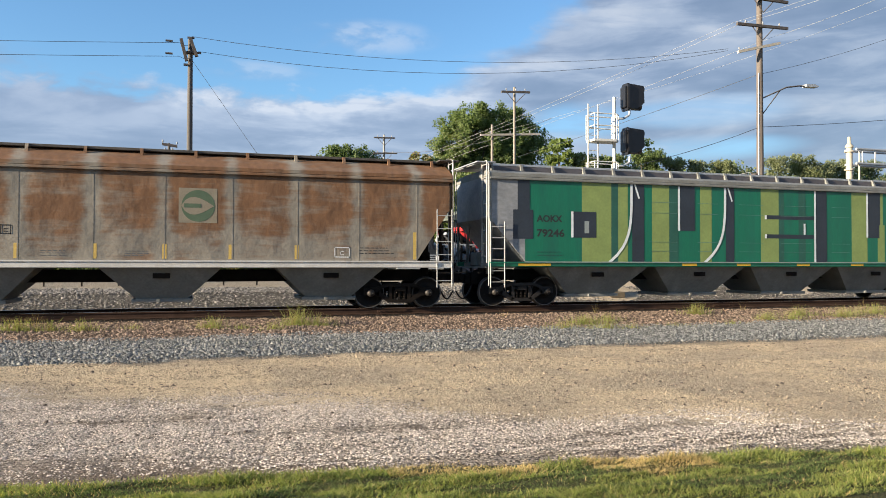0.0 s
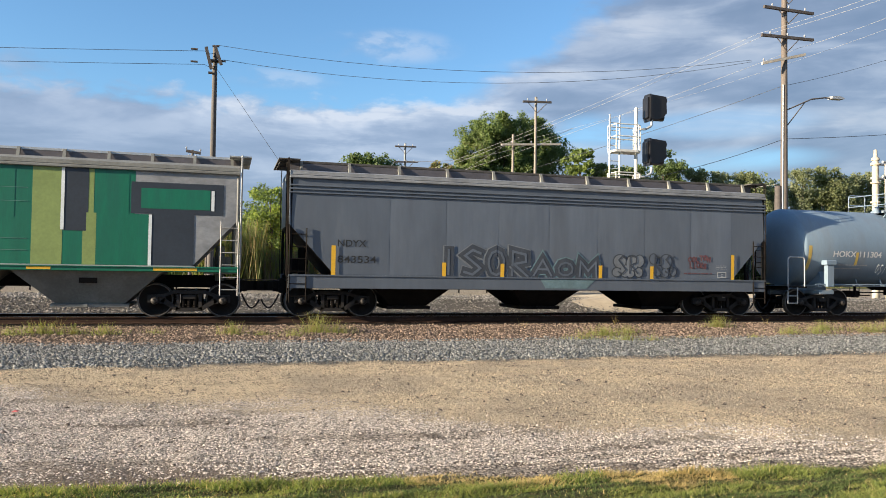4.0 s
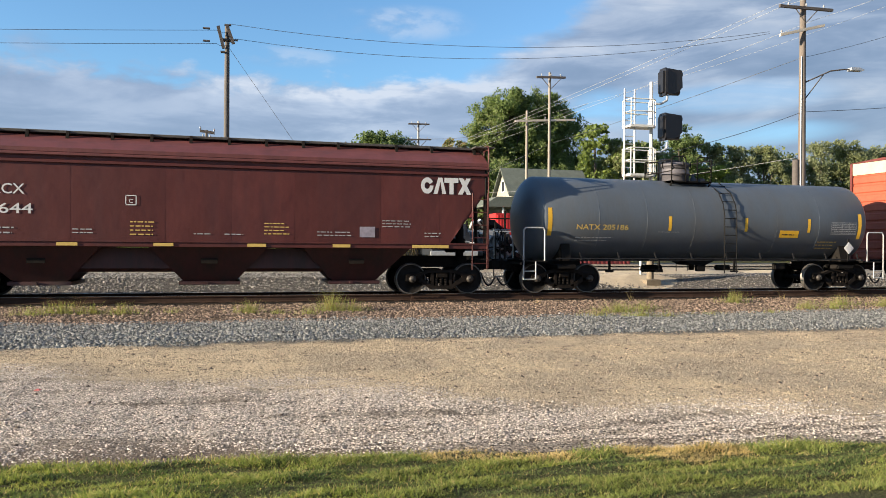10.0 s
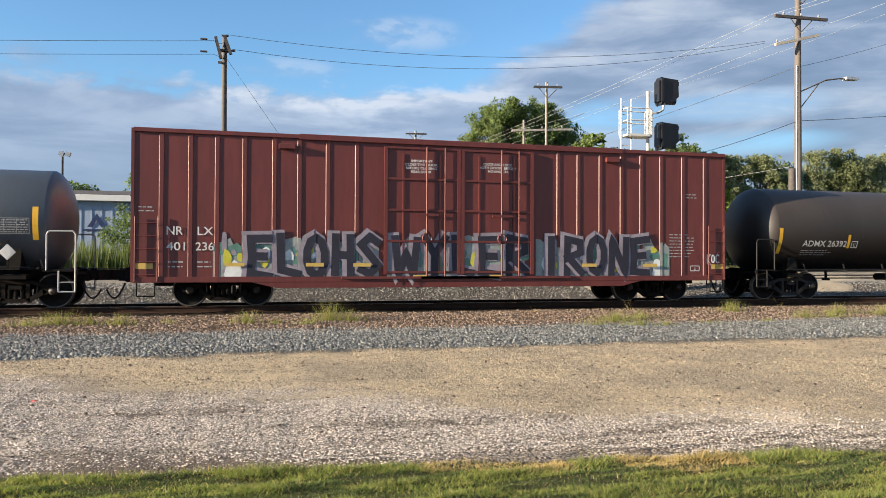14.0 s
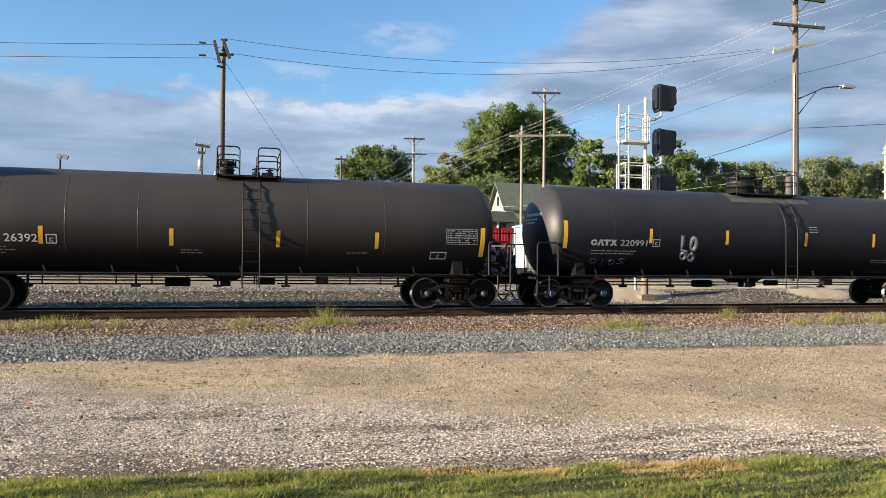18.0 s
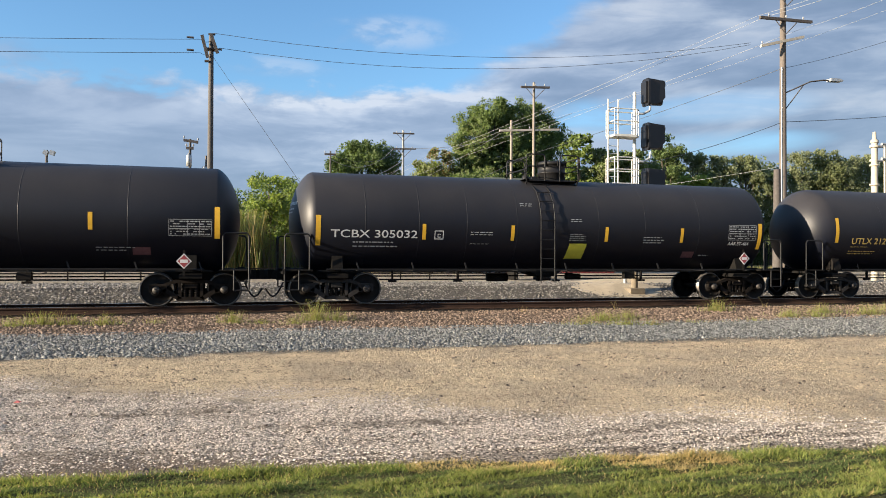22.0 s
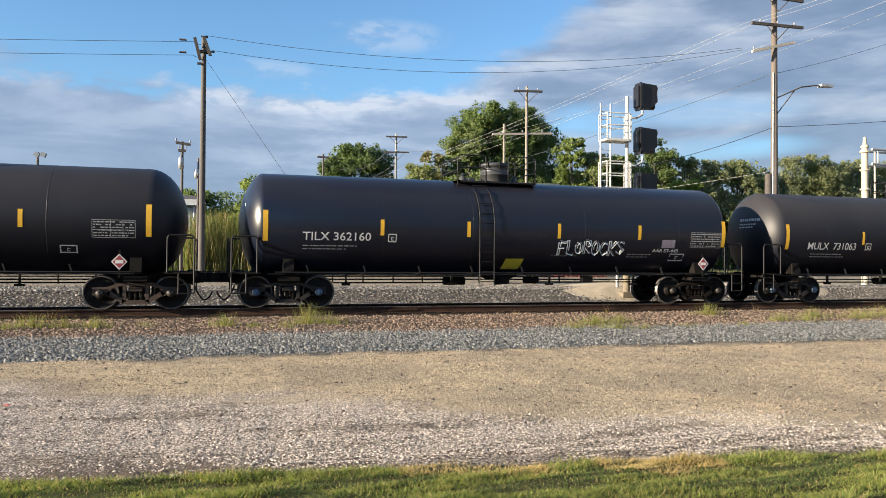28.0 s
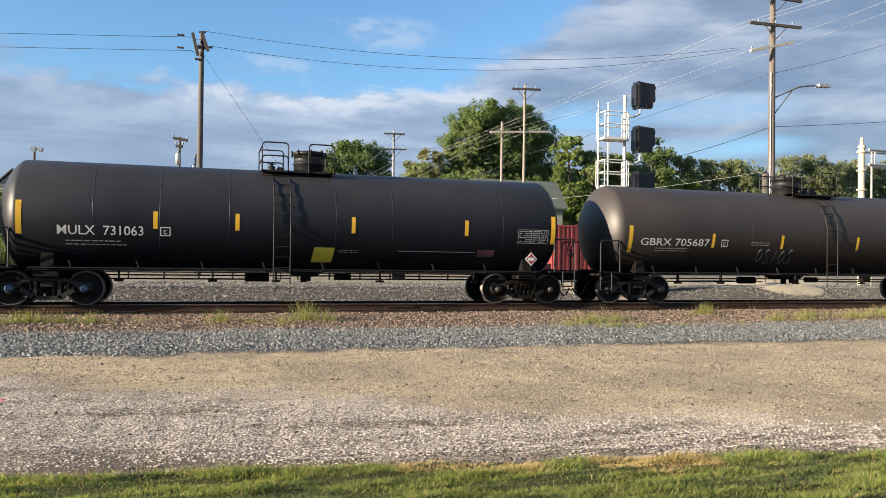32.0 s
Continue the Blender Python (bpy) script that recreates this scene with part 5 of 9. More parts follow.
# ---------- tank cars ----------
def tank_car(label, at, half, tc, cyl, head, radius, zc, mat, ladder_x, deck, dome, markers, seams, rail_mat="black_paint",
             gear="truck_dark", hub="hub", far_gear=None, yellow="yellow_tape", deck_mat="black_paint", end_rail="black_paint", dome_mat=None, tall_dome=True, saddle=None, dish=1.3, dome_r=0.45):
    car = car_empty(label, "tank car", at)
    side = lambda z: math.sqrt(max(0.04, radius * radius - (z - zc) ** 2))
    s = Shape()
    prof = [(-cyl - head * math.cos(a) ** dish, radius * math.sin(a)) for a in [k * math.pi / 2 / 12 for k in range(0, 13)]]
    prof[0] = (-cyl - head, 0.001)
    prof += [(-cyl + 2 * cyl * k / 6, radius) for k in range(1, 6)]
    prof += [(-p, r) for p, r in reversed(prof[:13])]
    s.turned(prof, "x", (0, 0, zc), 56)
    part("tank", s, mat, car)
    for x in seams:
        part("weld_seam", Shape().turned([(x - 0.013, radius - 0.01), (x - 0.009, radius + 0.0025), (x + 0.009, radius + 0.0025), (x + 0.013, radius - 0.01)], "x", (0, 0, zc), 48), mat, car)
    for x, z0, z1, w in markers:
        strip("reflector_strip", car, x, z0, z1, w, side, yellow)
    # running pipe low along both flanks with its brackets
    for d in (-1, 1):
        p = Shape().tube((-cyl + 0.3, d * 1.42, zc - radius + 0.10), (cyl - 0.3, d * 1.42, zc - radius + 0.10), 0.022, n=6)
        p.box(-cyl + 0.1, cyl - 0.1, d * 0.98 - 0.03, d * 0.98 + 0.03, zc - radius + 0.035, zc - radius + 0.06)
        k = -cyl + 1.2
        while k < cyl:
            p.box(k - 0.025, k + 0.025, min(d * 0.9, d * 1.42), max(d * 0.9, d * 1.42), zc - radius + 0.06, zc - radius + 0.10)
            p.prism([(k - 0.02, zc - radius + 0.3), (k + 0.02, zc - radius + 0.3), (k + 0.10, zc - radius + 0.06), (k + 0.06, zc - radius + 0.06)], "y", min(d * 1.12, d * 1.16), max(d * 1.12, d * 1.16))
            k += 2 * cyl / 9
        part("safety_rail", p, rail_mat, car)
    # saddles and stub sills
    for d in (-1, 1):
        a, b = sorted((d * (tc - 0.9), d * (cyl + head * 0.9 + 0.1)))
        t = Shape().box(a, b, -0.3, 0.3, 0.72, 1.04, 0.02)
        t.prism([(-1.25, 1.02), (1.25, 1.02), (1.1, zc - math.sqrt(radius ** 2 - 1.1 ** 2) + 0.05), (0.6, zc - math.sqrt(radius ** 2 - 0.36) + 0.02), (0, zc - radius + 0.02), (-0.6, zc - math.sqrt(radius ** 2 - 0.36) + 0.02), (-1.1, zc - math.sqrt(radius ** 2 - 1.1 ** 2) + 0.05)], "x", d * tc - 0.15, d * tc + 0.15)
        t.box(d * tc - 0.3, d * tc + 0.3, -1.3, 1.3, 0.76, 0.9, 0.02)
        part("stub_sill", t, saddle or "steel_dark", car)
        e = d * (cyl + head + 0.28)
        a, b = sorted((e - d * 0.85, e))
        g = Shape().box(a, b, -1.40, 1.40, 0.98, 1.03)
        g.box(min(e, e - d * 0.06), max(e, e - d * 0.06), -1.42, 1.42, 0.90, 1.03)
        part("end_platform", g, "steel_dark", car)
        for q in (-1, 1):
            r = Shape().pipe([(e - d * 0.75, q * 1.40, 1.02), (e - d * 0.75, q * 1.40, 1.95), (e - d * 0.70, q * 1.40, 2.03), (e - d * 0.12, q * 1.40, 2.03), (e - d * 0.06, q * 1.40, 1.95), (e - d * 0.06, q * 1.40, 0.45)], 0.024)
            r.pipe([(e - d * 0.46, q * 1.40, 1.0), (e - d * 0.46, q * 1.40, 0.45), (e - d * 0.06, q * 1.40, 0.45)], 0.022)
            r.tube((e - d * 0.46, q * 1.40, 0.70), (e - d * 0.06, q * 1.40, 0.70), 0.018, n=5)
            part("end_handrail", r, end_rail, car)
    b = Shape().turned([(-0.02, 0.26), (0.0, 0.28), (0.02, 0.26)], "x", (-(cyl + head + 0.30), 0.55, 1.75), 18)
    b.tube((-(cyl + head + 0.30), 0.55, 1.0), (-(cyl + head + 0.30), 0.55, 1.78), 0.03)
    for k in range(3):
        a = k * 2.094
        b.tube((-(cyl + head + 0.30), 0.55, 1.75), (-(cyl + head + 0.30), 0.55 + 0.26 * math.cos(a), 1.75 + 0.26 * math.sin(a)), 0.014, n=5)
    part("brake_wheel", b, "black_paint", car)
    # brake gear under the shell
    part("air_reservoir", Shape().tube((-1.7, 0.35, 0.74), (-1.0, 0.35, 0.74), 0.13, n=12), "steel_dark", car)
    part("brake_cylinder", Shape().tube((0.9, -0.1, 0.78), (1.4, -0.1, 0.78), 0.10, n=12), "steel_dark", car)
    part("brake_valve", Shape().box(-0.14, 0.14, -0.6, -0.42, 0.66, 0.88, 0.02), "steel_dark", car)
    part("brake_lever_box", Shape().box(2.5, 2.85, -1.15, -0.95, 0.74, 0.95, 0.02), "steel_dark", car)
    for ya, za, xa, xb in ((0.1, 0.80, -cyl + 1, cyl - 1), (-0.8, 0.72, -tc + 1.3, -1.6), (0.5, 0.70, 1.5, tc - 1.2)):
        part("brake_rod", Shape().tube((xa, ya, za), (xb, ya, za), 0.022, n=6), "steel_dark", car)
    hang = Shape().box(-0.025, 0.025, -0.84, -0.76, 0.66, zc - radius + 0.08).box(-0.12, 0.12, -0.86, -0.74, 0.64, 0.70).mesh("rod_hanger", M["steel_dark"])
    k = -tc + 1.7
    while k < tc - 1.6:
        part("rod_hanger", hang, "steel_dark", car).matrix_basis = pose(k, 0, 0)
        k += 2.5 + 0.8 * math.sin(k * 2.1 + at)
    # outlet
    part("outlet_valve", Shape().prism([(-0.75, zc - radius + 0.10), (0.75, zc - radius + 0.10), (0.25, zc - radius - 0.12), (-0.25, zc - radius - 0.12)], "y", -0.45, 0.45).tube((0, 0, zc - radius - 0.3), (0, 0, zc - radius - 0.1), 0.10, n=10), "steel_dark", car)
    # deck, railing and dome on top
    top = zc + radius
    if deck:
        x0, x1 = deck
        w = 0.85
        zd = top - 0.10
        d = Shape().box(x0, x1, -w, -0.35, zd, zd + 0.05).box(x0, x1, 0.35, w, zd, zd + 0.05)
        d.box(x0, x0 + 0.12, -w, w, zd, zd + 0.05).box(x1 - 0.12, x1, -w, w, zd, zd + 0.05)
        for x in (x0 + 0.05, x1 - 0.05):
            for q in (-1, 1):
                d.tube((x, q * w, zd), (x, q * (w - 0.15), zc + side(zc + 0) * 0.82), 0.025, n=5)
        part("deck", d, deck_mat, car, "open top deck")
        run = (x1 - x0) * 0.36
        for q in (-1, 1):
            for xa, xb in ((x0 + 0.03, x0 + run), (x1 - 0.03, x1 - run)):
                e = 0.09 if xb > xa else -0.09
                for h in (0.84, 0.46):
                    r = Shape().pipe([(xa, q * w, zd), (xa, q * w, zd + h - 0.09), (xa + e * 0.3, q * w, zd + h - 0.025), (xa + e, q * w, zd + h), (xb - e, q * w, zd + h), (xb - e * 0.3, q * w, zd + h - 0.025), (xb, q * w, zd + h - 0.09), (xb, q * w, zd)], 0.02, 6)
                    part("deck_railing", r, deck_mat, car)
        for x in (x0 + 0.03, x1 - 0.03):
            r = Shape()
            for h in (0.46, 0.84):
                r.tube((x, -w, zd + h - 0.09), (x, w, zd + h - 0.09), 0.018, n=5)
            part("deck_railing", r, deck_mat, car)
    hgt = 0.62 if tall_dome else 0.42
    q = dome_r
    m = Shape().turned([(top - 0.25, q), (top + hgt * 0.35, q), (top + hgt * 0.36, q + 0.03), (top + hgt * 0.42, q + 0.03), (top + hgt * 0.43, q), (top + hgt - 0.12, q), (top + hgt - 0.12, q + 0.035), (top + hgt - 0.03, q + 0.035), (top + hgt, q * 0.88), (top + hgt + 0.03, 0.001)], "z", (dome, 0, 0), 28)
    part("manway_dome", m, dome_mat or "black_paint", car)
    bolt = Shape().tube((0, 0, top + hgt - 0.18), (0, 0, top + hgt + 0.02), 0.022, n=6).mesh("dome_bolt", M["steel_dark"])
    for k in range(8):
        a = k * math.pi / 4
        part("dome_bolt", bolt, "steel_dark", car).matrix_basis = pose(dome + (q + 0.05) * math.cos(a), (q + 0.05) * math.sin(a), 0)
    x0, x1 = deck
    spots = [x for x in (x0 + 0.16 * (x1 - x0), x0 + 0.62 * (x1 - x0), x0 + 0.84 * (x1 - x0)) if abs(x - dome) > q + 0.14]
    for i, x in enumerate(spots):
        v = Shape()
        v.turned([(top - 0.1, 0.11), (top + 0.12, 0.11), (top + 0.15, 0.05), (top + 0.24, 0.05), (top + 0.26, 0.001)], "z", (x, 0.12 * (i - 1), 0), 12)
        v.tube((x - 0.12, 0.12 * (i - 1), top + 0.2), (x + 0.12, 0.12 * (i - 1), top + 0.2), 0.018, n=5)
        part("valve", v, dome_mat or "black_paint", car)
    if spots:
        part("vent_box", Shape().box(spots[0] + 0.16, spots[0] + 0.36, -0.3, 0.3, top - 0.1, top + 0.10, 0.02), dome_mat or "black_paint", car)
    lx = ladder_x
    lad = lambda z: max(side(z) + 0.10, 1.02 if z > zc else 0) if z > zc else 1.56
    off = lambda z: min(radius + 0.05, side(z) + 0.075) if z > zc else radius + 0.05
    ladder(car, lx - 0.23, lx + 0.23, 0.62, top - 0.05, 1.56, deck_mat if rail_mat == "black_paint" else rail_mat, 11, curve=off)
    far = ladder(car, lx - 0.23, lx + 0.23, 0.62, top - 0.05, 1.56, "black_paint", 11, curve=lambda z: -off(z))
    couplers(car, half, cyl + head)
    running_gear(car, -tc, gear, hub)
    running_gear(car, tc, far_gear or gear, "hub")
    return car, side


def head_print(car, cyl, head, radius, zc, dish=1.3):
    """Illegible small print on the near half of the leading head."""
    s = Shape()
    rnd = random.Random(int(cyl * 100 + radius * 7))
    for r, (z, h) in enumerate(((0.52, 0.045), (0.36, 0.022), (0.26, 0.022))):
        y = 0.15
        while y > -0.75 + 0.12 * r:
            w = rnd.uniform(0.05, 0.12)
            p = []
            for yy, zz in ((y, z - h), (y - w, z - h), (y - w, z + h), (y, z + h)):
                q = math.hypot(yy, zz) / radius
                p.append((-cyl - head * math.sqrt(1 - q * q) ** dish - 0.006, yy, zc + zz))
            s.add(p, [(0, 1, 2, 3)])
            y -= w + 0.03
    return tagged(part("small_print", s, "grey_marking", car), kind="stuff")


def marks(xs, zmid, tall=0.86, short=0.46):
    out = []
    for i, x in enumerate(xs):
        h = tall if i in (0, len(xs) - 1) else short
        out.append((x, zmid - h / 2, zmid + h / 2, 0.14 if i in (0, len(xs) - 1) else 0.11))
    return out


def placard(car, x, z, side, mat="red_mark"):
    y = max(side(z), 1.36)
    s = Shape()
    s.slot = 1
    s.prism([(x - 0.20, z), (x, z - 0.21), (x + 0.20, z), (x, z + 0.21)], "y", -y - 0.16, -y - 0.15)
    s.slot = 0
    s.prism([(x - 0.16, z), (x, z - 0.17), (x + 0.16, z), (x, z + 0.17)], "y", -y - 0.163, -y - 0.1602)
    s.slot = 1
    s.box(x - 0.10, x + 0.10, -y - 0.166, -y - 0.1632, z - 0.045, z + 0.045)
    s.slot = 2
    s.box(x - 0.03, x + 0.03, -y - 0.15, -y - 0.12, z - 0.42, z + 0.3)
    return part("placard", s, [mat, "white_paint", "steel_dark"], car, "diamond hazard placard on a bracket")


# pale blue-grey short tank car
car4, side4 = tank_car("short pale blue-grey tank car with sprayed tags and white handrails", 51.15, 6.04, 3.97, 4.85, 0.62, 1.40, 2.41, "tank_blue",
                       -0.05, (-0.95, 1.3), 0.5, marks((-4.74, -2.72, -0.98, 0.99, 3.12, 4.80), 2.02), (-3.09, -1.33, 0.61, 2.84),
                       rail_mat="tank_blue", gear="truck_dark", far_gear="steel_rust", deck_mat="tank_blue", end_rail="grey_marking", dome_mat="tank_blue", tall_dome=False, dome_r=0.24, yellow="yellow_text", saddle="tank_blue")
fitted(car4, "HOKX 111304", -3.75, -1.66, 2.08, 2.28, side4, bold=0.006, off=0.006)
small_print(car4, -3.75, -2.05, 1.62, 1.86, 2, side4)
small_print(car4, 1.8, 2.65, 2.0, 2.52, 5, side4)
panel(car4, 1.78, 2.74, 1.58, 1.75, side4, "yellow_text")
small_print(car4, 1.83, 2.69, 1.61, 1.72, 2, lambda z: side4(z) + 0.004, "black_marking")
data_table(car4, 3.75, 4.6, 1.95, 2.3, side4, "grey_marking")
outline_box(car4, 3.05, 3.58, 1.6, 1.76, side4, "white_paint", 0.03)
tag(car4, "oSIoSo", -1.75, -0.75, 1.5, 1.85, side4, [(0.022, "white_spray", 0.0035, 0, 0)])
for x in (-4.0, 3.9):
    part("bracket_box", Shape().box(x - 0.2, x + 0.2, -1.56, -1.30, 1.78, 1.95, 0.02).box(x - 0.13, x + 0.13, -1.52, -1.35, 1.02, 1.78, 0.02), "tank_blue", car4)

# slate grey tank car
car6, side6 = tank_car("slate grey tank car with ochre lettering and yellow marker strips", 81.72, 7.21, 5.23, 5.95, 0.55, 1.37, 2.36, "tank_grey",
                       0.53, (-1.35, 0.2), -0.65, marks((-5.84, -1.67, 1.18, 3.66, 5.75), 2.23), (-4.17, -2.49, -0.75, 2.38, 4.08),
                       rail_mat="black_paint", gear="steel_brown", end_rail="grey_marking", deck_mat="steel_dark", dome_mat="riser_grey")
fitted(car6, "NATX 205186", -4.94, -3.16, 2.0, 2.16, side6, "yellow_text")
small_print(car6, -4.94, -3.5, 1.62, 1.8, 2, side6, "grey_marking")
small_print(car6, -2.1, -1.25, 1.93, 1.98, 1, side6, "grey_marking")
panel(car6, 2.51, 3.27, 1.82, 2.06, side6, "yellow_tape")
small_print(car6, 2.6, 3.2, 1.86, 1.98, 1, lambda z: side6(z) + 0.004, "black_marking")
data_table(car6, 4.6, 5.58, 1.97, 2.34, side6, "grey_marking")
small_print(car6, 4.12, 4.95, 1.42, 1.74, 3, side6, "yellow_text")
placard(car6, 5.15, 1.48, side6, "white_paint")

# black tank cars
car8, side8 = tank_car("brown dusted black tank car with white lettering", 117.57, 8.75, 6.72, 7.45, 0.65, 1.47, 2.40, "tank_brown",
                       0.68, (-0.31, 1.5), -0.02, marks((-7.40, -4.60, -1.41, 1.41, 4.20, 7.41), 2.0), (-5.63, -4.03, -2.26, 2.22, 4.44), gear="truck_dark", far_gear="steel_brown", tall_dome=False, dome_r=0.2)
fitted(car8, "ADMX 26392", -6.48, -4.68, 1.82, 2.02, side8)
outline_box(car8, -4.48, -4.22, 1.78, 2.02, side8)
small_print(car8, -6.48, -5.2, 1.5, 1.72, 3, side8)
small_print(car8, -1.17, -0.55, 1.55, 1.7, 2, side8)
small_print(car8, 3.35, 4.05, 1.6, 1.68, 2, side8)
data_table(car8, 6.3, 7.22, 1.95, 2.36, side8)
outline_box(car8, 5.83, 6.33, 1.48, 1.7, side8, w=0.03)

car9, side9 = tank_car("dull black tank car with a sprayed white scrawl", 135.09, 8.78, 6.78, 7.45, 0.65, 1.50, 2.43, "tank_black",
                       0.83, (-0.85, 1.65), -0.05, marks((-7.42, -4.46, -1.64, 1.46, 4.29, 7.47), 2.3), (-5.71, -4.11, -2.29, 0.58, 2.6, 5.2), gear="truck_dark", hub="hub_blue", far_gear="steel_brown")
head_print(car9, 7.45, 0.65, 1.50, 2.43)
pad = Shape()
pad_p = [(x, 1.504 * math.sin(a), 2.43 + 1.504 * math.cos(a)) for a in [k * 0.05 - 0.75 for k in range(31)] for x in (-1.15, 2.0)]
pad.add(pad_p, [(2 * k, 2 * k + 1, 2 * k + 3, 2 * k + 2) for k in range(30)], True)
part("deck_pad", pad, "pad_dust", car9, "pale dusty pad round the dome")
block_emblem(car9, -6.55, -5.65, 1.97, 2.16, side9, "grey_marking")
fitted(car9, "220991", -5.52, -4.58, 1.97, 2.16, side9, "grey_marking")
outline_box(car9, -4.38, -4.12, 1.96, 2.2, side9, "grey_marking")
small_print(car9, -6.5, -4.9, 1.68, 1.85, 2, side9, "grey_marking")
tag(car9, "oIoS", -6.5, -5.2, 1.38, 1.55, side9, [(0.03, "grey_spray", 0.0035, 0, 0)])
tag(car9, "Lo", -3.4, -2.75, 1.82, 2.28, side9, [(0.15, "grey_spray", 0.0035, 0.02, 0), (0.07, "grey_marking", 0.008, 0, 0)], seed=5)
tag(car9, "oo", -3.35, -2.75, 1.55, 1.82, side9, [(0.13, "grey_spray", 0.0035, 0.02, 0), (0.06, "grey_marking", 0.008, 0, 0)], seed=6)
data_table(car9, 6.25, 7.3, 1.95, 2.36, side9)
small_print(car9, 4.4, 5.4, 1.5, 1.65, 2, side9, "grey_marking")
panel(car9, 5.3, 5.75, 1.42, 1.62, side9, "maroon_spray")
small_print(car9, 1.6, 2.0, 2.5, 2.75, 3, side9, "grey_marking")
placard(car9, 6.62, 1.25, side9)

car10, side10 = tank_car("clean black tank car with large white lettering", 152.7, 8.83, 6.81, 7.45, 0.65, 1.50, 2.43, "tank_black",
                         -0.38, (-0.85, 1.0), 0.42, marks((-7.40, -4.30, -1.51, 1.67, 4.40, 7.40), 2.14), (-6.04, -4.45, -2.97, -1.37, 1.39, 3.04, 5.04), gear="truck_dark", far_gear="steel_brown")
head_print(car10, 7.45, 0.65, 1.50, 2.43)
fitted(car10, "TCBX 305032", -7.04, -4.5, 1.95, 2.17, side10)
outline_box(car10, -3.98, -3.70, 1.92, 2.18, side10)
small_print(car10, -6.4, -4.9, 1.64, 1.88, 2, side10)
small_print(car10, -2.86, -2.0, 2.04, 2.18, 2, side10)
small_print(car10, -2.86, -2.2, 1.78, 1.82, 1, side10)
small_print(car10, 0.40, 1.0, 1.9, 2.15, 4, side10)
small_print(car10, -1.25, -0.8, 2.95, 3.08, 2, side10)
small_print(car10, 0.42, 0.85, 2.5, 2.62, 2, side10)
panel(car10, 0.36, 0.96, 1.37, 1.84, side10, "lime_panel", 0.06)
small_print(car10, 3.0, 3.75, 1.85, 2.1, 3, side10)
data_table(car10, 6.2, 7.22, 2.03, 2.49, side10)
fitted(car10, "AAR ST-464", 6.2, 7.0, 1.84, 1.95, side10)
panel(car10, 4.55, 5.0, 1.42, 1.62, side10, "maroon_spray")
small_print(car10, 5.2, 5.6, 1.45, 1.55, 1, side10)
placard(car10, 6.75, 1.40, side10)

car11, side11 = tank_car("black tank car with ochre lettering and round dished heads", 170.29, 8.75, 6.72, 7.0, 1.0, 1.50, 2.43, "tank_black",
                         0.35, (-1.15, 1.6), -1.1, marks((-6.98, -3.97, -1.47, 1.46, 4.00, 7.06), 2.4), (-4.99, -2.91, -0.42, 2.23, 4.6), dish=1.0, dome_r=0.27, gear="truck_dark", far_gear="steel_rust")
fitted(car11, "UTLX 212306", -6.31, -4.29, 1.93, 2.14, side11, "yellow_text")
outline_box(car11, -3.6, -3.34, 1.92, 2.16, side11, "yellow_text")
small_print(car11, -6.34, -5.4, 1.80, 1.86, 1, side11, "yellow_text")
small_print(car11, -6.34, -4.9, 1.55, 1.72, 2, side11, "yellow_text")
data_table(car11, 5.7, 6.7, 1.95, 2.38, side11)
outline_box(car11, 4.89, 5.31, 1.52, 1.73, side11, w=0.03)
small_print(car11, 1.1, 1.55, 2.85, 2.95, 1, side11)
placard(car11, 6.35, 1.3, side11)

car12, side12 = tank_car("glossy blue-black tank car with a white sprayed tag", 187.8, 8.75, 6.75, 7.45, 0.65, 1.50, 2.43, "tank_gloss",
                         -0.90, (-1.65, 1.0), -0.1, marks((-7.42, -4.11, -1.46, 1.51, 4.35, 7.52), 2.34), (-4.05, -1.31, 2.41, 5.8), dome_mat="dome_steel", gear="truck_dark", hub="hub_blue", far_gear="steel_brown")
head_print(car12, 7.45, 0.65, 1.50, 2.43)
fitted(car12, "TILX 362160", -6.39, -4.44, 1.95, 2.18, side12)
outline_box(car12, -3.93, -3.68, 1.92, 2.16, side12)
small_print(car12, -6.38, -4.84, 1.66, 1.84, 2, side12)
tag(car12, "FLoROCKS", 1.5, 3.85, 1.66, 2.05, side12, [(0.10, "white_spray", 0.0035, 0, 0), (0.035, "tank_gloss", 0.008, 0, 0)], seed=4)
small_print(car12, 1.35, 2.5, 1.55, 1.6, 1, side12)
panel(car12, -0.2, 0.4, 1.14, 1.47, side12, "lime_panel", 0.06)
panel(car12, 5.2, 5.69, 1.86, 2.12, side12, "lilac_spray")
fitted(car12, "AAR ST-445", 4.9, 5.85, 1.72, 1.82, side12)
small_print(car12, 4.0, 4.95, 1.52, 1.68, 2, side12)
data_table(car12, 6.3, 7.4, 1.9, 2.36, side12)
outline_box(car12, 5.59, 6.14, 1.44, 1.68, side12, w=0.03)
placard(car12, 6.71, 1.35, side12)

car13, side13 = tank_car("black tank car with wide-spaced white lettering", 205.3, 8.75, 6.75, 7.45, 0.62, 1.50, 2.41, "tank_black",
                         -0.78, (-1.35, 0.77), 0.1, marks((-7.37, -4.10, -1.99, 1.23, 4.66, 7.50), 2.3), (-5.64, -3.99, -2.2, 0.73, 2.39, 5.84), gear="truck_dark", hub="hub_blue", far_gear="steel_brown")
head_print(car13, 7.45, 0.62, 1.50, 2.41)
fitted(car13, "MULX  731063", -6.48, -4.40, 1.88, 2.12, side13)
outline_box(car13, -3.98, -3.72, 1.88, 2.12, side13)
small_print(car13, -6.29, -4.77, 1.58, 1.77, 2, side13)
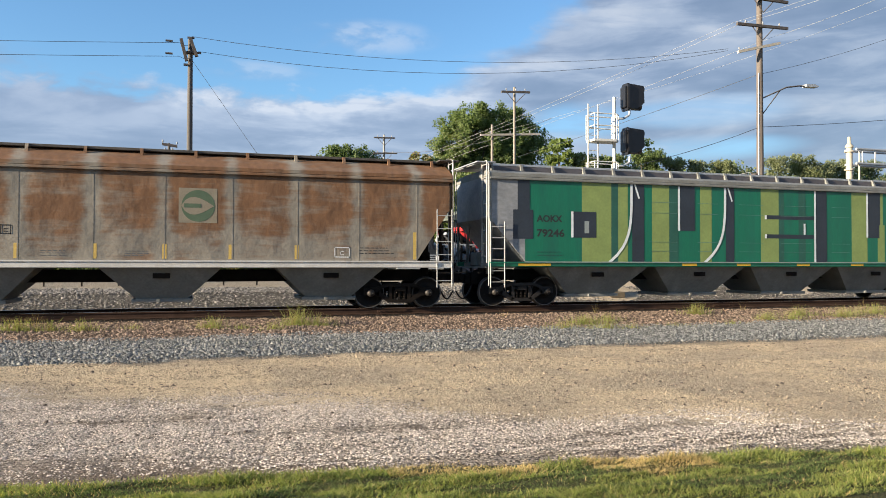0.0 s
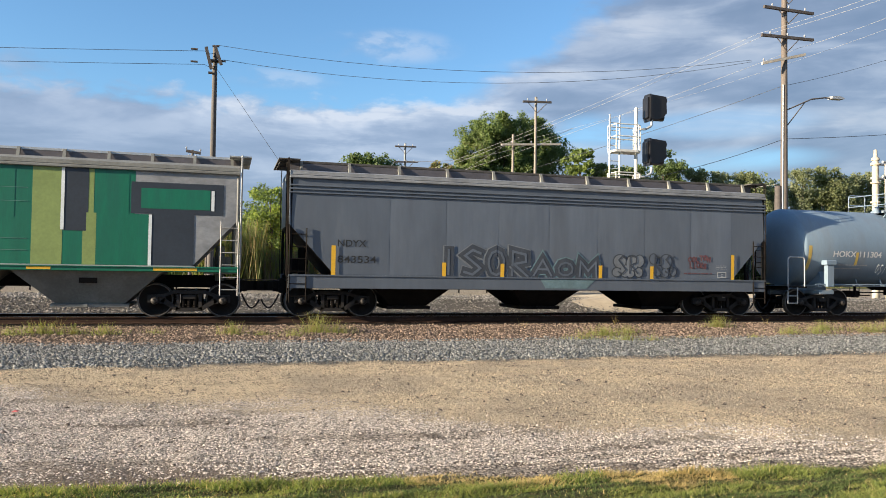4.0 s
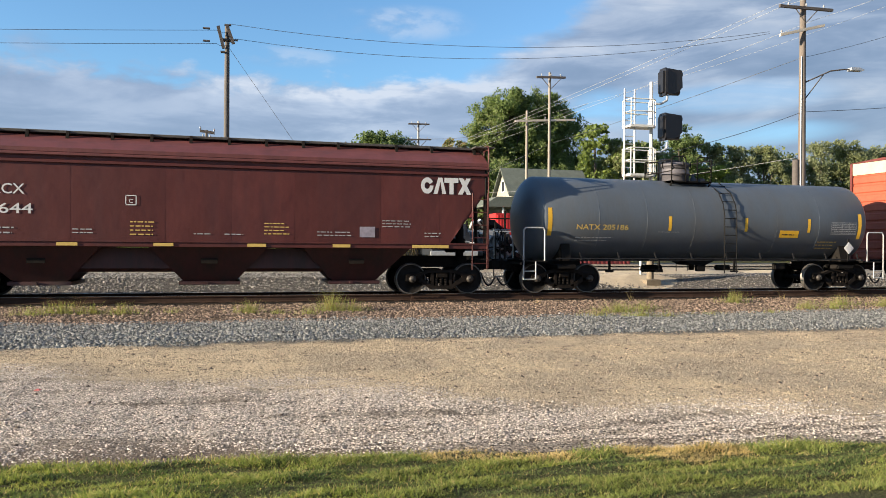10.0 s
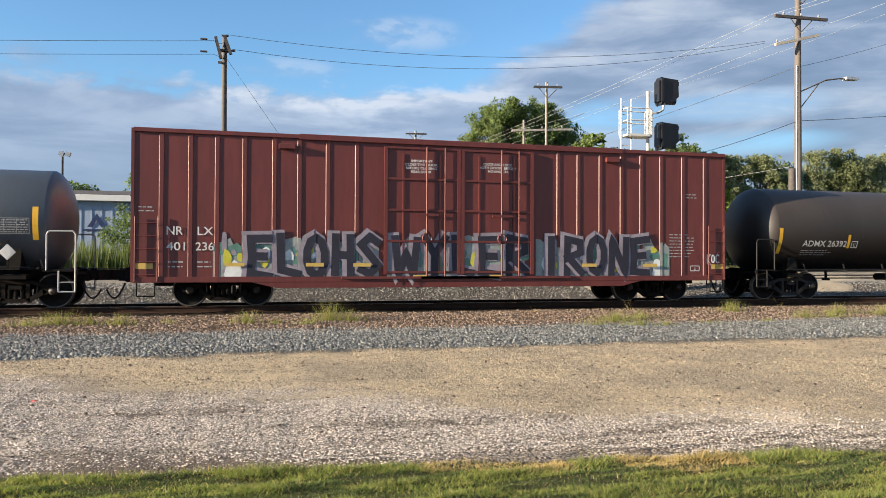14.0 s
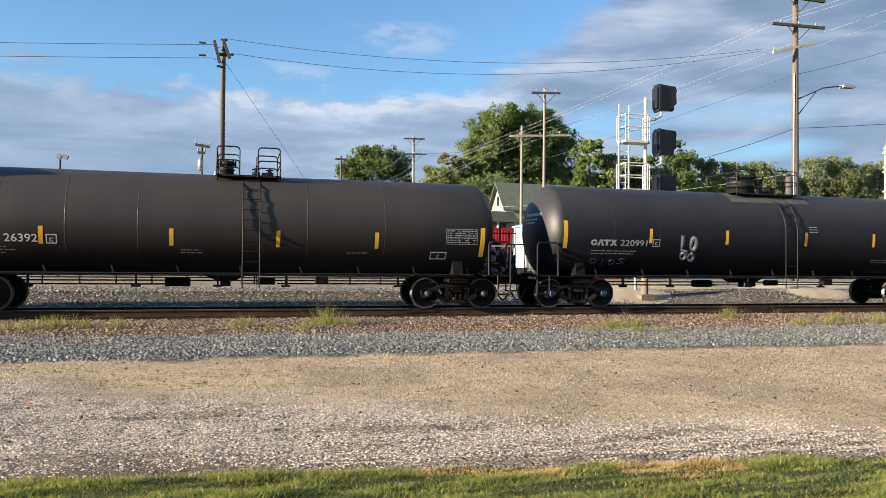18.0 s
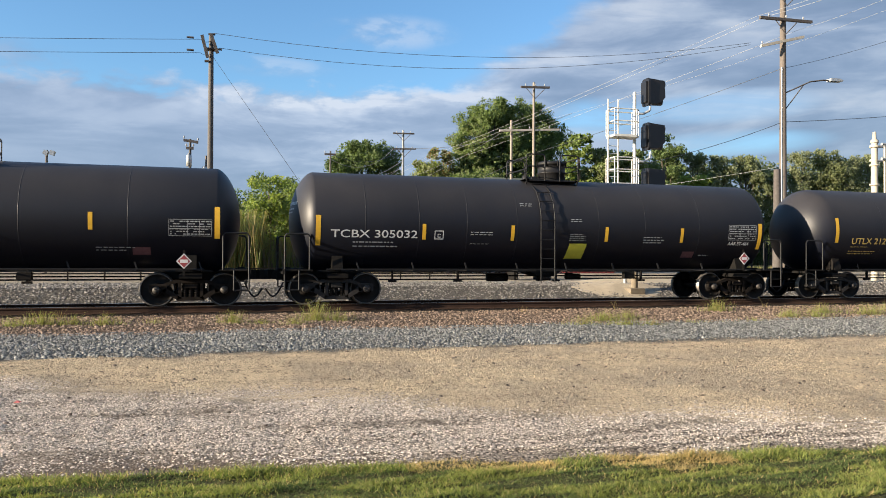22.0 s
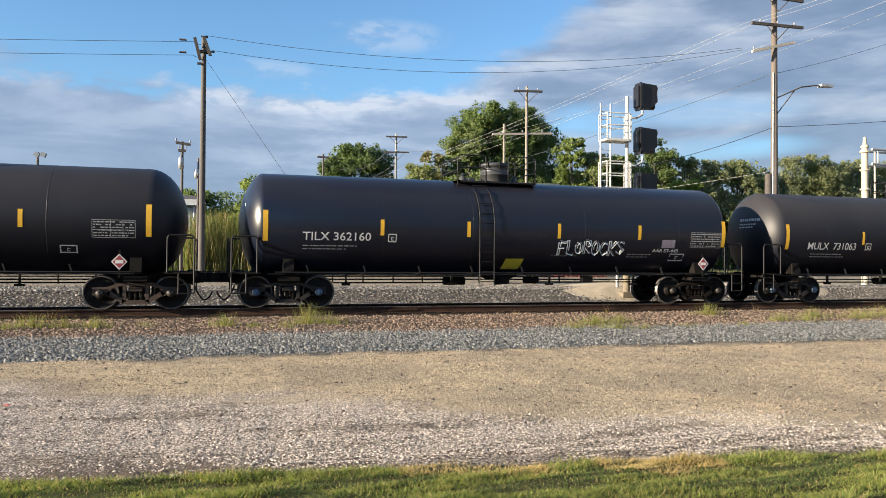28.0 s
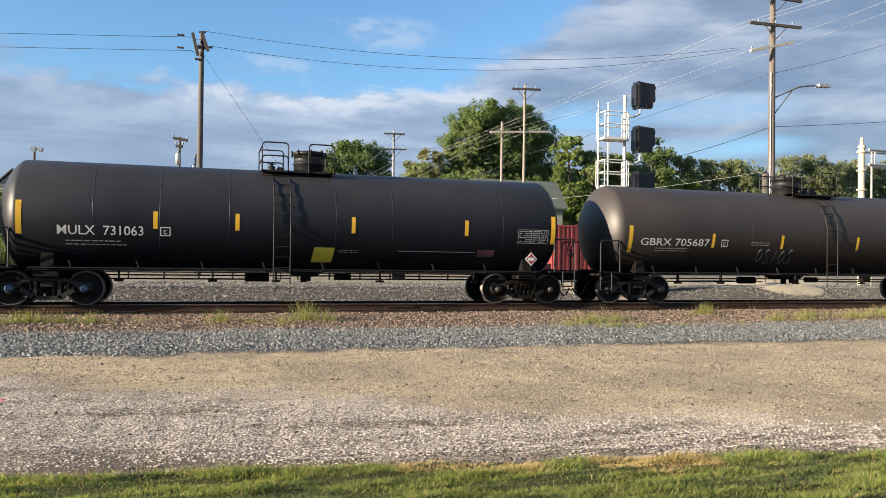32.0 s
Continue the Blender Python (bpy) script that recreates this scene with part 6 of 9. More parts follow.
panel(car13, 0.08, 0.67, 1.22, 1.65, side13, "lime_panel", 0.06)
small_print(car13, 0.85, 1.5, 1.5, 1.6, 2, side13)
panel(car13, 2.6, 5.0, 1.57, 1.59, side13, "grey_marking")
panel(car13, 5.08, 5.63, 1.45, 1.66, side13, "maroon_spray")
data_table(car13, 6.36, 7.3, 1.9, 2.28, side13)
placard(car13, 6.75, 1.4, side13)

car14, side14 = tank_car("brown dusted black tank car with slanted white lettering", 222.8, 8.74, 6.74, 7.45, 0.62, 1.50, 2.42, "tank_brown",
                         0.73, (-0.4, 1.6), 0.05, marks((-7.25, -4.12, -1.33, 1.93, 4.7, 7.4), 2.1), (-5.16, -2.59, 0.2, 2.9, 5.4), gear="truck_dark")
fitted(car14, "GBRX 705687", -6.87, -4.27, 1.91, 2.14, side14)
outline_box(car14, -3.80, -3.54, 1.9, 2.14, side14)
small_print(car14, -6.3, -4.8, 1.7, 1.86, 2, side14)
tag(car14, "oSIoS", -2.3, -0.7, 1.35, 1.85, side14, [(0.035, "grey_spray", 0.0035, 0, 0)], seed=8)
small_print(car14, -2.6, -1.8, 1.95, 2.1, 2, side14)


# ---------- covered hoppers ----------
def hopper_car(label, at, half, tc, body, sill_x, width, sill_z, sill_h, eave, roof, mat, sill_mat, bays, bay_mat, posts, ribs, rib_mat, cut_z,
               gear="truck_dark", rail_mat="hop_cream", board_mat="galv", bulge=0.0, roof_mat=None, bay_w=0.85, bay_z=0.36, bay_top=1.3, ladder_mat=None, grab="grey_marking", bracket_mat=None, slope_mat=None, hood_z=None, crown=None):
    """A closed hopper: flanks cut back at the ends over the trucks, sloping end sheets, discharge bays below, running board on the roof."""
    car = car_empty(label, "hopper car", at)
    w = width / 2

    def side(z):
        return w + bulge * math.sin(max(0.0, min(1.0, (z - sill_z) / (eave - sill_z))) * math.pi)
    rows = 7
    s = Shape()
    zs = [sill_z + (eave - sill_z) * k / rows for k in range(rows + 1)]

    def reach(z):
        if z >= cut_z:
            return body
        return sill_x + (body - sill_x) * (z - sill_z) / (cut_z - sill_z)
    if not any(abs(z - cut_z) < 0.05 for z in zs):
        zs = sorted(zs + [cut_z])
    for d in (-1, 1):
        p = []
        for z in zs:
            p += [(-reach(z), d * side(z), z), (reach(z), d * side(z), z)]
        s.add(p, [(2 * k, 2 * k + 1, 2 * k + 3, 2 * k + 2) for k in range(len(zs) - 1)])
    for e in (-1, 1):
        slope = Shape()
        p = []
        for z in zs:
            p += [(e * reach(z), -side(z), z), (e * reach(z), side(z), z)]
        for k in range(len(zs) - 1):
            (slope if zs[k + 1] <= cut_z + 0.01 else s).add(p[2 * k:2 * k + 4], [(0, 1, 3, 2)])
        # slope_mat puts the shade on the sloping ends into their colour
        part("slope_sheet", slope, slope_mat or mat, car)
    s.add([(-sill_x, -w, sill_z), (sill_x, -w, sill_z), (sill_x, w, sill_z), (-sill_x, w, sill_z)], [(0, 1, 2, 3)])
    part("body", s, mat, car)
    # roof: raised, cambered between the eaves, with a boxed eave angle
    shoulder, ridge = (eave + 0.28, roof - 0.035) if crown is None else (crown - 0.03, crown)
    # crown adds a dark band: the recess shade below the board, in its colour
    if crown is not None:
        part("board_riser", Shape().box(-body, body, -0.86, -0.80, crown - 0.02, roof - 0.06), "riser_grey", car)
    r = Shape().prism([(-w - 0.03, eave - 0.01), (-w - 0.03, eave + 0.09), (-w * 0.82, shoulder), (-0.62, ridge), (0.62, ridge), (w * 0.82, shoulder), (w + 0.03, eave + 0.09), (w + 0.03, eave - 0.01)], "x", -body, body)
    part("roof", r, roof_mat or mat, car)
    t = Shape().box(-body, body, -w - 0.085, -w - 0.002, eave - 0.11, eave - 0.03, 0.015).box(-body, body, w + 0.002, w + 0.085, eave - 0.13, eave - 0.03, 0.015)
    part("top_chord", t, roof_mat or mat, car)
    # running board and its brackets
    b = Shape().box(-body - 0.25, body + 0.25, -0.87, -0.12, roof - 0.055, roof + 0.02, 0.01)
    b.box(-body - 0.25, body + 0.25, 0.12, 0.87, roof - 0.055, roof + 0.02, 0.01)
    for d in (-1, 1):
        b.box(d * body - 0.3, d * body + 0.3, -1.3, 1.3, roof - 0.02, roof + 0.015)
    part("running_board", b, board_mat, car, "steel grating running board")
    for x in posts:
        k = Shape().prism([(-0.872, roof + 0.01), (-0.90, roof + 0.01), (-1.02, roof - 0.27), (-0.90, roof - 0.27)], "x", x - 0.04, x + 0.04)
        part("board_bracket", k, bracket_mat or roof_mat or mat, car)
    h = Shape()
    for k in range(8):
        x = -body + 1.2 + (2 * body - 2.4) * k / 7
        h.turned([(roof - 0.08, 0.30), (roof + 0.0, 0.30), (roof + 0.025, 0.26), (roof + 0.03, 0.001)], "z", (x, 0, 0), 16)
    part("hatch_covers", h, roof_mat or mat, car)
    # side sills
    for d in (-1, 1):
        y0, y1 = sorted((d * (w - 0.12), d * (w + 0.045)))
        part("side_sill", Shape().box(-body, body, y0, y1, sill_z - sill_h, sill_z + 0.02, 0.012).box(-body, body, min(d * w, d * (w + 0.075)), max(d * w, d * (w + 0.075)), sill_z - 0.01, sill_z + 0.03), sill_mat, car)
    for x in ribs:
        part("side_seam", Shape().add([(x - 0.016, -side(z) - 0.004, z) for z in zs] + [(x + 0.016, -side(z) - 0.004, z) for z in zs] + [(x - 0.016, -side(z) + 0.01, z) for z in zs] + [(x + 0.016, -side(z) + 0.01, z) for z in zs],
             [(k + i * len(zs), k + 1 + i * len(zs), k + 1 + j * len(zs), k + j * len(zs)) for i, j in ((0, 1), (0, 2), (1, 3)) for k in range(len(zs) - 1)]), rib_mat, car)
    # discharge bays
    for x, top, bottom in bays:
        q = Shape()
        q.add([(x - top, -w + 0.12, bay_top), (x + top, -w + 0.12, bay_top), (x + top, w - 0.12, bay_top), (x - top, w - 0.12, bay_top),
               (x - bottom, -bay_w, bay_z), (x + bottom, -bay_w, bay_z), (x + bottom, bay_w, bay_z), (x - bottom, bay_w, bay_z)],
              [(3, 2, 1, 0), (4, 5, 6, 7), (0, 1, 5, 4), (1, 2, 6, 5), (2, 3, 7, 6), (3, 0, 4, 7)])
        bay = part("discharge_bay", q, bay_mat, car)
        part("outlet_gate", Shape().box(x - bottom - 0.12, x + bottom + 0.12, -bay_w - 0.08, bay_w + 0.08, bay_z - 0.10, bay_z, 0.01).tube((x - 0.1, -bay_w - 0.16, bay_z - 0.05), (x - 0.1, -bay_w - 0.05, bay_z - 0.05), 0.05), bay_mat, bay)
        part("gate_label", Shape().box(x - 0.22, x + 0.22, -w * 0.86 - 0.012, -w * 0.86, 0.92, 1.06), "steel_brown", bay)
    if hood_z is not None:
        for a, b in zip(bays, bays[1:]):
            part("bay_hood", Shape().prism([(-w + 0.5, bay_top - 0.02), (-w + 0.5, hood_z + 0.1), (-w + 0.65, hood_z), (w - 0.65, hood_z), (w - 0.5, hood_z + 0.1), (w - 0.5, bay_top - 0.02)], "x", a[0] + 0.9, b[0] - 0.9), bay_mat, car)
    c = Shape().box(-half + 1.0, half - 1.0, -0.22, 0.22, 0.80, 1.15)
    part("centre_sill", c, "steel_dark", car)
    # ends: slope-sheet struts, platforms, corner posts, ladders
    for e in (-1, 1):
        st = Shape()
        for y in (-0.75, 0.75):
            st.tube((e * (body - 0.1), y, sill_z), (e * (body - 0.15), y, cut_z + 0.1), 0.05, n=6)
            st.box(min(e * sill_x, e * body), max(e * sill_x, e * body), y - 0.05, y + 0.05, sill_z - 0.12, sill_z)
        st.box(min(e * (body - 0.9), e * body), max(e * (body - 0.9), e * body), -w + 0.1, w - 0.1, sill_z - 0.16, sill_z - 0.12)
        st.tube((e * (body - 0.05), -w + 0.02, sill_z - 0.1), (e * (body - 0.05), -w + 0.02, eave), 0.045, n=6)
        st.tube((e * (body - 0.05), w - 0.02, sill_z - 0.1), (e * (body - 0.05), w - 0.02, eave), 0.045, n=6)
        st.tube((e * (body - 0.5), -0.3, 1.0), (e * (body - 0.5), -0.3, 2.0), 0.13, n=10)
        st.box(e * (body - 0.45) - 0.25, e * (body - 0.45) + 0.25, 0.1, 0.7, 1.25, 1.7, 0.03)
        part("end_frame", st, rail_mat, car)
        x0, x1 = sorted((e * (body - 0.02), e * (body - 0.48)))
        ladder(car, x0, x1, sill_z - 0.75, cut_z - 0.1, w + 0.06, ladder_mat or rail_mat, 6, "side_ladder")
        el = Shape()
        for y in (-w + 0.08, -w + 0.5):
            el.tube((e * (body + 0.05), y, sill_z), (e * (body + 0.05), y, roof), 0.02, n=5)
        for k in range(8):
            z = sill_z + 0.2 + (roof - sill_z - 0.3) * k / 7
            el.tube((e * (body + 0.05), -w + 0.08, z), (e * (body + 0.05), -w + 0.5, z), 0.014, n=5)
        part("end_ladder", el, ladder_mat or rail_mat, car)
        gr = Shape().pipe([(e * (body + 0.03), -w - 0.03, sill_z - 0.7), (e * (body + 0.03), -w - 0.03, roof - 0.12), (e * (body + 0.03), -w + 0.14, roof + 0.02), (e * (body + 0.03), w - 0.14, roof + 0.02), (e * (body + 0.03), w + 0.03, roof - 0.12), (e * (body + 0.03), w + 0.03, sill_z)], 0.014, 6)
        part("corner_rail", gr, grab, car)
    couplers(car, half, body)
    running_gear(car, -tc, gear)
    running_gear(car, tc, gear)
    return car, side


def sagging_sheets(car, xs, z0, z1, side, mat, seed, depth=0.010, reach=None):
    """Side sheets that bulge and crease a little between their welded seams."""
    r = random.Random(seed)
    for a, b in zip(xs, xs[1:]):
        nx, nz = 14, 8
        lean, kink, at = r.uniform(-0.5, 0.5), r.uniform(0.2, 0.6), r.uniform(0.25, 0.75)
        p = []
        for j in range(nz + 1):
            v = j / nz
            z = z0 + (z1 - z0) * v
            for i in range(nx + 1):
                u = i / nx
                swell = math.sin(math.pi * u) ** 0.8 * (0.45 + 0.3 * lean * (v - 0.5)) + 0.35 * kink * math.exp(-((u - at - 0.15 * lean * (v - 0.5)) / 0.09) ** 2) * math.sin(math.pi * min(1.0, v * 1.2))
                x = a + 0.008 + (b - a - 0.016) * u
                if reach:
                    x = max(-reach(z), min(reach(z), x))
                p.append((x, -side(z) - 0.0015 - depth * min(1.0, swell * math.sin(math.pi * min(1.0, v + 0.02)) ** 0.4), z))
        k = nx + 1
        part("side_sheet", Shape().add(p, [(j * k + i, j * k + i + 1, (j + 1) * k + i + 1, (j + 1) * k + i) for j in range(nz) for i in range(nx)], smooth=True), mat, car)
    return lambda z: side(z) + depth + 0.002


def bubbles(car, spots, side, rim_mat, fill_mat):
    """A sprayed tag of swollen round letters: (x, z, width, height) of each lobe, dark rim under a pale fill."""
    for grow, mat, off in ((0.035, rim_mat, 0.004), (0.0, fill_mat, 0.010)):
        for k, (x, z, w, h) in enumerate(spots):
            p = [(x + (w / 2 + grow) * math.cos(q * math.pi / 10), z + (h / 2 + grow) * math.sin(q * math.pi / 10)) for q in range(20)]
            part("graffiti", Shape().add([(a, -(side(max(c, 1.2)) + off + 0.0004 * k), c) for a, c in p], [tuple(range(20))]), mat, car)


# rust-streaked cream hopper with a faded emblem
car1, side1 = hopper_car("rust-streaked cream covered hopper with a faded round green emblem", -1.1, 8.66, 6.68, 8.15, 7.05, 3.08, 1.38, 0.17, 3.86, 4.45, "hop_tan", "sill_white",
                         [(-4.57, 1.6, 0.66), (0, 1.6, 0.66), (4.57, 1.6, 0.66)], "bay_grey", [-7.6, -6.2, -4.75, -3.35, -1.95, -0.55, 0.85, 2.25, 3.6, 5.0, 6.35, 7.7],
                         [-6.95, -5.2, -3.41, -1.67, 0.08, 1.82, 3.58, 5.33, 7.06], "hop_tan", 3.05, gear="steel_brown", board_mat="board_steel", rail_mat="steel_brown", ladder_mat="grey_marking", bay_top=1.25, grab="hop_cream")
panel(car1, 0.43, 1.42, 2.42, 3.36, side1, "logo_cream", off=0.003, name="emblem_field", label="faded cream emblem field")
disc = Shape().add([(0.93 + 0.43 * math.cos(k * math.pi / 16), -1.546, 2.88 + 0.43 * math.sin(k * math.pi / 16)) for k in range(32)], [tuple(range(32))])
part("emblem", disc, "logo_green", car1, "round dark green emblem")
leaf = Shape().add([(0.50, -1.5485, 2.88)] + [(0.50 + 0.84 * u, -1.5485, 2.88 + 0.24 * math.sin(math.pi * u ** 0.7)) for u in (0.1, 0.25, 0.4, 0.55, 0.7, 0.85, 1.0)] + [(0.50 + 0.84 * u, -1.5485, 2.88 - 0.24 * math.sin(math.pi * u ** 0.7)) for u in (0.85, 0.7, 0.55, 0.4, 0.25, 0.1)], [tuple(range(14))])
part("emblem", leaf, "logo_cream", car1)
part("emblem", Shape().box(0.56, 1.0, -1.5525, -1.5510, 2.83, 2.94), "logo_green", car1)
for x in (-3.44, -1.63, 0.08, 1.78, 3.56):
    strip("reflector_strip", car1, x, 1.45, 1.84, 0.11, side1, "yellow_text")
strip("reflector_strip", car1, 7.0, 1.45, 2.25, 0.11, side1, "yellow_text")
outline_box(car1, 4.62, 5.07, 1.5, 1.8, side1, "white_paint", 0.03)
small_print(car1, 5.35, 6.4, 1.58, 1.82, 3, side1, "black_marking")
small_print(car1, -0.9, -0.3, 1.5, 1.68, 3, side1, "grey_spray")
small_print(car1, -2.9, -2.2, 1.5, 1.68, 3, side1, "grey_spray")
outline_box(car1, -3.8, -3.55, 2.06, 2.3, side1, "black_marking")

# green hopper covered in stripes
car2, side2 = hopper_car("long green covered hopper sprayed with olive stripes and dark block shapes", 17.77, 10.2, 8.25, 9.53, 8.28, 3.10, 1.36, 0.12, 4.02, 4.47, "hop_pale", "hop_green",
                         [(-5.72, 1.9, 0.85), (-1.87, 1.85, 0.85), (1.93, 1.85, 0.85), (5.73, 1.9, 0.85)], "bay_grey",
                         [-9.2, -8.2, -7.1, -6.0, -4.9, -3.8, -2.7, -1.6, -0.5, 0.6, 1.7, 2.8, 3.9, 5.0, 6.1, 7.2, 8.3, 9.3],
                         [], "hop_green", 2.72, gear="truck_dark", board_mat="galv", rail_mat="bay_grey", roof_mat="bay_grey", bay_top=1.3, ladder_mat="handrail_white", crown=4.24)


def paint(car, x0, x1, z0, z1, mat, side, off, top_shift=0.0, name="graffiti"):
    s = Shape().add([(x0, -side(z0) - off, z0), (x1, -side(z0) - off, z0), (x1 + top_shift, -side(z1) - off, z1), (x0 + top_shift, -side(z1) - off, z1)], [(0, 1, 2, 3)])
    return part(name, s, mat, car)


Z0, Z1 = 1.40, 3.97
paint(car2, -8.35, 6.85, Z0, Z1, "hop_green", side2, 0.002, name="painted_field")
for x0, x1, mat in ((-6.4, -5.35, "stripe_olive"), (-5.35, -5.1, "stripe_deep"), (-5.1, -4.75, "stripe_olive"), (-3.85, -3.2, "stripe_olive"), (-3.2, -2.85, "stripe_deep"),
                    (-2.0, -1.55, "stripe_olive"), (0.45, 1.2, "stripe_olive"), (1.2, 1.42, "stripe_deep"), (4.4, 5.12, "stripe_olive"), (2.05, 2.35, "stripe_deep"), (5.6, 5.85, "stripe_olive")):
    paint(car2, x0, x1, Z0, Z1, mat, side2, 0.0045)
for x0, x1, z0, z1, mat in ((-8.6, -8.2, 2.1, Z1, "stripe_dark"), (-8.75, -8.08, 2.1, 3.0, "stripe_dark"), (-6.73, -5.9, 2.16, 2.98, "stripe_dark"), (-6.31, -6.15, 2.3, 2.68, "pale_spray"),
                            (-2.80, -2.22, 2.43, Z1 - 0.05, "stripe_dark"), (0.66, 2.75, 2.88, 3.02, "stripe_dark"), (0.66, 2.75, 2.22, 2.36, "stripe_dark"),
                            (2.8, 3.28, Z0, Z1, "stripe_dark"), (5.14, 5.72, 2.28, Z1, "stripe_dark"), (6.75, 9.1, 2.78, 3.62, "stripe_dark"), (7.28, 8.35, Z0 + 0.02, 2.9, "stripe_dark"),
                            (5.68, 5.92, Z0, 2.76, "stripe_olive"), (7.0, 8.75, 2.92, 3.46, "hop_green"), (5.92, 7.2, Z0 + 0.01, 2.76, "hop_green")):
    layer = 0.007 if mat != "hop_green" and mat != "pale_spray" else 0.011
    paint(car2, x0, x1, z0, z1, mat, side2, layer + 0.001 * (int(x0 * 10) % 3))
for x0, w in ((-4.62, 0.55), (-1.02, 0.45)):
    s = Shape()
    pts = [(x0 - 0.78 * (1 - u) ** 4.5, Z0 + (Z1 - Z0) * u) for u in [k / 12 for k in range(13)]]
    s.add([(x0 + 0.03, -side2(Z0) - 0.0075, Z0), (x0 + w - 0.08, -side2(Z0) - 0.0075, Z0), (x0 + w - 0.08, -side2(Z1) - 0.0075, Z1), (x0 + 0.03, -side2(Z1) - 0.0075, Z1)], [(0, 1, 2, 3)])
    part("graffiti", s, "stripe_dark", car2)
    s = Shape()
    ribbon(s, pts, 0.09, side2, 0.0115)
    ribbon(s, [(x0 + 0.1, Z1), (x0 + 0.28, Z1 - 0.5)], 0.06, side2, 0.0115)
    part("graffiti", s, "white_spray", car2)
    s = Shape()
    for k in range(3):
        ribbon(s, [(x0 - 0.04, 2.85 - k * 0.16), (x0 - 0.04, 2.82 - k * 0.16)], 0.05, side2, 0.0115)
    part("graffiti", s, "white_spray", car2)
for x, z0, z1 in ((-2.83, 2.43, Z1), (2.76, Z0, Z1), (5.11, 2.3, Z1), (7.24, Z0, 2.75), (8.82, 2.9, 3.45), (-6.74, 2.16, 2.98), (0.65, 2.88, 3.02), (0.65, 2.22, 2.36), (2.30, 2.36, 2.75)):
    paint(car2, x - 0.04, x + 0.04, z0, z1, "white_spray", side2, 0.014)
for x in (3.7, 6.4):
    paint(car2, x, x + 0.3, 2.6, Z1, "hop_green", side2, 0.006)
fitted(car2, "AOKX", -7.95, -7.1, 2.64, 2.84, side2, "black_marking", bold=0.008, off=0.0045)
fitted(car2, "79246", -7.95, -7.02, 2.18, 2.40, side2, "black_marking", bold=0.008, off=0.0045)
small_print(car2, -7.95, -6.9, 1.55, 1.75, 2, lambda z: side2(z) + 0.004, "stripe_deep")
for x in (-8.05, -2.45, -0.3, 2.2, 4.6, 7.9):
    paint(car2, x - (0.55 if abs(x) > 7 else 0.28), x + (0.55 if abs(x) > 7 else 0.28), 1.27, 1.36, "yellow_tape", lambda z: side2(z) + 0.045, 0.006, name="reflector_strip")
paint(car2, -8.4, 8.4, 1.372, 1.402, "pale_spray", lambda z: side2(z) + 0.075, 0.004, name="pale_line")
# sheet-metal corrugation lines on the flank, their highlights painted in with mint green
for z in (3.35, 3.0, 2.05, 1.75):
    for xa, xb in ((-3.95, -2.9), (-2.1, -1.3), (-0.45, 0.55), (1.3, 2.6), (3.5, 4.3)):
        part("side_rib", Shape().box(xa, xb, -side2(z) - 0.012, -side2(z) - 0.009, z - 0.006, z + 0.006), "mint_spray", car2)

# grey hopper
car3, side3 = hopper_car("grimy grey covered hopper with faded sprayed tags low on its flank", 36.5, 8.57, 6.54, 7.86, 6.55, 3.14, 1.19, 0.36, 4.03, 4.49, "hop_grey", "hop_grey",
                         [(-4.25, 1.15, 0.55), (0, 1.15, 0.55), (4.25, 1.15, 0.55)], "steel_dark", [-7.5, -6.1, -4.6, -3.1, -1.6, 0.0, 1.6, 3.1, 4.6, 6.1, 7.5],
                         [], "hop_grey", 2.62, gear="truck_dark", board_mat="board_steel", rail_mat="steel_dark", ladder_mat="steel_brown", grab="steel_brown", bulge=0.02, bay_top=0.86, bay_z=0.32, roof_mat="hop_pale", bracket_mat="bay_grey", slope_mat="steel_dark", crown=4.21)
side3 = sagging_sheets(car3, (-6.55, -5.0, -3.3, -1.65, 0.0, 1.65, 3.3, 5.0, 6.55), 1.24, 3.49, side3, "hop_grey", 31, 0.014)
for z in (3.62, 3.72, 3.52):
    part("side_band", Shape().box(-7.86, 7.86, -side3(z) - 0.03, -side3(z) + 0.01, z - 0.022, z + 0.022, 0.008), "hop_grey", car3)
fitted(car3, "NDYX", -6.50, -5.69, 2.03, 2.22, side3, "black_marking")
fitted(car3, "843534", -6.50, -5.39, 1.57, 1.77, side3, "black_marking")
for x, z0, z1 in ((-6.62, 1.22, 2.05), (-3.36, 1.22, 1.62), (-1.53, 1.22, 1.62), (1.74, 1.22, 1.62), (3.56, 1.22, 1.62), (6.58, 1.22, 2.05)):
    strip("reflector_strip", car3, x, z0, z1, 0.12, side3, "yellow_tape", off=0.020)
tag(car3, "ISOR", -3.6, -0.6, 1.27, 2.0, side3, [(0.36, "faint_spray", 0.003, 0, 0), (0.29, "slate_spray", 0.009, 0.01, 0.01), (0.07, "hop_grey", 0.015, 0, 0)], seed=11)
tag(car3, "AoM", -0.6, 1.7, 1.27, 1.75, side3, [(0.36, "teal_spray", 0.0035, 0, 0), (0.28, "slate_spray", 0.009, 0, 0), (0.06, "hop_grey", 0.015, 0, 0)], seed=12)
bubbles(car3, [(2.32, 1.42, 0.3, 0.26), (2.42, 1.76, 0.42, 0.4), (2.62, 1.46, 0.34, 0.36), (2.86, 1.72, 0.42, 0.46), (2.8, 1.38, 0.26, 0.24), (3.12, 1.78, 0.3, 0.36), (3.1, 1.42, 0.26, 0.28)], side3, "slate_spray", "faint_spray")
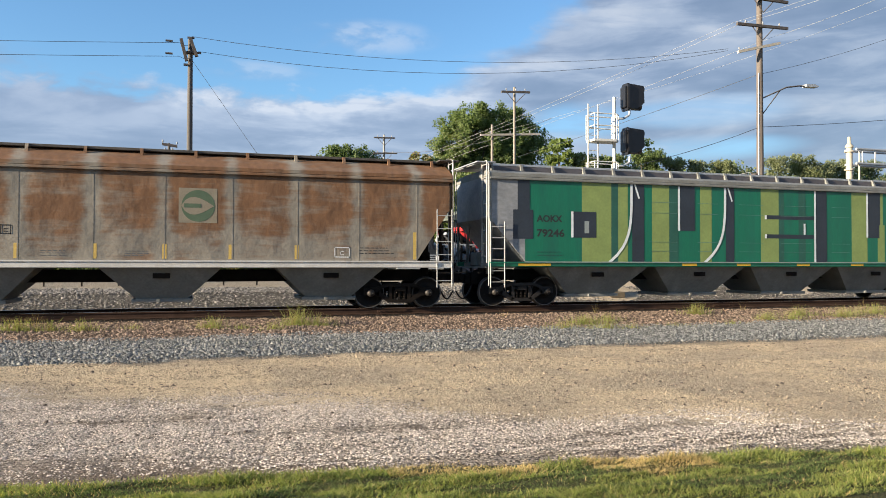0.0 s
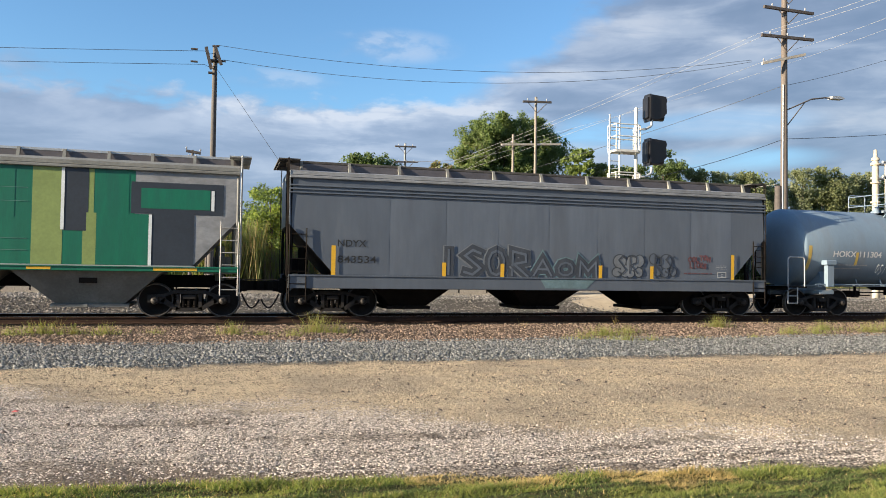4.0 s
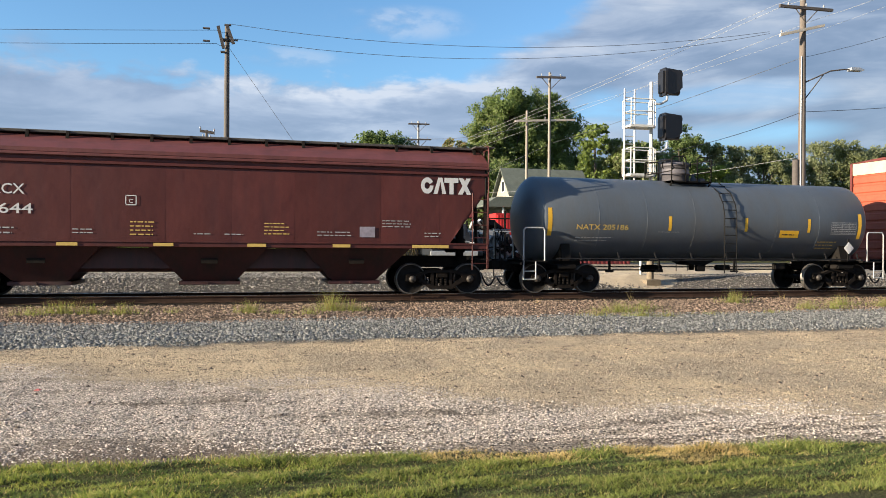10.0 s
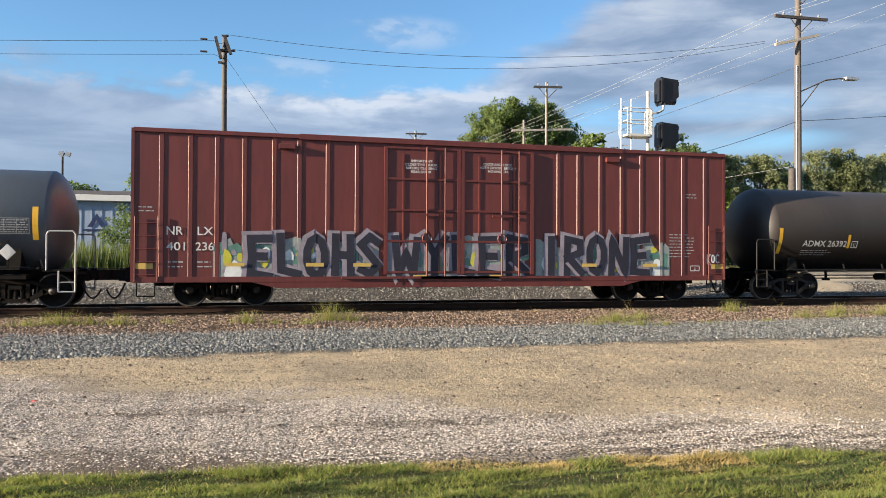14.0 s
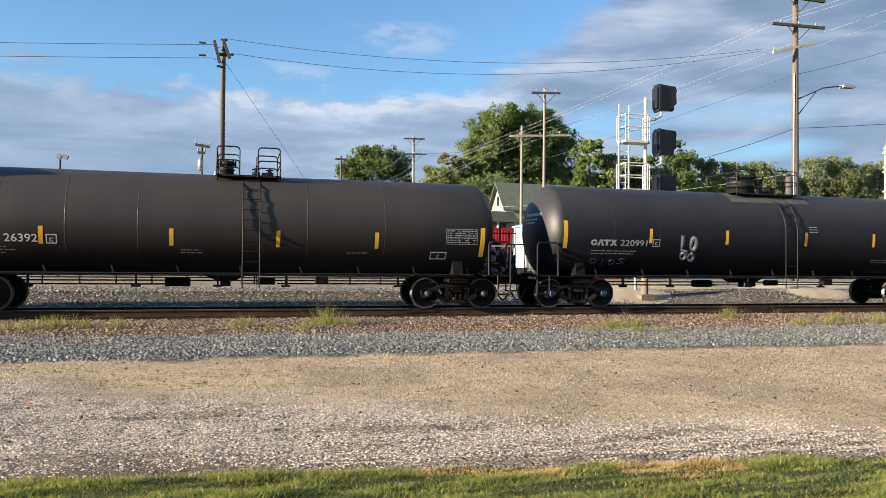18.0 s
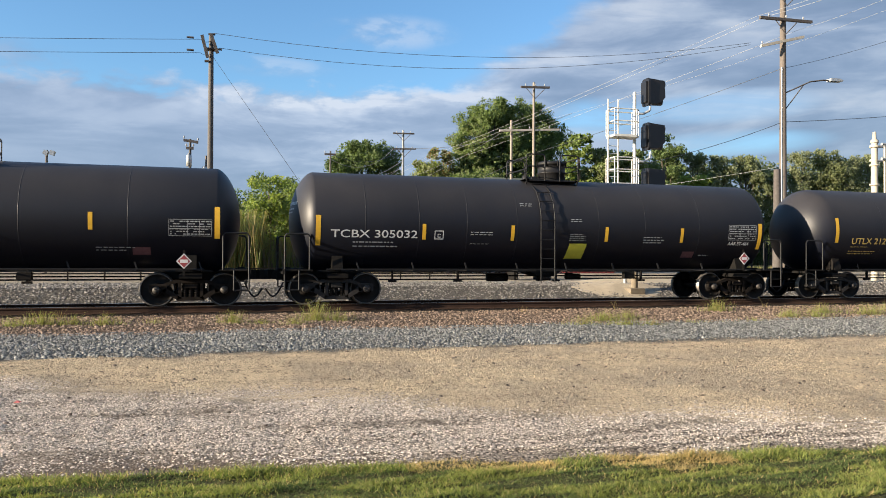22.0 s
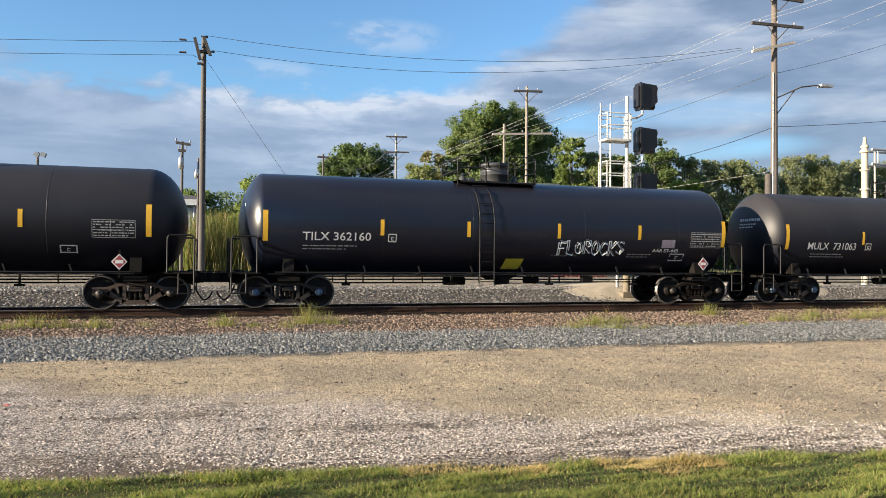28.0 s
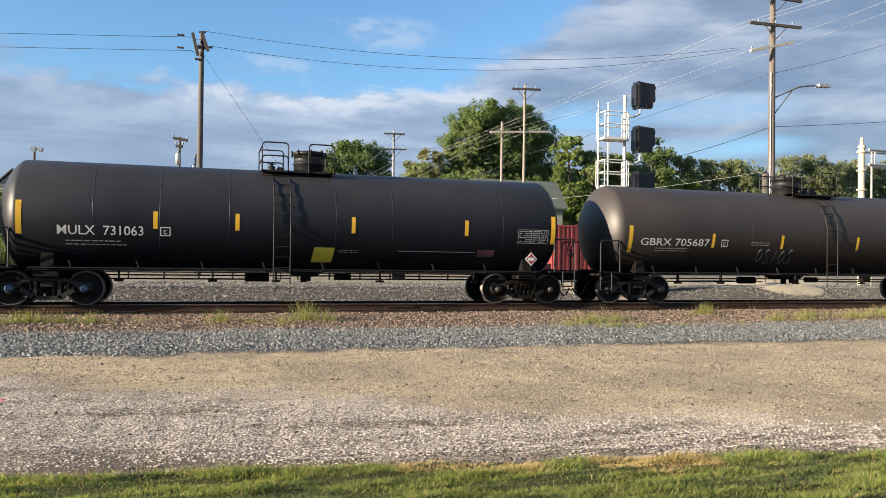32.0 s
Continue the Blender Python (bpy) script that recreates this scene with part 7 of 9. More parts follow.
tag(car3, "SR", 2.3, 3.1, 1.36, 1.92, lambda z: side3(z) + 0.014, [(0.04, "slate_spray", 0.0035, 0, 0)], seed=13)
bubbles(car3, [(3.62, 1.86, 0.26, 0.3), (3.78, 1.5, 0.3, 0.34), (4.08, 1.78, 0.4, 0.44), (4.05, 1.42, 0.26, 0.26), (4.35, 1.46, 0.2, 0.26)], side3, "slate_spray", "hop_grey")
tag(car3, "RS", 3.6, 4.4, 1.36, 1.95, lambda z: side3(z) + 0.014, [(0.05, "slate_spray", 0.0035, 0, 0)], seed=14)
tag(car3, "COLTON", 4.9, 5.75, 1.82, 1.97, side3, [(0.05, "maroon_spray", 0.0035, 0, 0)], seed=15)
tag(car3, "LICKS", 4.95, 5.6, 1.6, 1.75, side3, [(0.05, "maroon_spray", 0.0035, 0, 0)], seed=16)
small_print(car3, 4.75, 5.9, 1.35, 1.48, 1, side3, "maroon_spray")
small_print(car3, 5.95, 6.4, 1.55, 1.7, 3, side3, "grey_marking")
outline_box(car3, 6.0, 6.35, 1.28, 1.48, side3, "grey_marking", 0.03)
s = Shape().add([(-0.3, -1.6215, 1.17), (1.57, -1.6215, 1.17), (1.25, -1.6215, 0.89), (-0.12, -1.6215, 0.89)], [(0, 1, 2, 3)])
part("graffiti", s, "teal_spray", car3)

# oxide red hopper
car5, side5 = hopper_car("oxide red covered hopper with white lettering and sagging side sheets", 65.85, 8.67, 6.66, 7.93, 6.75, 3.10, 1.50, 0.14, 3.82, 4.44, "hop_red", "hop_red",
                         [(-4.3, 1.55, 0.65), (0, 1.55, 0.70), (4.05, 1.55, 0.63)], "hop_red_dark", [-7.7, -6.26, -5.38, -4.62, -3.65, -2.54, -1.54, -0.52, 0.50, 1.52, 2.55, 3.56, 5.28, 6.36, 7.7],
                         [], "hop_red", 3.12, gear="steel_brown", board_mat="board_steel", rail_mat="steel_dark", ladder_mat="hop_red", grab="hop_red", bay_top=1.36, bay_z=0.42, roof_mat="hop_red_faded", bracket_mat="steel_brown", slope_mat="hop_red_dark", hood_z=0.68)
side5 = sagging_sheets(car5, (-7.93, -7.0, -5.17, -3.44, -1.11, 0.59, 2.28, 4.71, 6.46, 7.93), 1.53, 3.5, side5, "hop_red", 52, 0.014, reach=lambda z: 7.93 if z >= 3.12 else 6.75 + 1.18 * (z - 1.5) / 1.62)
part("side_band", Shape().box(-7.93, 7.93, -side5(3) - 0.035, -side5(3) + 0.01, 3.52, 3.60, 0.012), "hop_red", car5)
fitted(car5, "GACX", -5.58, -4.52, 2.70, 2.96, side5)
fitted(car5, "13644", -5.57, -4.33, 2.20, 2.46, side5)
small_print(car5, -5.59, -4.7, 1.64, 1.9, 2, side5)
small_print(car5, -5.60, -5.1, 3.38, 3.55, 3, side5, "grey_marking")
block_emblem(car5, 5.89, 7.4, 2.97, 3.45, side5, "white_paint")
outline_box(car5, -2.12, -1.84, 2.46, 2.73, side5)
small_print(car5, -2.0, -1.3, 1.64, 2.08, 4, side5, "yellow_text")
small_print(car5, 1.45, 2.15, 1.70, 2.08, 4, side5, "yellow_text")
panel(car5, 4.1, 4.54, 1.68, 1.98, side5, "lilac_spray")
for x, n in ((-3.4, 2), (-0.4, 1), (0.4, 1), (2.9, 2), (3.4, 2), (6.0, 2)):
    small_print(car5, x, x + 0.5, 1.68, 1.68 + 0.09 * n, n, side5)
small_print(car5, 4.75, 5.6, 1.95, 2.2, 3, side5)
for x, w in ((-6.3, 0.55), (-3.51, 0.25), (-1.16, 0.25), (1.25, 0.25), (3.58, 0.25), (6.17, 0.55)):
    paint(car5, x - w, x + w, 1.385, 1.47, "yellow_text", lambda z: side5(z) + 0.045, 0.006, name="reflector_strip")


# ---------- boxcar ----------
def boxcar():
    car = car_empty("tall red ribbed boxcar with black and white graffiti", "boxcar", 98.88)
    L, w, z0, z1 = 9.03, 1.52, 0.74, 4.80
    side = lambda z: w
    part("side_wall", Shape().box(-L, L, -w, -w + 0.08, z0, z1), "box_red", car)
    part("side_wall", Shape().box(-L, L, w - 0.08, w, z0, z1), "box_red", car)
    part("roof", Shape().prism([(-w - 0.03, z1 - 0.05), (-w - 0.03, z1 + 0.02), (0, z1 + 0.10), (w + 0.03, z1 + 0.02), (w + 0.03, z1 - 0.05)], "x", -L, L), "box_red", car)
    part("floor_frame", Shape().box(-L, L, -w + 0.08, w - 0.08, z0, z0 + 0.12).box(-L + 0.4, L - 0.4, -0.3, 0.3, 0.55, z0), "steel_dark", car)
    for e in (-1, 1):
        end = Shape()
        x = e * L
        zs, flip = [], 0
        z = z0
        out = []
        while z < z1 - 0.01:
            low = 0.035 if e < 0 else -0.02
            out += [(z, low), (min(z + 0.04, z1), 0.07), (min(z + 0.26, z1), 0.07), (min(z + 0.30, z1), low)]
            z += 0.36
        out.append((z1, 0.0))
        p = []
        for q, d in out:
            p += [(x + e * d - e * 0.07, -w + 0.03, q), (x + e * d - e * 0.07, w - 0.03, q)]
        end.add(p, [(2 * k, 2 * k + 1, 2 * k + 3, 2 * k + 2) for k in range(len(out) - 1)])
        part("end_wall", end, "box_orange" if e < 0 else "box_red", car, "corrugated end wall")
        if e < 0:
            part("end_panel", Shape().box(x - 0.012, x - 0.002, -w + 0.05, w - 0.05, 4.33, 4.78), "box_cream", car, "cream panel at the top of the end")
        for y in (-w, w):
            part("corner_post", Shape().box(x - 0.06, x + 0.02, y - 0.02 if y < 0 else y - 0.06, y + 0.06 if y < 0 else y + 0.02, z0 - 0.05, z1, 0.01), "box_red", car)
    ribs = [-8.33, -7.59, -6.90, -6.18, -5.38, -4.69, -3.90, -3.07, 3.15, 3.82, 4.57, 5.30, 5.99, 6.70, 7.49, 8.29]
    for x in ribs:
        part("side_post", Shape().prism([(x - 0.065, -w), (x - 0.05, -w - 0.019), (x + 0.05, -w - 0.019), (x + 0.065, -w)], "z", z0 + 0.02, z1 - 0.10), "box_red", car)
    part("top_rail", Shape().box(-L, -4.7, -w - 0.06, -w, z1 - 0.10, z1 + 0.01, 0.01).box(-4.7, 5.3, -w - 0.08, -w, z1 - 0.13, z1 + 0.03, 0.01).box(5.3, L, -w - 0.06, -w, z1 - 0.10, z1 + 0.01, 0.01), "box_red", car)
    part("bottom_sill", Shape().box(-L, L, -w - 0.05, -w, z0 - 0.06, z0 + 0.10, 0.01).prism([(-6.0, z0 - 0.05), (-5.3, z0 - 0.22), (5.3, z0 - 0.22), (6.0, z0 - 0.05)], "y", -w - 0.04, -w + 0.02), "box_red", car)
    for x0, x1 in ((-2.31, 0.0), (0.0, 2.31)):
        d = Shape().box(x0 + 0.03, x1 - 0.03, -w - 0.06, -w - 0.005, z0 + 0.14, z1 - 0.22)
        door = part("door", d, "box_red", car, "closed plug door")
        for x in (x0 + 0.06, x1 - 0.06):
            part("door_edge", Shape().box(x - 0.05, x + 0.05, -w - 0.10, -w - 0.055, z0 + 0.14, z1 - 0.22, 0.01), "box_red", door)
        for k in range(5):
            z = z0 + 0.18 + k * 0.90
            part("door_batten", Shape().box(x0 + 0.11, x1 - 0.11, -w - 0.095, -w - 0.055, z, z + 0.07, 0.01), "box_red", door)
        for f in (0.25, 0.72):
            x = x0 + (x1 - x0) * f
            part("door_stile", Shape().box(x - 0.025, x + 0.025, -w - 0.085, -w - 0.055, z0 + 0.2, z1 - 0.4), "box_red", door)
        xr = x0 + (x1 - x0) * 0.55
        k = Shape().tube((xr, -w - 0.12, z0 + 0.1), (xr, -w - 0.12, z1 - 0.2), 0.025, n=6)
        k.tube((xr + 0.55, -w - 0.12, z0 + 0.1), (xr + 0.55, -w - 0.12, z1 - 0.2), 0.022, n=6)
        k.box(xr - 0.3, xr + 0.35, -w - 0.14, -w - 0.11, 2.6, 2.66)
        part("lock_rod", k, "box_red", door)
        part("crank", Shape().turned([(-0.02, 0.14), (0.0, 0.16), (0.02, 0.14)], "y", (xr, -w - 0.15, 1.95), 14), "box_red", door)
        part("door_track", Shape().box(x0 - 1.2, x1 + 1.2, -w - 0.11, -w - 0.05, z0 + 0.03, z0 + 0.10), "box_red", door)
    for x in (-5.05, 4.95):
        part("rail_bracket", Shape().box(x - 0.22, x + 0.22, -w - 0.13, -w, z1 - 0.42, z1 - 0.26, 0.02), "box_red", car)
    for e in (-1, 1):
        x0, x1 = sorted((e * (L - 0.05), e * (L - 0.62)))
        ladder(car, x0, x1, 0.72, 2.45, w + 0.06, "box_red", 5, "side_ladder")
        st = Shape().pipe([(e * (L - 0.1), -w - 0.02, 0.72), (e * (L - 0.1), -w - 0.02, 0.32), (e * (L - 0.55), -w - 0.02, 0.32), (e * (L - 0.55), -w - 0.02, 0.72)], 0.02)
        part("step", st, "steel_dark", car)
        el = Shape()
        for k in range(6):
            el.tube((e * (L + 0.08), -w + 0.1, 1.0 + k * 0.4), (e * (L + 0.08), -w + 0.55, 1.0 + k * 0.4), 0.014, n=5)
        part("end_ladder", el, "steel_dark", car)
    g = lambda z: w + 0.050
    # sprayed piece: a pale cloud behind with patches of colour, dark letters, light edges, over posts and doors alike
    rnd = random.Random(3)

    def cloud(xa, xb, o, low, high, mat):
        p, x = [], xa
        while x < xb:
            p += [(x, -o, z0 + 0.03), (x, -o, rnd.uniform(low, high))]
            x += rnd.uniform(0.10, 0.32)
        part("graffiti", Shape().add(p, [(2 * k, 2 * k + 2, 2 * k + 3, 2 * k + 1) for k in range(len(p) // 2 - 1)]), mat, car)

    def blots(xa, xb, o, count, mat, low, high, lift):
        sh = Shape()
        for k in range(count):
            cx, cz, rx_, rz = rnd.uniform(xa + 0.2, xb - 0.2), rnd.uniform(low, high), rnd.uniform(0.06, 0.26), rnd.uniform(0.08, 0.34)
            n = 9
            ring = [(cx + rx_ * rnd.uniform(0.6, 1.15) * math.cos(6.283 * i / n), -o - lift - 0.00012 * k, max(z0 + 0.04, cz + rz * rnd.uniform(0.6, 1.15) * math.sin(6.283 * i / n))) for i in range(n)]
            sh.add(ring, [tuple(range(n))])
        tagged(part("graffiti_patch", sh, mat, car), kind="stuff")
    for xa, xb, o in ((-7.0, -2.4, w + 0.010), (-2.2, 2.2, w + 0.0635), (2.4, 7.0, w + 0.010)):
        cloud(xa, xb, o, 1.62, 2.06, "pale_spray")
        blots(xa, xb, o, 26, "mint_spray", 0.9, 1.8, 0.001)
        blots(xa, xb, o, 16, "lilac_spray", 0.9, 1.8, 0.0045)
        blots(xa, xb, o, 5, "white_spray", 0.85, 1.5, 0.0068)
        blots(xa, xb, o, 6, "lime_panel", 1.0, 1.7, 0.0085)
    for x in ribs:
        if abs(x) < 6.8:
            part("graffiti", Shape().box(x - 0.04, x + 0.04, -w - 0.0212, -w - 0.0198, z0 + 0.06, 1.72 + 0.2 * math.sin(x * 5)), "pale_spray" if int(x * 7) % 3 else "mint_spray", car)
    for letters, x0, x1, seed, face in (("ELOHS", -6.15, -2.35, 31, w + 0.036), ("WYLER", -2.1, 2.2, 32, w + 0.074), ("IRONE", 2.5, 6.3, 33, w + 0.036)):
        tag(car, letters, x0, x1, 0.92, 1.98, lambda z: face, [(0.36, "lilac_spray", 0.001, -0.04, 0.02), (0.22, "navy_spray", 0.008, 0.02, -0.01)], seed=seed)
    for x in (-6.42, -4.26, -2.93, 4.15, 6.26):
        panel(car, x - 0.25, x + 0.25, 1.12, 1.22, lambda z: w + 0.075, "yellow_text", name="reflector_strip")
    for x in (-1.19, 1.14):
        panel(car, x - 0.25, x + 0.25, 0.80, 0.88, lambda z: w + 0.1, "yellow_text", name="reflector_strip")
    for x in (-8.75, 8.75):
        panel(car, x - 0.22, x + 0.22, 1.05, 1.2, side, "yellow_text", name="reflector_strip")
    hi = lambda z: w + 0.020
    fitted(car, "NR", -8.19, -7.78, 1.97, 2.19, hi)
    fitted(car, "LX", -7.4, -7.0, 1.97, 2.19, hi)
    fitted(car, "401", -8.19, -7.72, 1.55, 1.77, hi)
    fitted(car, "236", -7.45, -6.98, 1.55, 1.77, hi)
    small_print(car, -8.15, -7.75, 1.05, 1.3, 2, side)
    small_print(car, -7.4, -7.0, 1.05, 1.3, 2, side)
    dl = lambda z: w + 0.062
    for k, (line, x0, x1) in enumerate((("IMPORTANT:", -1.5, -0.85), ("CLOSE THIS DOOR", -1.68, -0.72), ("BEFORE CLOSING", -1.66, -0.74), ("REAR DOOR", -1.5, -0.9))):
        fitted(car, line, x0, x1, 4.16 - k * 0.105, 4.23 - k * 0.105, dl, bold=0.002)
    for k, (line, x0, x1) in enumerate((("CLOSE AND LOCK", 0.7, 1.6), ("BOTH DOORS BEFORE", 0.58, 1.74), ("MOVING CAR", 0.85, 1.5))):
        fitted(car, line, x0, x1, 4.14 - k * 0.105, 4.21 - k * 0.105, dl, bold=0.002)
    small_print(car, 7.0, 7.9, 1.4, 2.2, 8, side, "grey_marking")
    outline_box(car, 7.75, 8.1, 0.98, 1.16, side, w=0.025)
    small_print(car, 7.6, 8.0, 3.3, 3.5, 2, side, "grey_marking")
    small_print(car, -8.9, -8.5, 2.55, 2.75, 2, side, "grey_marking")
    tag(car, "KoC", 8.35, 8.85, 1.2, 1.5, side, [(0.04, "white_spray", 0.0035, 0, 0)], seed=35)
    couplers(car, 9.92, 9.3)
    running_gear(car, -6.73, "steel_brown")
    running_gear(car, 6.73, "steel_brown")
    return car


boxcar()


# ---------- poles, wires, signals ----------
def pole(name, label, x, y, top, r, mat, arms=(), category="utility pole", base=None):
    """A tapered pole with crossarms: (z, left end, right end, lift of the right end, material, insulators)."""
    ob = thing(name, label, category, "utility poles" if name == "utility_pole" else "")
    z0 = ground_z(x, y) - 0.1 if base is None else base
    ob.matrix_world = pose(x, y, z0)
    part("shaft", Shape().tube((0, 0, 0), (0, 0, top - z0), r * 1.25, r * 0.85, 14), mat, ob)
    for z, xa, xb, lift, am, ins in arms:
        z = z - z0
        s = Shape().prism([(xa - x, z - 0.07), (xb - x, z - 0.07 + lift), (xb - x, z + 0.07 + lift), (xa - x, z + 0.07)], "y", -0.32, -0.18)
        arm = part("crossarm", s, am, ob)
        if am == "arm_wood" and xb - xa > 1.5:
            m = (xa + xb) / 2 - x
            part("brace", Shape().tube((m - 0.7, -0.27, z - 0.05), (m, -0.22, z - 0.75), 0.025, n=5).tube((m + 0.7, -0.27, z - 0.05), (m, -0.22, z - 0.75), 0.025, n=5), am, ob)
        for k in range(ins):
            u = (k + 0.5) / ins if ins > 2 else (0.03 + 0.94 * k)
            px_, pz = xa - x + (xb - xa) * u, z + 0.07 + lift * u
            part("insulator", Shape().turned([(pz, 0.02), (pz + 0.06, 0.02), (pz + 0.07, 0.05), (pz + 0.11, 0.052), (pz + 0.13, 0.036), (pz + 0.17, 0.04), (pz + 0.19, 0.001)], "z", (px_, -0.25, 0), 10), "porcelain", arm)
    return ob


def wire(points, sag, mat="wire", r=0.012):
    """An overhead wire hung from point to point."""
    s = Shape()
    for a, b in zip(points[:-1], points[1:]):
        a, b = Vector(a), Vector(b)
        n = 14
        pts = [a.lerp(b, k / n) - Vector((0, 0, sag * 4 * (k / n) * (1 - k / n))) for k in range(n + 1)]
        s.pipe(pts, r, 4)
    return thing("overhead_wire", "thin overhead wire strung between utility poles", "wire", "overhead wires", shape=s, mats=mat)


# tall pole over the low building
pl = pole("utility_pole", "weathered wooden utility pole with slanted dark dead-end arms", -0.72, 38, 12.05, 0.13, "pole_grey")
for xa, za, xb, zb in ((-0.42, 11.65, -0.16, 10.60), (-0.02, 11.75, 0.30, 10.85)):
    part("dead_end_arm", Shape().prism([(xa - 0.07, za), (xa + 0.07, za + 0.04), (xb + 0.07, zb + 0.04), (xb - 0.07, zb)], "y", -0.35, -0.2), "arm_wood", pl)
part("bracket", Shape().box(-0.3, 0.3, -0.2, 0.2, 11.05, 11.13), "arm_wood", pl)
part("bracket", Shape().box(-0.3, -0.1, -0.22, 0.0, 10.45, 10.52), "arm_wood", pl)
for xi, zi in ((0.03, 11.75), (0.34, 11.05), (-0.95, 11.52), (-0.95, 10.92)):
    part("insulator", Shape().tube((xi - 0.16, -0.28, zi), (xi + 0.16, -0.28, zi), 0.05, 0.05, 8), "arm_wood", pl)
# tall pole with street lamp
pr = pole("utility_pole", "tall wooden utility pole with three crossarms and a street lamp", 28.97, 34, 17.2, 0.17, "pole_wood",
          [(15.83, 27.45, 30.65, -0.05, "arm_wood", 3), (14.28, 27.3, 30.64, 0.05, "arm_wood", 3), (12.75, 27.35, 30.1, 0.72, "pale_arm", 1), (16.9, 27.6, 30.5, 0.0, "arm_wood", 3)])
lm = Shape().pipe([(0.12, -0.1, 10.15), (1.7, -0.1, 10.85), (2.6, -0.1, 11.0), (3.1, -0.1, 11.0)], 0.04, 6)
lm.pipe([(0.12, -0.1, 9.3), (1.25, -0.1, 10.62)], 0.03, 5)
part("lamp_arm", lm, "arm_wood", pr)
part("lamp_head", Shape().prism([(2.95, 10.95), (3.75, 10.97), (3.8, 11.03), (3.5, 11.12), (2.95, 11.1)], "y", -0.28, 0.08), "galv", pr)
part("conduit", Shape().tube((-0.2, -0.12, 0.1), (-0.16, -0.12, 11.5), 0.035, n=6), "galv", pr)
st = pole("stub_pole", "short dark pole stump beside a tall utility pole", 27.75, 33, 6.1, 0.2, "arm_wood", category="pole")
# pair of poles with a shared long arm
pole("utility_pole", "slim pale utility pole with a top crossarm and braces", 21.2, 50, 14.0, 0.1, "pole_pale", [(13.55, 20.1, 22.3, 0.1, "arm_wood", 3)])
pole("utility_pole", "slim pale utility pole sharing a long crossarm", 19.6, 50.3, 11.25, 0.1, "pole_pale", [(10.42, 18.6, 23.2, 0.3, "pale_arm", 3)])
pole("utility_pole", "distant thin utility pole with two crossarms", 17.4, 75, 14.4, 0.13, "pole_steel", [(14.02, 16.3, 18.5, 0.05, "arm_wood", 3), (12.42, 16.25, 18.7, 0.1, "arm_wood", 3)])
tp = pole("utility_pole", "short utility pole carrying a grey transformer can", -1.95, 45, 8.05, 0.08, "pole_grey", [(7.95, -2.3, -1.5, -0.1, "arm_wood", 2), (7.5, -2.15, -1.75, 0, "arm_wood", 2)])
part("transformer", Shape().turned([(6.1, 0.001), (6.1, 0.15), (6.7, 0.15), (6.75, 0.08), (6.85, 0.04), (6.85, 0.001)], "z", (-0.05, -0.25, 0), 14), "galv", tp)
tq = pole("utility_pole", "thin short pole with a small grey can", -1.08, 45, 7.15, 0.06, "pole_wood")
part("transformer", Shape().turned([(5.6, 0.001), (5.6, 0.13), (6.1, 0.13), (6.15, 0.001)], "z", (-0.08, -0.2, 0), 12), "galv", tq)
fl = pole("floodlight_pole", "thin steel pole with two white floodlights", -9.3, 45, 7.1, 0.07, "arm_wood", category="floodlight")
for dx in (-0.02, 0.3):
    part("floodlight", Shape().prism([(dx - 0.14, 6.5), (dx + 0.08, 6.42), (dx + 0.16, 6.64), (dx - 0.06, 6.72)], "y", -0.3, 0.0), "galv", fl)
pole("utility_pole", "thin distant pole with a tiny crossarm", 8.0, 60, 9.85, 0.08, "pole_grey", [(9.55, 7.5, 8.4, 0, "arm_wood", 2)])

wire([(-26.5, 37.8, 10.1), (-1.2, 37.8, 11.8), (-0.72, 37.9, 11.8)], 0.1)
wire([(-26.5, 37.8, 9.5), (-1.2, 37.8, 11.15), (-0.72, 37.9, 11.15)], 0.08)
wire([(-0.65, 38, 12.2), (26.9, 34, 12.95)], 0.98)
wire([(-0.35, 38, 11.5), (26.9, 34, 12.85)], 1.15)
wire([(-0.62, 37.9, 11.0), (6.8, 37.5, 0.4)], 0.0)
wire([(8.0, 60, 9.6), (17.4, 75, 12.6), (30, 62, 14.5)], 1.0, r=0.02)
wire([(8.0, 60, 9.2), (16.4, 75, 12.5)], 1.2, "wire_pale", 0.018)
wire([(9.0, 66, 8.0), (17.3, 74.8, 11.3)], 0.7, "wire_pale", 0.018)
wire([(9.4, 66, 7.4), (17.3, 74.8, 10.7)], 0.7, "wire_pale", 0.016)
wire([(6.0, 60, 5.6), (15.02, 56, 9.18), (27.3, 34, 14.42), (31.5, 26, 15.6), (42, 10, 19)], 0.15, "wire_pale", 0.008)
wire([(6.6, 60, 5.4), (15.02, 56, 8.92), (27.8, 34, 14.42), (32.4, 26, 15.6), (43, 10, 19)], 0.15, "wire_pale", 0.008)
wire([(8.0, 60, 5.4), (16.61, 56, 8.86), (29.95, 34, 13.9), (33.2, 28, 15.2), (44, 10, 19)], 0.15, "wire_pale", 0.008)
wire([(10, 62, 5.4), (19.1, 50.3, 10.5), (36, 30, 15.6)], 0.5, "wire_pale", 0.006)
wire([(12, 60, 4.4), (21.41, 50, 8.97), (28.85, 34, 11.7), (37.93, 34, 14.47), (60, 34, 21)], 0.12, r=0.014)
wire([(19.5, 34, 6.0), (28.95, 34, 8.82), (48, 34, 11.2)], 0.2, r=0.018)
wire([(17, 60, 6.0), (27.7, 33, 6.2)], 0.5, "wire_pale", 0.009)


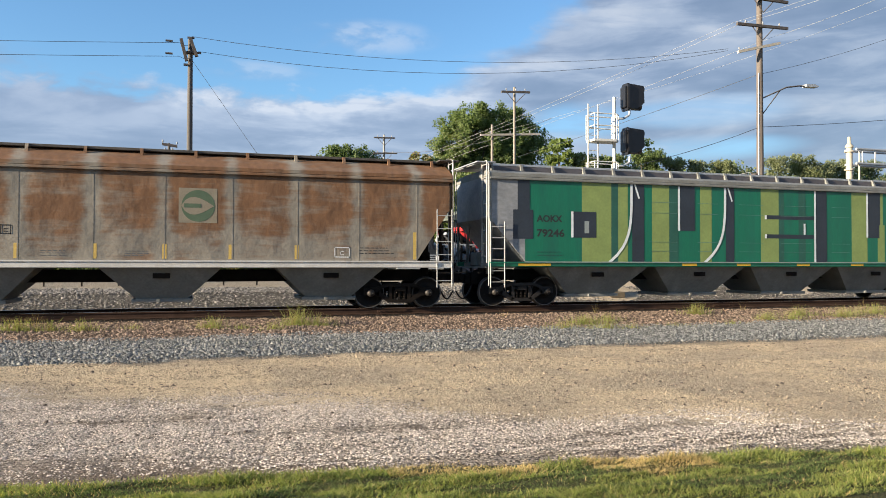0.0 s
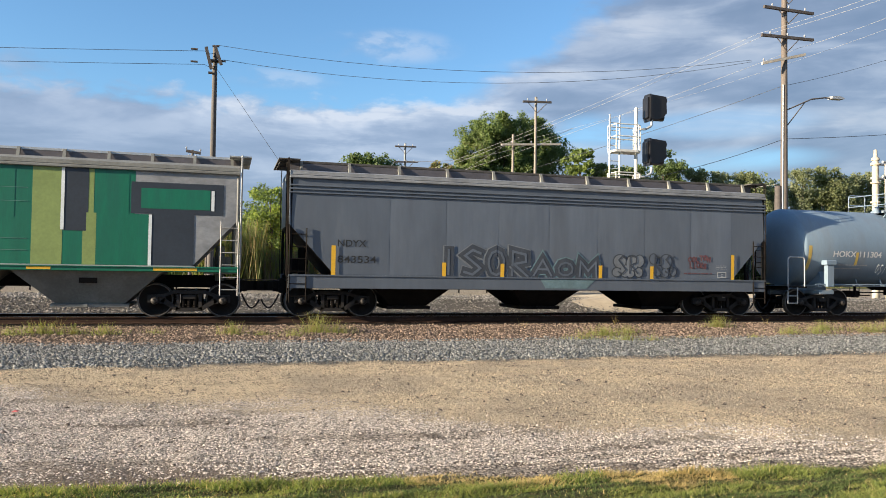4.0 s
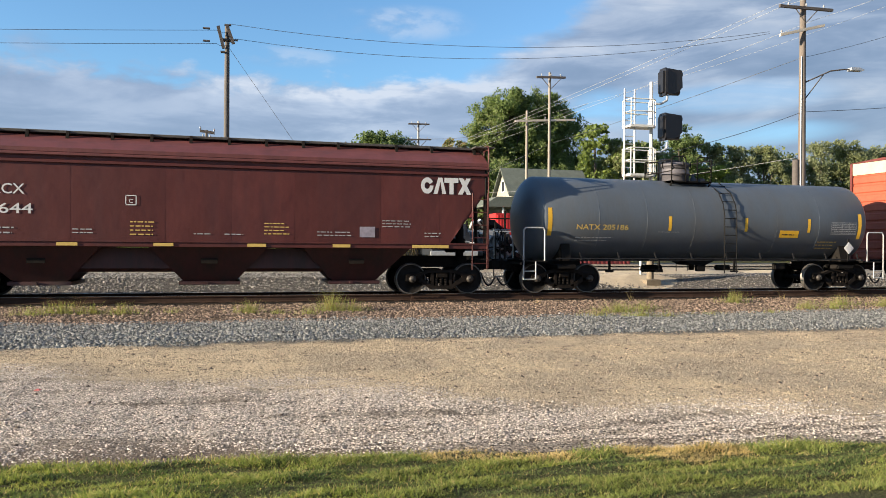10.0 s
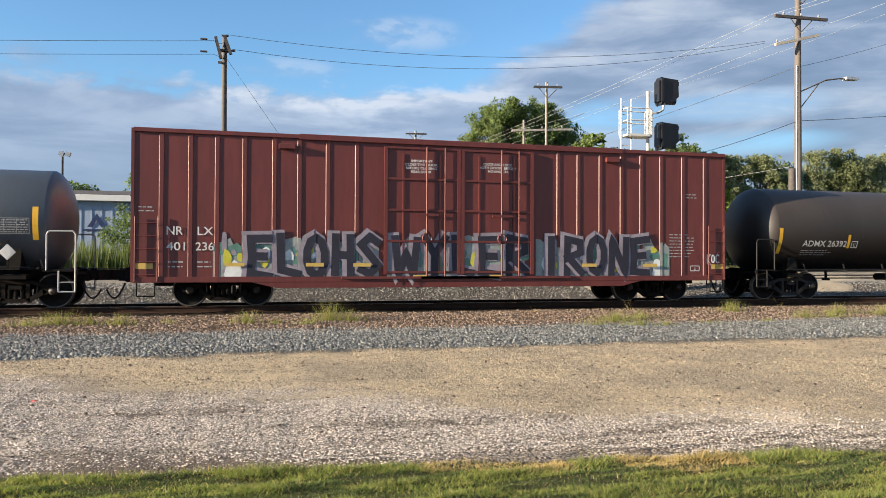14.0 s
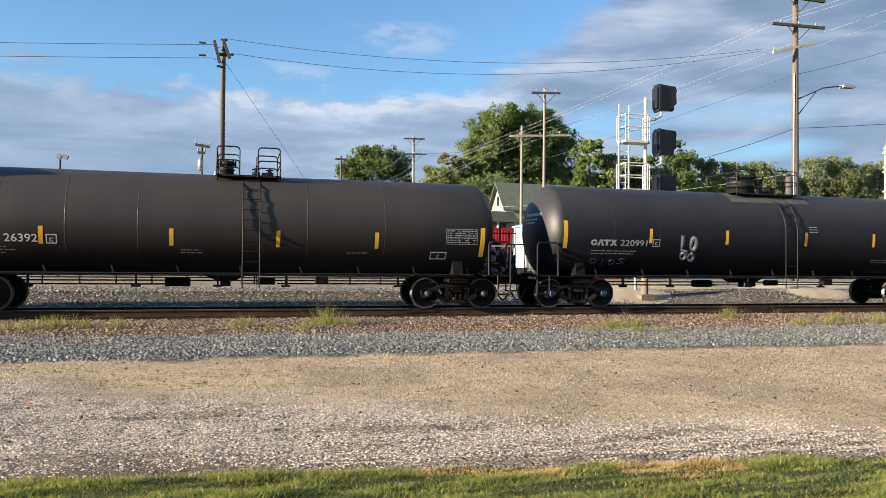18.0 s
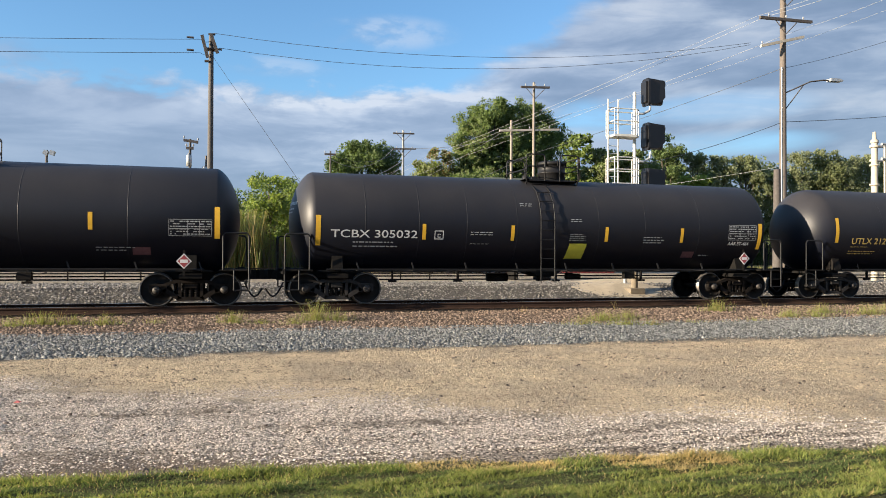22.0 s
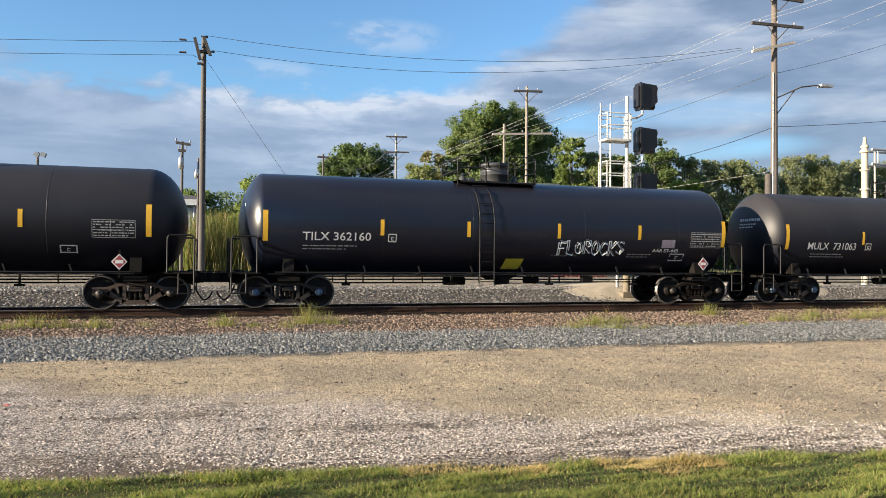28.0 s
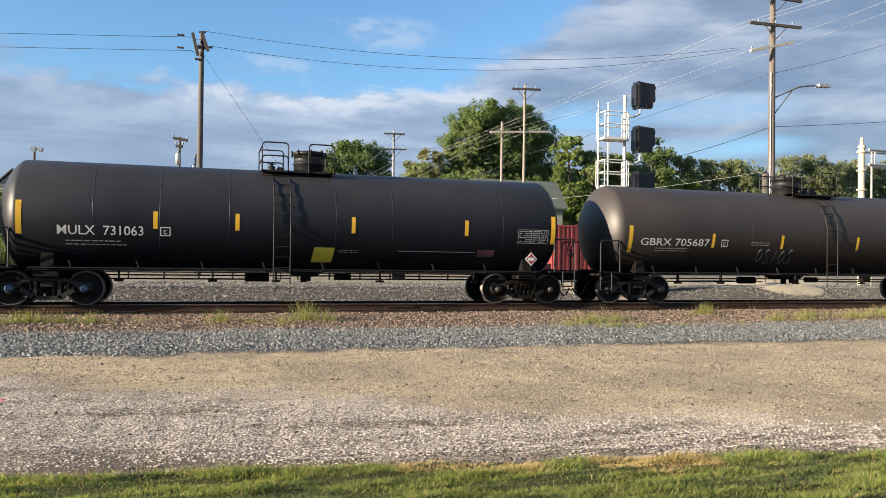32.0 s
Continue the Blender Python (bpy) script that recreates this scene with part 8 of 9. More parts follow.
def signal_tower():
    ob = thing("signal_mast", "white railway signal mast with ladder, railed baskets and black heads", "railway signal")
    gz = ground_z(16, 28)
    ob.matrix_world = pose(0, 28, 0)
    part("mast", Shape().tube((16.42, 0, gz), (16.42, 0, 8.35), 0.07, n=12), "aluminium", ob)
    part("base", Shape().box(16.1, 16.75, -0.3, 0.3, gz - 0.1, gz + 0.16, 0.03), "mast_footing", ob)
    part("pedestal", Shape().tube((16.42, 0, gz + 0.1), (16.42, 0, gz + 1.0), 0.15, n=12), "mast_footing", ob)
    lad = Shape()
    for x in (15.22, 15.68):
        lad.tube((x, 0.05, gz + 1.25), (x, 0.05, 8.0), 0.035, n=6)
    for k in range(3, 24):
        z = gz + 0.3 + k * 0.32
        lad.tube((15.22, 0.05, z), (15.68, 0.05, z), 0.018, n=5)
    for z in (gz + 1.4, gz + 3.0):
        lad.tube((15.68, 0.05, z), (16.42, 0.0, z), 0.025, n=5)
    part("ladder", lad, "aluminium", ob)
    for z in (6.5, 4.5, 2.95):
        f = Shape()
        ring = [(15.3, -0.36), (16.3, -0.4), (16.5, -0.2), (16.5, 0.35), (15.3, 0.36)]
        f.prism(ring, "z", z - 0.09, z)
        part("platform", f, "aluminium", ob)
        r = Shape()
        for h in (0.55, 1.05):
            r.pipe([(x, y, z + h) for x, y in ring + ring[:1]], 0.026, 5)
        for (xa, ya), (xb, yb) in zip(ring, ring[1:] + ring[:1]):
            for u in (0.0,):
                r.tube((xa + (xb - xa) * u, ya + (yb - ya) * u, z), (xa + (xb - xa) * u, ya + (yb - ya) * u, z + 1.05), 0.024, n=5)
        part("basket_rail", r, "aluminium", ob)
        if z < 4:
            continue
        part("arm", Shape().pipe([(16.42, 0, z + 0.95), (16.8, -0.1, z + 0.95), (17.05, -0.15, z + 1.1), (17.08, -0.15, z + 1.35)], 0.05, 8), "galv", ob)
    for zc in (8.37, 6.50, 4.60):
        h = Shape()
        h.prism([(-0.22, zc - 0.57), (0.22, zc - 0.57), (0.28, zc - 0.45), (0.28, zc + 0.45), (0.2, zc + 0.58), (-0.2, zc + 0.58), (-0.28, zc + 0.45), (-0.28, zc - 0.45)], "x", 16.93, 17.02)
        h.box(16.84, 16.93, -0.2, 0.2, zc - 0.45, zc + 0.45, 0.03)
        head = part("signal_head", h, "signal_black", ob)
        for k in range(3):
            z = zc + 0.36 - k * 0.36
            hood = Shape().turned([(17.02, 0.17), (17.80 - 0.06 * k, 0.155), (17.80 - 0.06 * k, 0.145), (17.03, 0.15)], "x", (0, 0, z), 14)
            part("hood", hood, "signal_black", head)
            part("lens", Shape().turned([(17.025, 0.14), (17.04, 0.001)], "x", (0, 0, z), 12), "lens", head)
        part("hood_shell", Shape().prism([(17.02, zc - 0.50), (17.02, zc + 0.56), (17.72, zc + 0.50), (17.76, zc - 0.2), (17.60, zc - 0.36), (17.40, zc - 0.48)], "y", -0.21, 0.21), "signal_black", head)
    return ob


signal_tower()
cab = thing("relay_cabinet", "white steel relay cabinet at the foot of the signal mast", "cabinet")
cab.matrix_world = pose(16.5, 28.9, ground_z(17, 28.9))
part("leg", Shape().tube((0, 0, 0), (0, 0, 0.9), 0.07, n=8), "galv", cab)
part("body", Shape().box(-0.42, 0.42, -0.3, 0.3, 0.85, 2.25, 0.02), "bungalow", cab)
part("lid", Shape().box(-0.46, 0.46, -0.34, 0.34, 2.25, 2.31, 0.01), "bungalow", cab)
cdoor = part("door", Shape().box(-0.38, 0.38, -0.318, -0.302, 0.92, 2.18, 0.004), "bungalow", cab)
part("handle", Shape().box(0.26, 0.30, -0.35, -0.32, 1.4, 1.65), "galv", cdoor)


def cantilever():
    ob = thing("signal_cantilever", "cream steel cantilever signal post with a walkway", "railway signal")
    gz = ground_z(32, 31)
    ob.matrix_world = pose(0, 31, 0)
    part("post", Shape().tube((32.05, 0, gz), (32.05, 0, 7.45), 0.18, 0.155, 16).turned([(7.4, 0.20), (7.5, 0.20), (7.6, 0.10), (7.95, 0.08), (7.98, 0.001)], "z", (32.05, 0, 0), 14), "cream_steel", ob)
    for z in (5.2, 6.2, 7.15):
        part("flange", Shape().turned([(z, 0.15), (z, 0.24), (z + 0.08, 0.24), (z + 0.08, 0.15)], "z", (32.05, 0, 0), 14), "cream_steel", ob)
    w = Shape()
    for z in (7.3, 6.55):
        w.tube((32.2, -0.3, z), (39.0, -0.3, z), 0.07, n=8)
        w.tube((32.2, 0.4, z), (39.0, 0.4, z), 0.07, n=8)
    for k in range(8):
        w.tube((32.6 + k * 0.85, -0.3, 6.55), (32.6 + k * 0.85, -0.3, 7.3), 0.035, n=5)
    part("cantilever_arm", w, "galv", ob)
    part("side_pipe", Shape().tube((32.5, -0.2, gz), (32.5, -0.2, 7.2), 0.05, n=8), "cream_steel", ob)
    return ob


cantilever()


# ---------- buildings and yard things behind the line ----------
def blue_building():
    ob = thing("low_building", "long low pale blue building with white fascia", "building")
    ob.matrix_world = pose(0, 60, 0)
    part("wall", Shape().box(-34, -1.5, 0, 12, 0.3, 5.45), "wall_blue", ob)
    rib = Shape().box(-0.02, 0.02, -0.03, 0.0, 0.4, 5.4).mesh("siding_rib", M["wall_blue"])
    for k in range(46):
        part("siding_rib", rib, "wall_blue", ob).matrix_basis = pose(-33.5 + k * 0.7, 0, 0)
    part("fascia", Shape().box(-34.4, -1.2, -0.5, 0.0, 5.45, 5.9, 0.02), "white_trim", ob)
    part("roof", Shape().prism([(-0.5, 5.92), (6.5, 6.75), (13, 5.92)], "x", -34.5, -1.1), "roof_dark", ob)
    part("vent", Shape().tube((-6.0, 2.5, 6.0), (-6.0, 2.5, 6.75), 0.12, n=10), "white_trim", ob)
    s = Shape()
    s.add([(-10.7, -0.05, 3.55), (-10.05, -0.05, 4.55), (-9.4, -0.05, 3.55), (-9.75, -0.05, 3.55), (-10.05, -0.05, 4.05), (-10.35, -0.05, 3.55)], [(0, 1, 4, 5), (1, 2, 3, 4)])
    s.box(-11.0, -9.1, -0.055, -0.045, 3.25, 3.4)
    part("emblem", s, "emblem_navy", ob)
    part("downpipe", Shape().tube((-1.7, -0.08, 0.4), (-1.7, -0.08, 5.45), 0.05, n=6), "white_trim", ob)
    return ob


blue_building()


def low_fence():
    ob = thing("low_fence", "low dark pipe fence beyond the ballast bank", "fence")
    ob.matrix_world = pose(0, 34, ground_z(0, 34))
    for k in range(19):
        part("post", Shape().tube((-9 + k * 1.4, 0, -0.05), (-9 + k * 1.4, 0, 0.56), 0.035, n=6), "steel_dark", ob)
    for z in (0.30, 0.52):
        part("rail", Shape().tube((-9.3, 0, z), (16.5, 0, z), 0.028, n=6), "steel_dark", ob)
    return ob


low_fence()


def house(name, label, x0, x1, y, depth, eave, ridge, wall, roof, gable_x=False, windows=()):
    ob = thing(name, label, "house")
    ob.matrix_world = pose(0, y, 0)
    g = ground_z(0, y) - 0.1
    if gable_x:    # ridge runs away from the line, gable towards it
        m = (x0 + x1) / 2
        part("wall", Shape().prism([(x0, g), (x1, g), (x1, eave), (m, ridge - 0.1), (x0, eave)], "y", 0, depth), wall, ob)
        for a, b in ((x0 - 0.4, m), (x1 + 0.4, m)):
            za = eave - 0.25
            part("roof", Shape().prism([(a, za), (b, ridge), (b, ridge + 0.18), (a, za + 0.18)], "y", -0.4, depth + 0.4), roof, ob)
    else:
        part("wall", Shape().prism([(0, g), (depth, g), (depth, eave), (depth / 2, ridge - 0.1), (0, eave)], "x", x0, x1), wall, ob)
        for a, b in ((-0.4, depth / 2), (depth + 0.4, depth / 2)):
            part("roof", Shape().prism([(a, eave - 0.2), (b, ridge), (b, ridge + 0.18), (a, eave - 0.02)], "x", x0 - 0.4, x1 + 0.4), roof, ob)
    for wx, wz, ww, wh in windows:
        f = part("window", Shape().box(wx - ww / 2 - 0.1, wx + ww / 2 + 0.1, -0.06, 0.0, wz - wh / 2 - 0.1, wz + wh / 2 + 0.1, 0.01), "white_trim", ob)
        part("pane", Shape().box(wx - ww / 2, wx + ww / 2, -0.072, -0.061, wz - wh / 2, wz + wh / 2), "window_glass", f)
    return ob


h1 = house("house", "cream two-storey house with a grey-green shingle roof", 25.7, 34.0, 70, 4.6, 6.75, 9.45, "siding_cream", "roof_green", False, ((28.9, 5.6, 0.7, 1.2), (31.4, 5.2, 0.8, 1.2)))
for gy, gz0 in ((1.1, 5.9), (3.3, 5.9), (2.3, 7.7)):
    f = part("window", Shape().box(25.64, 25.7, gy - 0.45, gy + 0.45, gz0 - 0.6, gz0 + 0.6, 0.01), "white_trim", h1)
    part("pane", Shape().box(25.62, 25.636, gy - 0.34, gy + 0.34, gz0 - 0.5, gz0 + 0.5), "window_glass", f)
part("porch_roof", Shape().prism([(21.65, 5.45), (22.9, 6.25), (25.0, 6.25), (25.6, 5.45), (25.6, 5.3), (21.65, 5.3)], "y", -3.8, 1.2), "roof_green", h1)
part("porch_wall", Shape().box(23.4, 25.6, 0.6, 1.0, 0.4, 5.3), "siding_cream", h1)
for x in (21.9, 23.6, 25.3):
    part("porch_post", Shape().box(x - 0.08, x + 0.08, -3.6, -3.44, 0.5, 5.31), "white_trim", h1)
house("house", "small white house with a grey roof among trees", -24.0, -17.2, 90, 8, 6.6, 10.2, "siding_grey", "roof_dark", True, ((-21.5, 6.0, 0.9, 1.4), (-19.5, 6.0, 0.9, 1.4)))


def bungalow_cabinet():
    ob = thing("signal_bungalow", "white corrugated steel signal equipment cabin beside the line", "equipment cabin")
    ob.matrix_world = pose(0.28, 33, 0)
    part("wall", Shape().box(12.75, 14.3, 0, 1.1, 1.2, 3.2), "bungalow", ob)
    for x in (12.85, 14.2):
        part("leg", Shape().box(x - 0.07, x + 0.07, 0.1, 1.0, 0.2, 1.2), "steel_dark", ob)
    rib = Shape().box(-0.035, 0.035, -0.03, 0.0, 1.25, 3.15, 0.008).mesh("panel_rib", M["bungalow"])
    for k in range(8):
        part("panel_rib", rib, "bungalow", ob).matrix_basis = pose(12.84 + k * 0.195, 0, 0)
    part("roof", Shape().prism([(12.62, 3.18), (13.52, 3.42), (14.43, 3.18), (14.43, 3.12), (12.62, 3.12)], "y", -0.2, 1.3), "cabin_roof", ob)
    d = part("door", Shape().box(13.12, 13.92, -0.05, -0.02, 1.3, 3.0, 0.01), "bungalow", ob)
    part("handle", Shape().box(13.22, 13.28, -0.09, -0.05, 1.9, 2.15), "galv", d)
    return ob


bungalow_cabinet()


def container(name, label, category, x0, x1, y0, y1, z0, z1, mat, ribs=12):
    ob = thing(name, label, category)
    ob.matrix_world = pose(0, y0, 0)
    part("body", Shape().box(x0, x1, 0, y1 - y0, z0, z1, 0.03), mat, ob)
    rib = Shape().box(-0.05, 0.05, -0.06, 0.0, z0 + 0.1, z1 - 0.1, 0.01).mesh("side_rib", M[mat])
    for k in range(ribs):
        part("side_rib", rib, mat, ob).matrix_basis = pose(x0 + (x1 - x0) * (k + 0.5) / ribs, 0, 0)
    part("top_rim", Shape().box(x0 - 0.05, x1 + 0.05, -0.08, 0.02, z1 - 0.14, z1, 0.01), mat, ob)
    return ob


container("scrap_bin", "orange steel scrap bin standing in weeds", "skip", 5.3, 8.0, 48, 50.5, 0.35, 3.75, "container_orange", 9)
container("storage_container", "dull red steel container beside the white cabin", "container", 20.2, 23.8, 43, 46, 0.35, 3.6, "barn_red", 12)
container("storage_box", "bright red steel storage box on the ground", "container", 20.7, 22.6, 60, 62.5, 0.4, 4.4, "red_steel", 7)


def heap(name, label, cx, cy, zbase, rx, height, count, mats, small, large):
    s = Shape()
    for k in range(count):
        a, r = random.uniform(0, 6.283), math.sqrt(random.random())
        x, y = cx + rx * r * math.cos(a), cy + 0.9 * r * math.sin(a)
        z = zbase + height * (1 - r * r) * random.uniform(0.2, 1.0)
        w, d, h = (random.uniform(small, large) for _ in range(3))
        q = Euler((random.uniform(-0.8, 0.8), random.uniform(-0.8, 0.8), a)).to_matrix()
        s.slot = random.randrange(len(mats))
        box = [Vector((i * w, j * d, l * h * 0.5)) for l in (-0.5, 0.5) for j in (-0.5, 0.5) for i in (-0.5, 0.5)]
        s.add([Vector((x, y, z)) + q @ v for v in box], [(0, 2, 3, 1), (4, 5, 7, 6), (0, 1, 5, 4), (2, 6, 7, 3), (0, 4, 6, 2), (1, 3, 7, 5)])
    return thing(name, label, "scrap", shape=s, mats=mats, kind="stuff")


heap("scrap_heap", "pale scrap heaped over the orange bin", 6.9, 49.2, 3.7, 1.2, 0.9, 70, ["scrap", "white_trim", "scrap"], 0.15, 0.8)
heap("scrap_heap", "brown and pale scrap heap behind weeds", 9.3, 47, 0.4, 1.8, 3.6, 220, ["scrap", "steel_rust", "scrap", "white_trim", "barn_red"], 0.15, 0.9)


def red_trailer():
    ob = thing("trailer_frame", "dull red steel trailer frame with posts", "trailer")
    ob.matrix_world = pose(0, 50, 0)
    part("beam", Shape().box(10.4, 15.6, 0, 0.4, 3.5, 3.95, 0.02).box(10.4, 15.6, 0, 2.4, 3.9, 3.98), "barn_red", ob)
    for k in range(6):
        part("post", Shape().box(10.5 + k, 10.62 + k, 0.05, 0.2, 0.4, 3.5), "barn_red", ob)
    part("deck", Shape().box(10.4, 15.6, 0, 2.4, 1.2, 1.45, 0.02), "steel_dark", ob)
    return ob


red_trailer()
heap("scrap_heap", "grey and dark machine scrap heaped in the yard", 15.0, 46, 0.4, 3.6, 2.9, 260, ["scrap_grey", "steel_dark", "scrap_grey", "steel_brown", "galv"], 0.2, 1.0)


def steel_rack():
    ob = thing("steel_rack", "dark steel rack of upright posts and rails in the yard", "rack")
    ob.matrix_world = pose(0, 44.5, ground_z(0, 44.5))
    for k in range(9):
        x = 12.2 + k * 0.62
        part("post", Shape().box(x - 0.05, x + 0.05, -0.05, 0.05, 0, 3.3 - 0.35 * (k % 3), 0.01), "steel_dark", ob)
    for z in (1.0, 2.0, 2.8):
        part("rail", Shape().box(12.1, 17.3, -0.11, -0.055, z - 0.04, z + 0.04), "galv" if z == 2.0 else "steel_dark", ob)
    return ob


steel_rack()


def pickup():
    ob = thing("pickup_truck", "parked dark truck with a pale barred grille", "truck")
    ob.matrix_world = pose(0, 42, ground_z(0, 42))
    part("body", Shape().prism([(10.6, 0.55), (13.2, 0.55), (13.2, 1.45), (12.9, 1.6), (12.6, 2.35), (11.2, 2.4), (10.9, 1.6), (10.6, 1.5)], "y", 0, 5.2), "truck_grey", ob)
    part("windscreen", Shape().box(11.15, 12.65, -0.02, -0.005, 1.65, 2.25, 0.0), "window_glass", ob)
    part("bumper", Shape().box(10.5, 13.3, -0.2, 0.0, 0.5, 0.78, 0.03), "galv", ob)
    for k in range(4):
        part("grille_bar", Shape().box(10.95, 12.85, -0.05, -0.005, 0.9 + k * 0.13, 0.97 + k * 0.13), "galv", ob)
    for x in (10.8, 13.0):
        part("headlight", Shape().box(x - 0.14, x + 0.14, -0.05, -0.005, 1.0, 1.3, 0.02), "white_trim", ob)
        part("tyre", Shape().turned([(-0.14, 0.001), (-0.14, 0.38), (0.14, 0.38), (0.14, 0.001)], "x", (x, 0.9, 0.38), 18), "tyre", ob)
        part("tyre", Shape().turned([(-0.14, 0.001), (-0.14, 0.38), (0.14, 0.38), (0.14, 0.001)], "x", (x, 4.2, 0.38), 18), "tyre", ob)
    return ob


pickup()


# sand heaps on the far side
def sand_heap(cx, cy, rx, ry, h, label):
    n, m = 26, 9
    v, f = [], []
    for j in range(m + 1):
        r = j / m
        for i in range(n):
            a = 2 * math.pi * i / n
            x, y = cx + rx * r * math.cos(a), cy + ry * r * math.sin(a)
            z = ground_z(x, y) - 0.03 + h * (1 - r * r) ** 1.3 * (1 + 0.35 * math.sin(3 * a + r * 5) * r) + 0.03 * math.sin(x * 5) * math.cos(y * 6) * (1 - r)
            v.append((x, y, z))
    for j in range(m):
        for i in range(n):
            k = (i + 1) % n
            f.append((j * n + i, j * n + k, j * n + n + k, j * n + n + i))
    s = Shape().add(v, f, True)
    return thing("sand_mound", label, "sand mound", shape=s, mats="sand_tan")


M["sand_tan"] = material("pale tan sand", (0.42, 0.35, 0.25), 0.95, 0.0, 0.15, 2, 40, 0.5, 20)
sand_heap(15.9, 28.9, 2.6, 2.0, 0.10, "spilt sand spread round the signal footing")
sand_heap(25.6, 29.2, 2.2, 1.8, 0.14, "spilt mound of pale tan sand on the bank")
sand_heap(19.0, 31.2, 4.5, 1.3, 0.28, "low mound of pale tan sand")
sand_heap(27.5, 31.6, 4.5, 1.5, 0.34, "broad low mound of pale tan sand")


# ---------- reeds, bushes, trees ----------
def reeds(label, x0, x1, y0, y1, n, low, high, mats):
    x, y = rng.uniform(x0, x1, n), rng.uniform(y0, y1, n)
    h = rng.uniform(low, high, n)
    blades("reeds", label, mats, x, y, h, np.full(n, 0.05), 0.14, "reeds", "stuff", ids=(rng.uniform(0, 1, n) < 0.3).astype(int))


# dark blades mixed in here stand for the trees' shade on this grass
reeds("tall yellow-green grass behind the line", -17, -1.4, 47, 53, 5200, 0.7, 2.0, ("reed", "leaf_dark"))
reeds("tall pale reed clump around the pole", -1.8, 2.1, 46.5, 50.5, 3000, 1.6, 4.0, ("reed", "straw"))
reeds("green weeds in front of the bushes", 1.7, 7.0, 47, 51, 2600, 0.8, 2.2, ("reed", "bark"))
reeds("tall brown weeds before the scrap", 5.5, 10.5, 44.5, 47, 1200, 0.6, 2.0, ("bark", "straw"))
reeds("rough grass before the yard", 14, 60, 50, 55, 3000, 0.12, 0.4, ("reed", "straw"))


def leaves(count, clumps, size, squash=0.85):
    """Leaf quads spread over the outside of clumps (x, y, z, radius), denser on top."""
    w = np.array([c[3] ** 2 for c in clumps])
    pick = rng.choice(len(clumps), count, p=w / w.sum())
    c = np.array(clumps)[pick]
    d = rng.normal(0, 1, (count, 3))
    d /= np.linalg.norm(d, axis=1)[:, None]
    r = c[:, 3] * (0.25 + 0.85 * rng.uniform(0, 1, count) ** 0.7)
    p = c[:, :3] + d * r[:, None] * np.array([1, 1, squash])
    u = rng.normal(0, 1, (count, 3))
    u /= np.linalg.norm(u, axis=1)[:, None]
    v = np.cross(u, d + rng.normal(0, 0.5, (count, 3)))
    v /= np.linalg.norm(v, axis=1)[:, None] + 1e-6
    s = size * rng.uniform(0.6, 1.3, count)
    u, v = u * s[:, None], v * (s * 0.6)[:, None]
    return np.stack([p - u, p - v, p + u, p + v], 1)


def tree(label, x, y, top, rx, mat, count, leaf, seed, low=0.25, spots=22, mat2=None, category="tree", name="tree", ry=None, narrow=0.0):
    rnd = random.Random(seed)
    ob = thing(name, label, category)
    g = ground_z(x, y)
    ob.matrix_world = pose(x, y, g - 0.1)
    h = top - g
    ry = ry or rx * 0.7
    zlow = h * low
    s = Shape()
    tr = max(0.12, h * 0.018)
    s.tube((0, 0, 0), (0.1, 0, h * 0.45), tr * 1.3, tr * 0.8, 9).tube((0.1, 0, h * 0.45), (0, 0.1, h * 0.85), tr * 0.8, tr * 0.25, 8)
    clumps = []
    for k in range(spots * 3):
        z = zlow + (h - zlow) * rnd.uniform(0.0, 0.93)
        f = (z - zlow) / (h - zlow)
        wide = (1 - narrow) * math.sqrt(max(0.05, 1 - (2 * f - 0.75) ** 2 / 1.7)) + narrow * (1 - f)
        a = rnd.uniform(0, 6.283)
        q = rnd.uniform(0.3, 0.9) * (1 + 0.16 * math.sin(2 * a + seed) + 0.1 * math.sin(5 * a + seed * 2))
        cx, cy = rx * wide * q * math.cos(a), ry * wide * q * math.sin(a)
        r = min(rx, 5.5) * rnd.uniform(0.2, 0.4) * (0.75 + 0.25 * wide)
        z = min(z, h - r * 0.85)
        clumps.append((cx, cy, z, r))
        if k % 3 == 0:
            s.tube((0.05, 0, h * 0.3 + 0.3 * (z - h * 0.3)), (cx * 0.8, cy * 0.8, z - r * 0.3), tr * 0.35, tr * 0.1, 6)
    for k in range(4):
        r = min(rx, 5.5) * rnd.uniform(0.16, 0.26)
        clumps.append((rx * rnd.uniform(-0.5, 0.5), ry * rnd.uniform(-0.3, 0.3), h - r * rnd.uniform(0.8, 1.3), r))
    part("trunk", s, "bark", ob)
    # each bough carries sprays of leaves on its outside, with gaps between them
    sprays = []
    for cx, cy, cz, r in clumps:
        for k in range(9):
            a, e = rnd.uniform(0, 6.283), math.asin(rnd.uniform(-0.55, 1.0))
            q = r * rnd.uniform(0.4, 1.08)
            sprays.append((cx + q * math.cos(a) * math.cos(e), cy + q * math.sin(a) * math.cos(e), cz + 0.85 * q * math.sin(e), r * rnd.uniform(0.22, 0.5)))
    far_off = leaf > 0.25
    count = int(count * (4.4 if far_off else 2.0))
    inner = leaves(count // 4, [(0, 0, (h + zlow) * 0.5, min(rx * 0.6, (h - zlow) * 0.35))] + clumps[::3], leaf * 0.6)
    q = np.concatenate([leaves(count - count // 4, sprays, leaf * (0.43 if far_off else 0.5)), inner])
    ids = None
    mats = [M[mat]]
    if mat2:
        mats.append(M[mat2])
        ids = (rng.uniform(0, 1, count) < 0.3).astype(int)
    part("crown", quads("crown", q, mats, ids), mat, ob)
    return ob


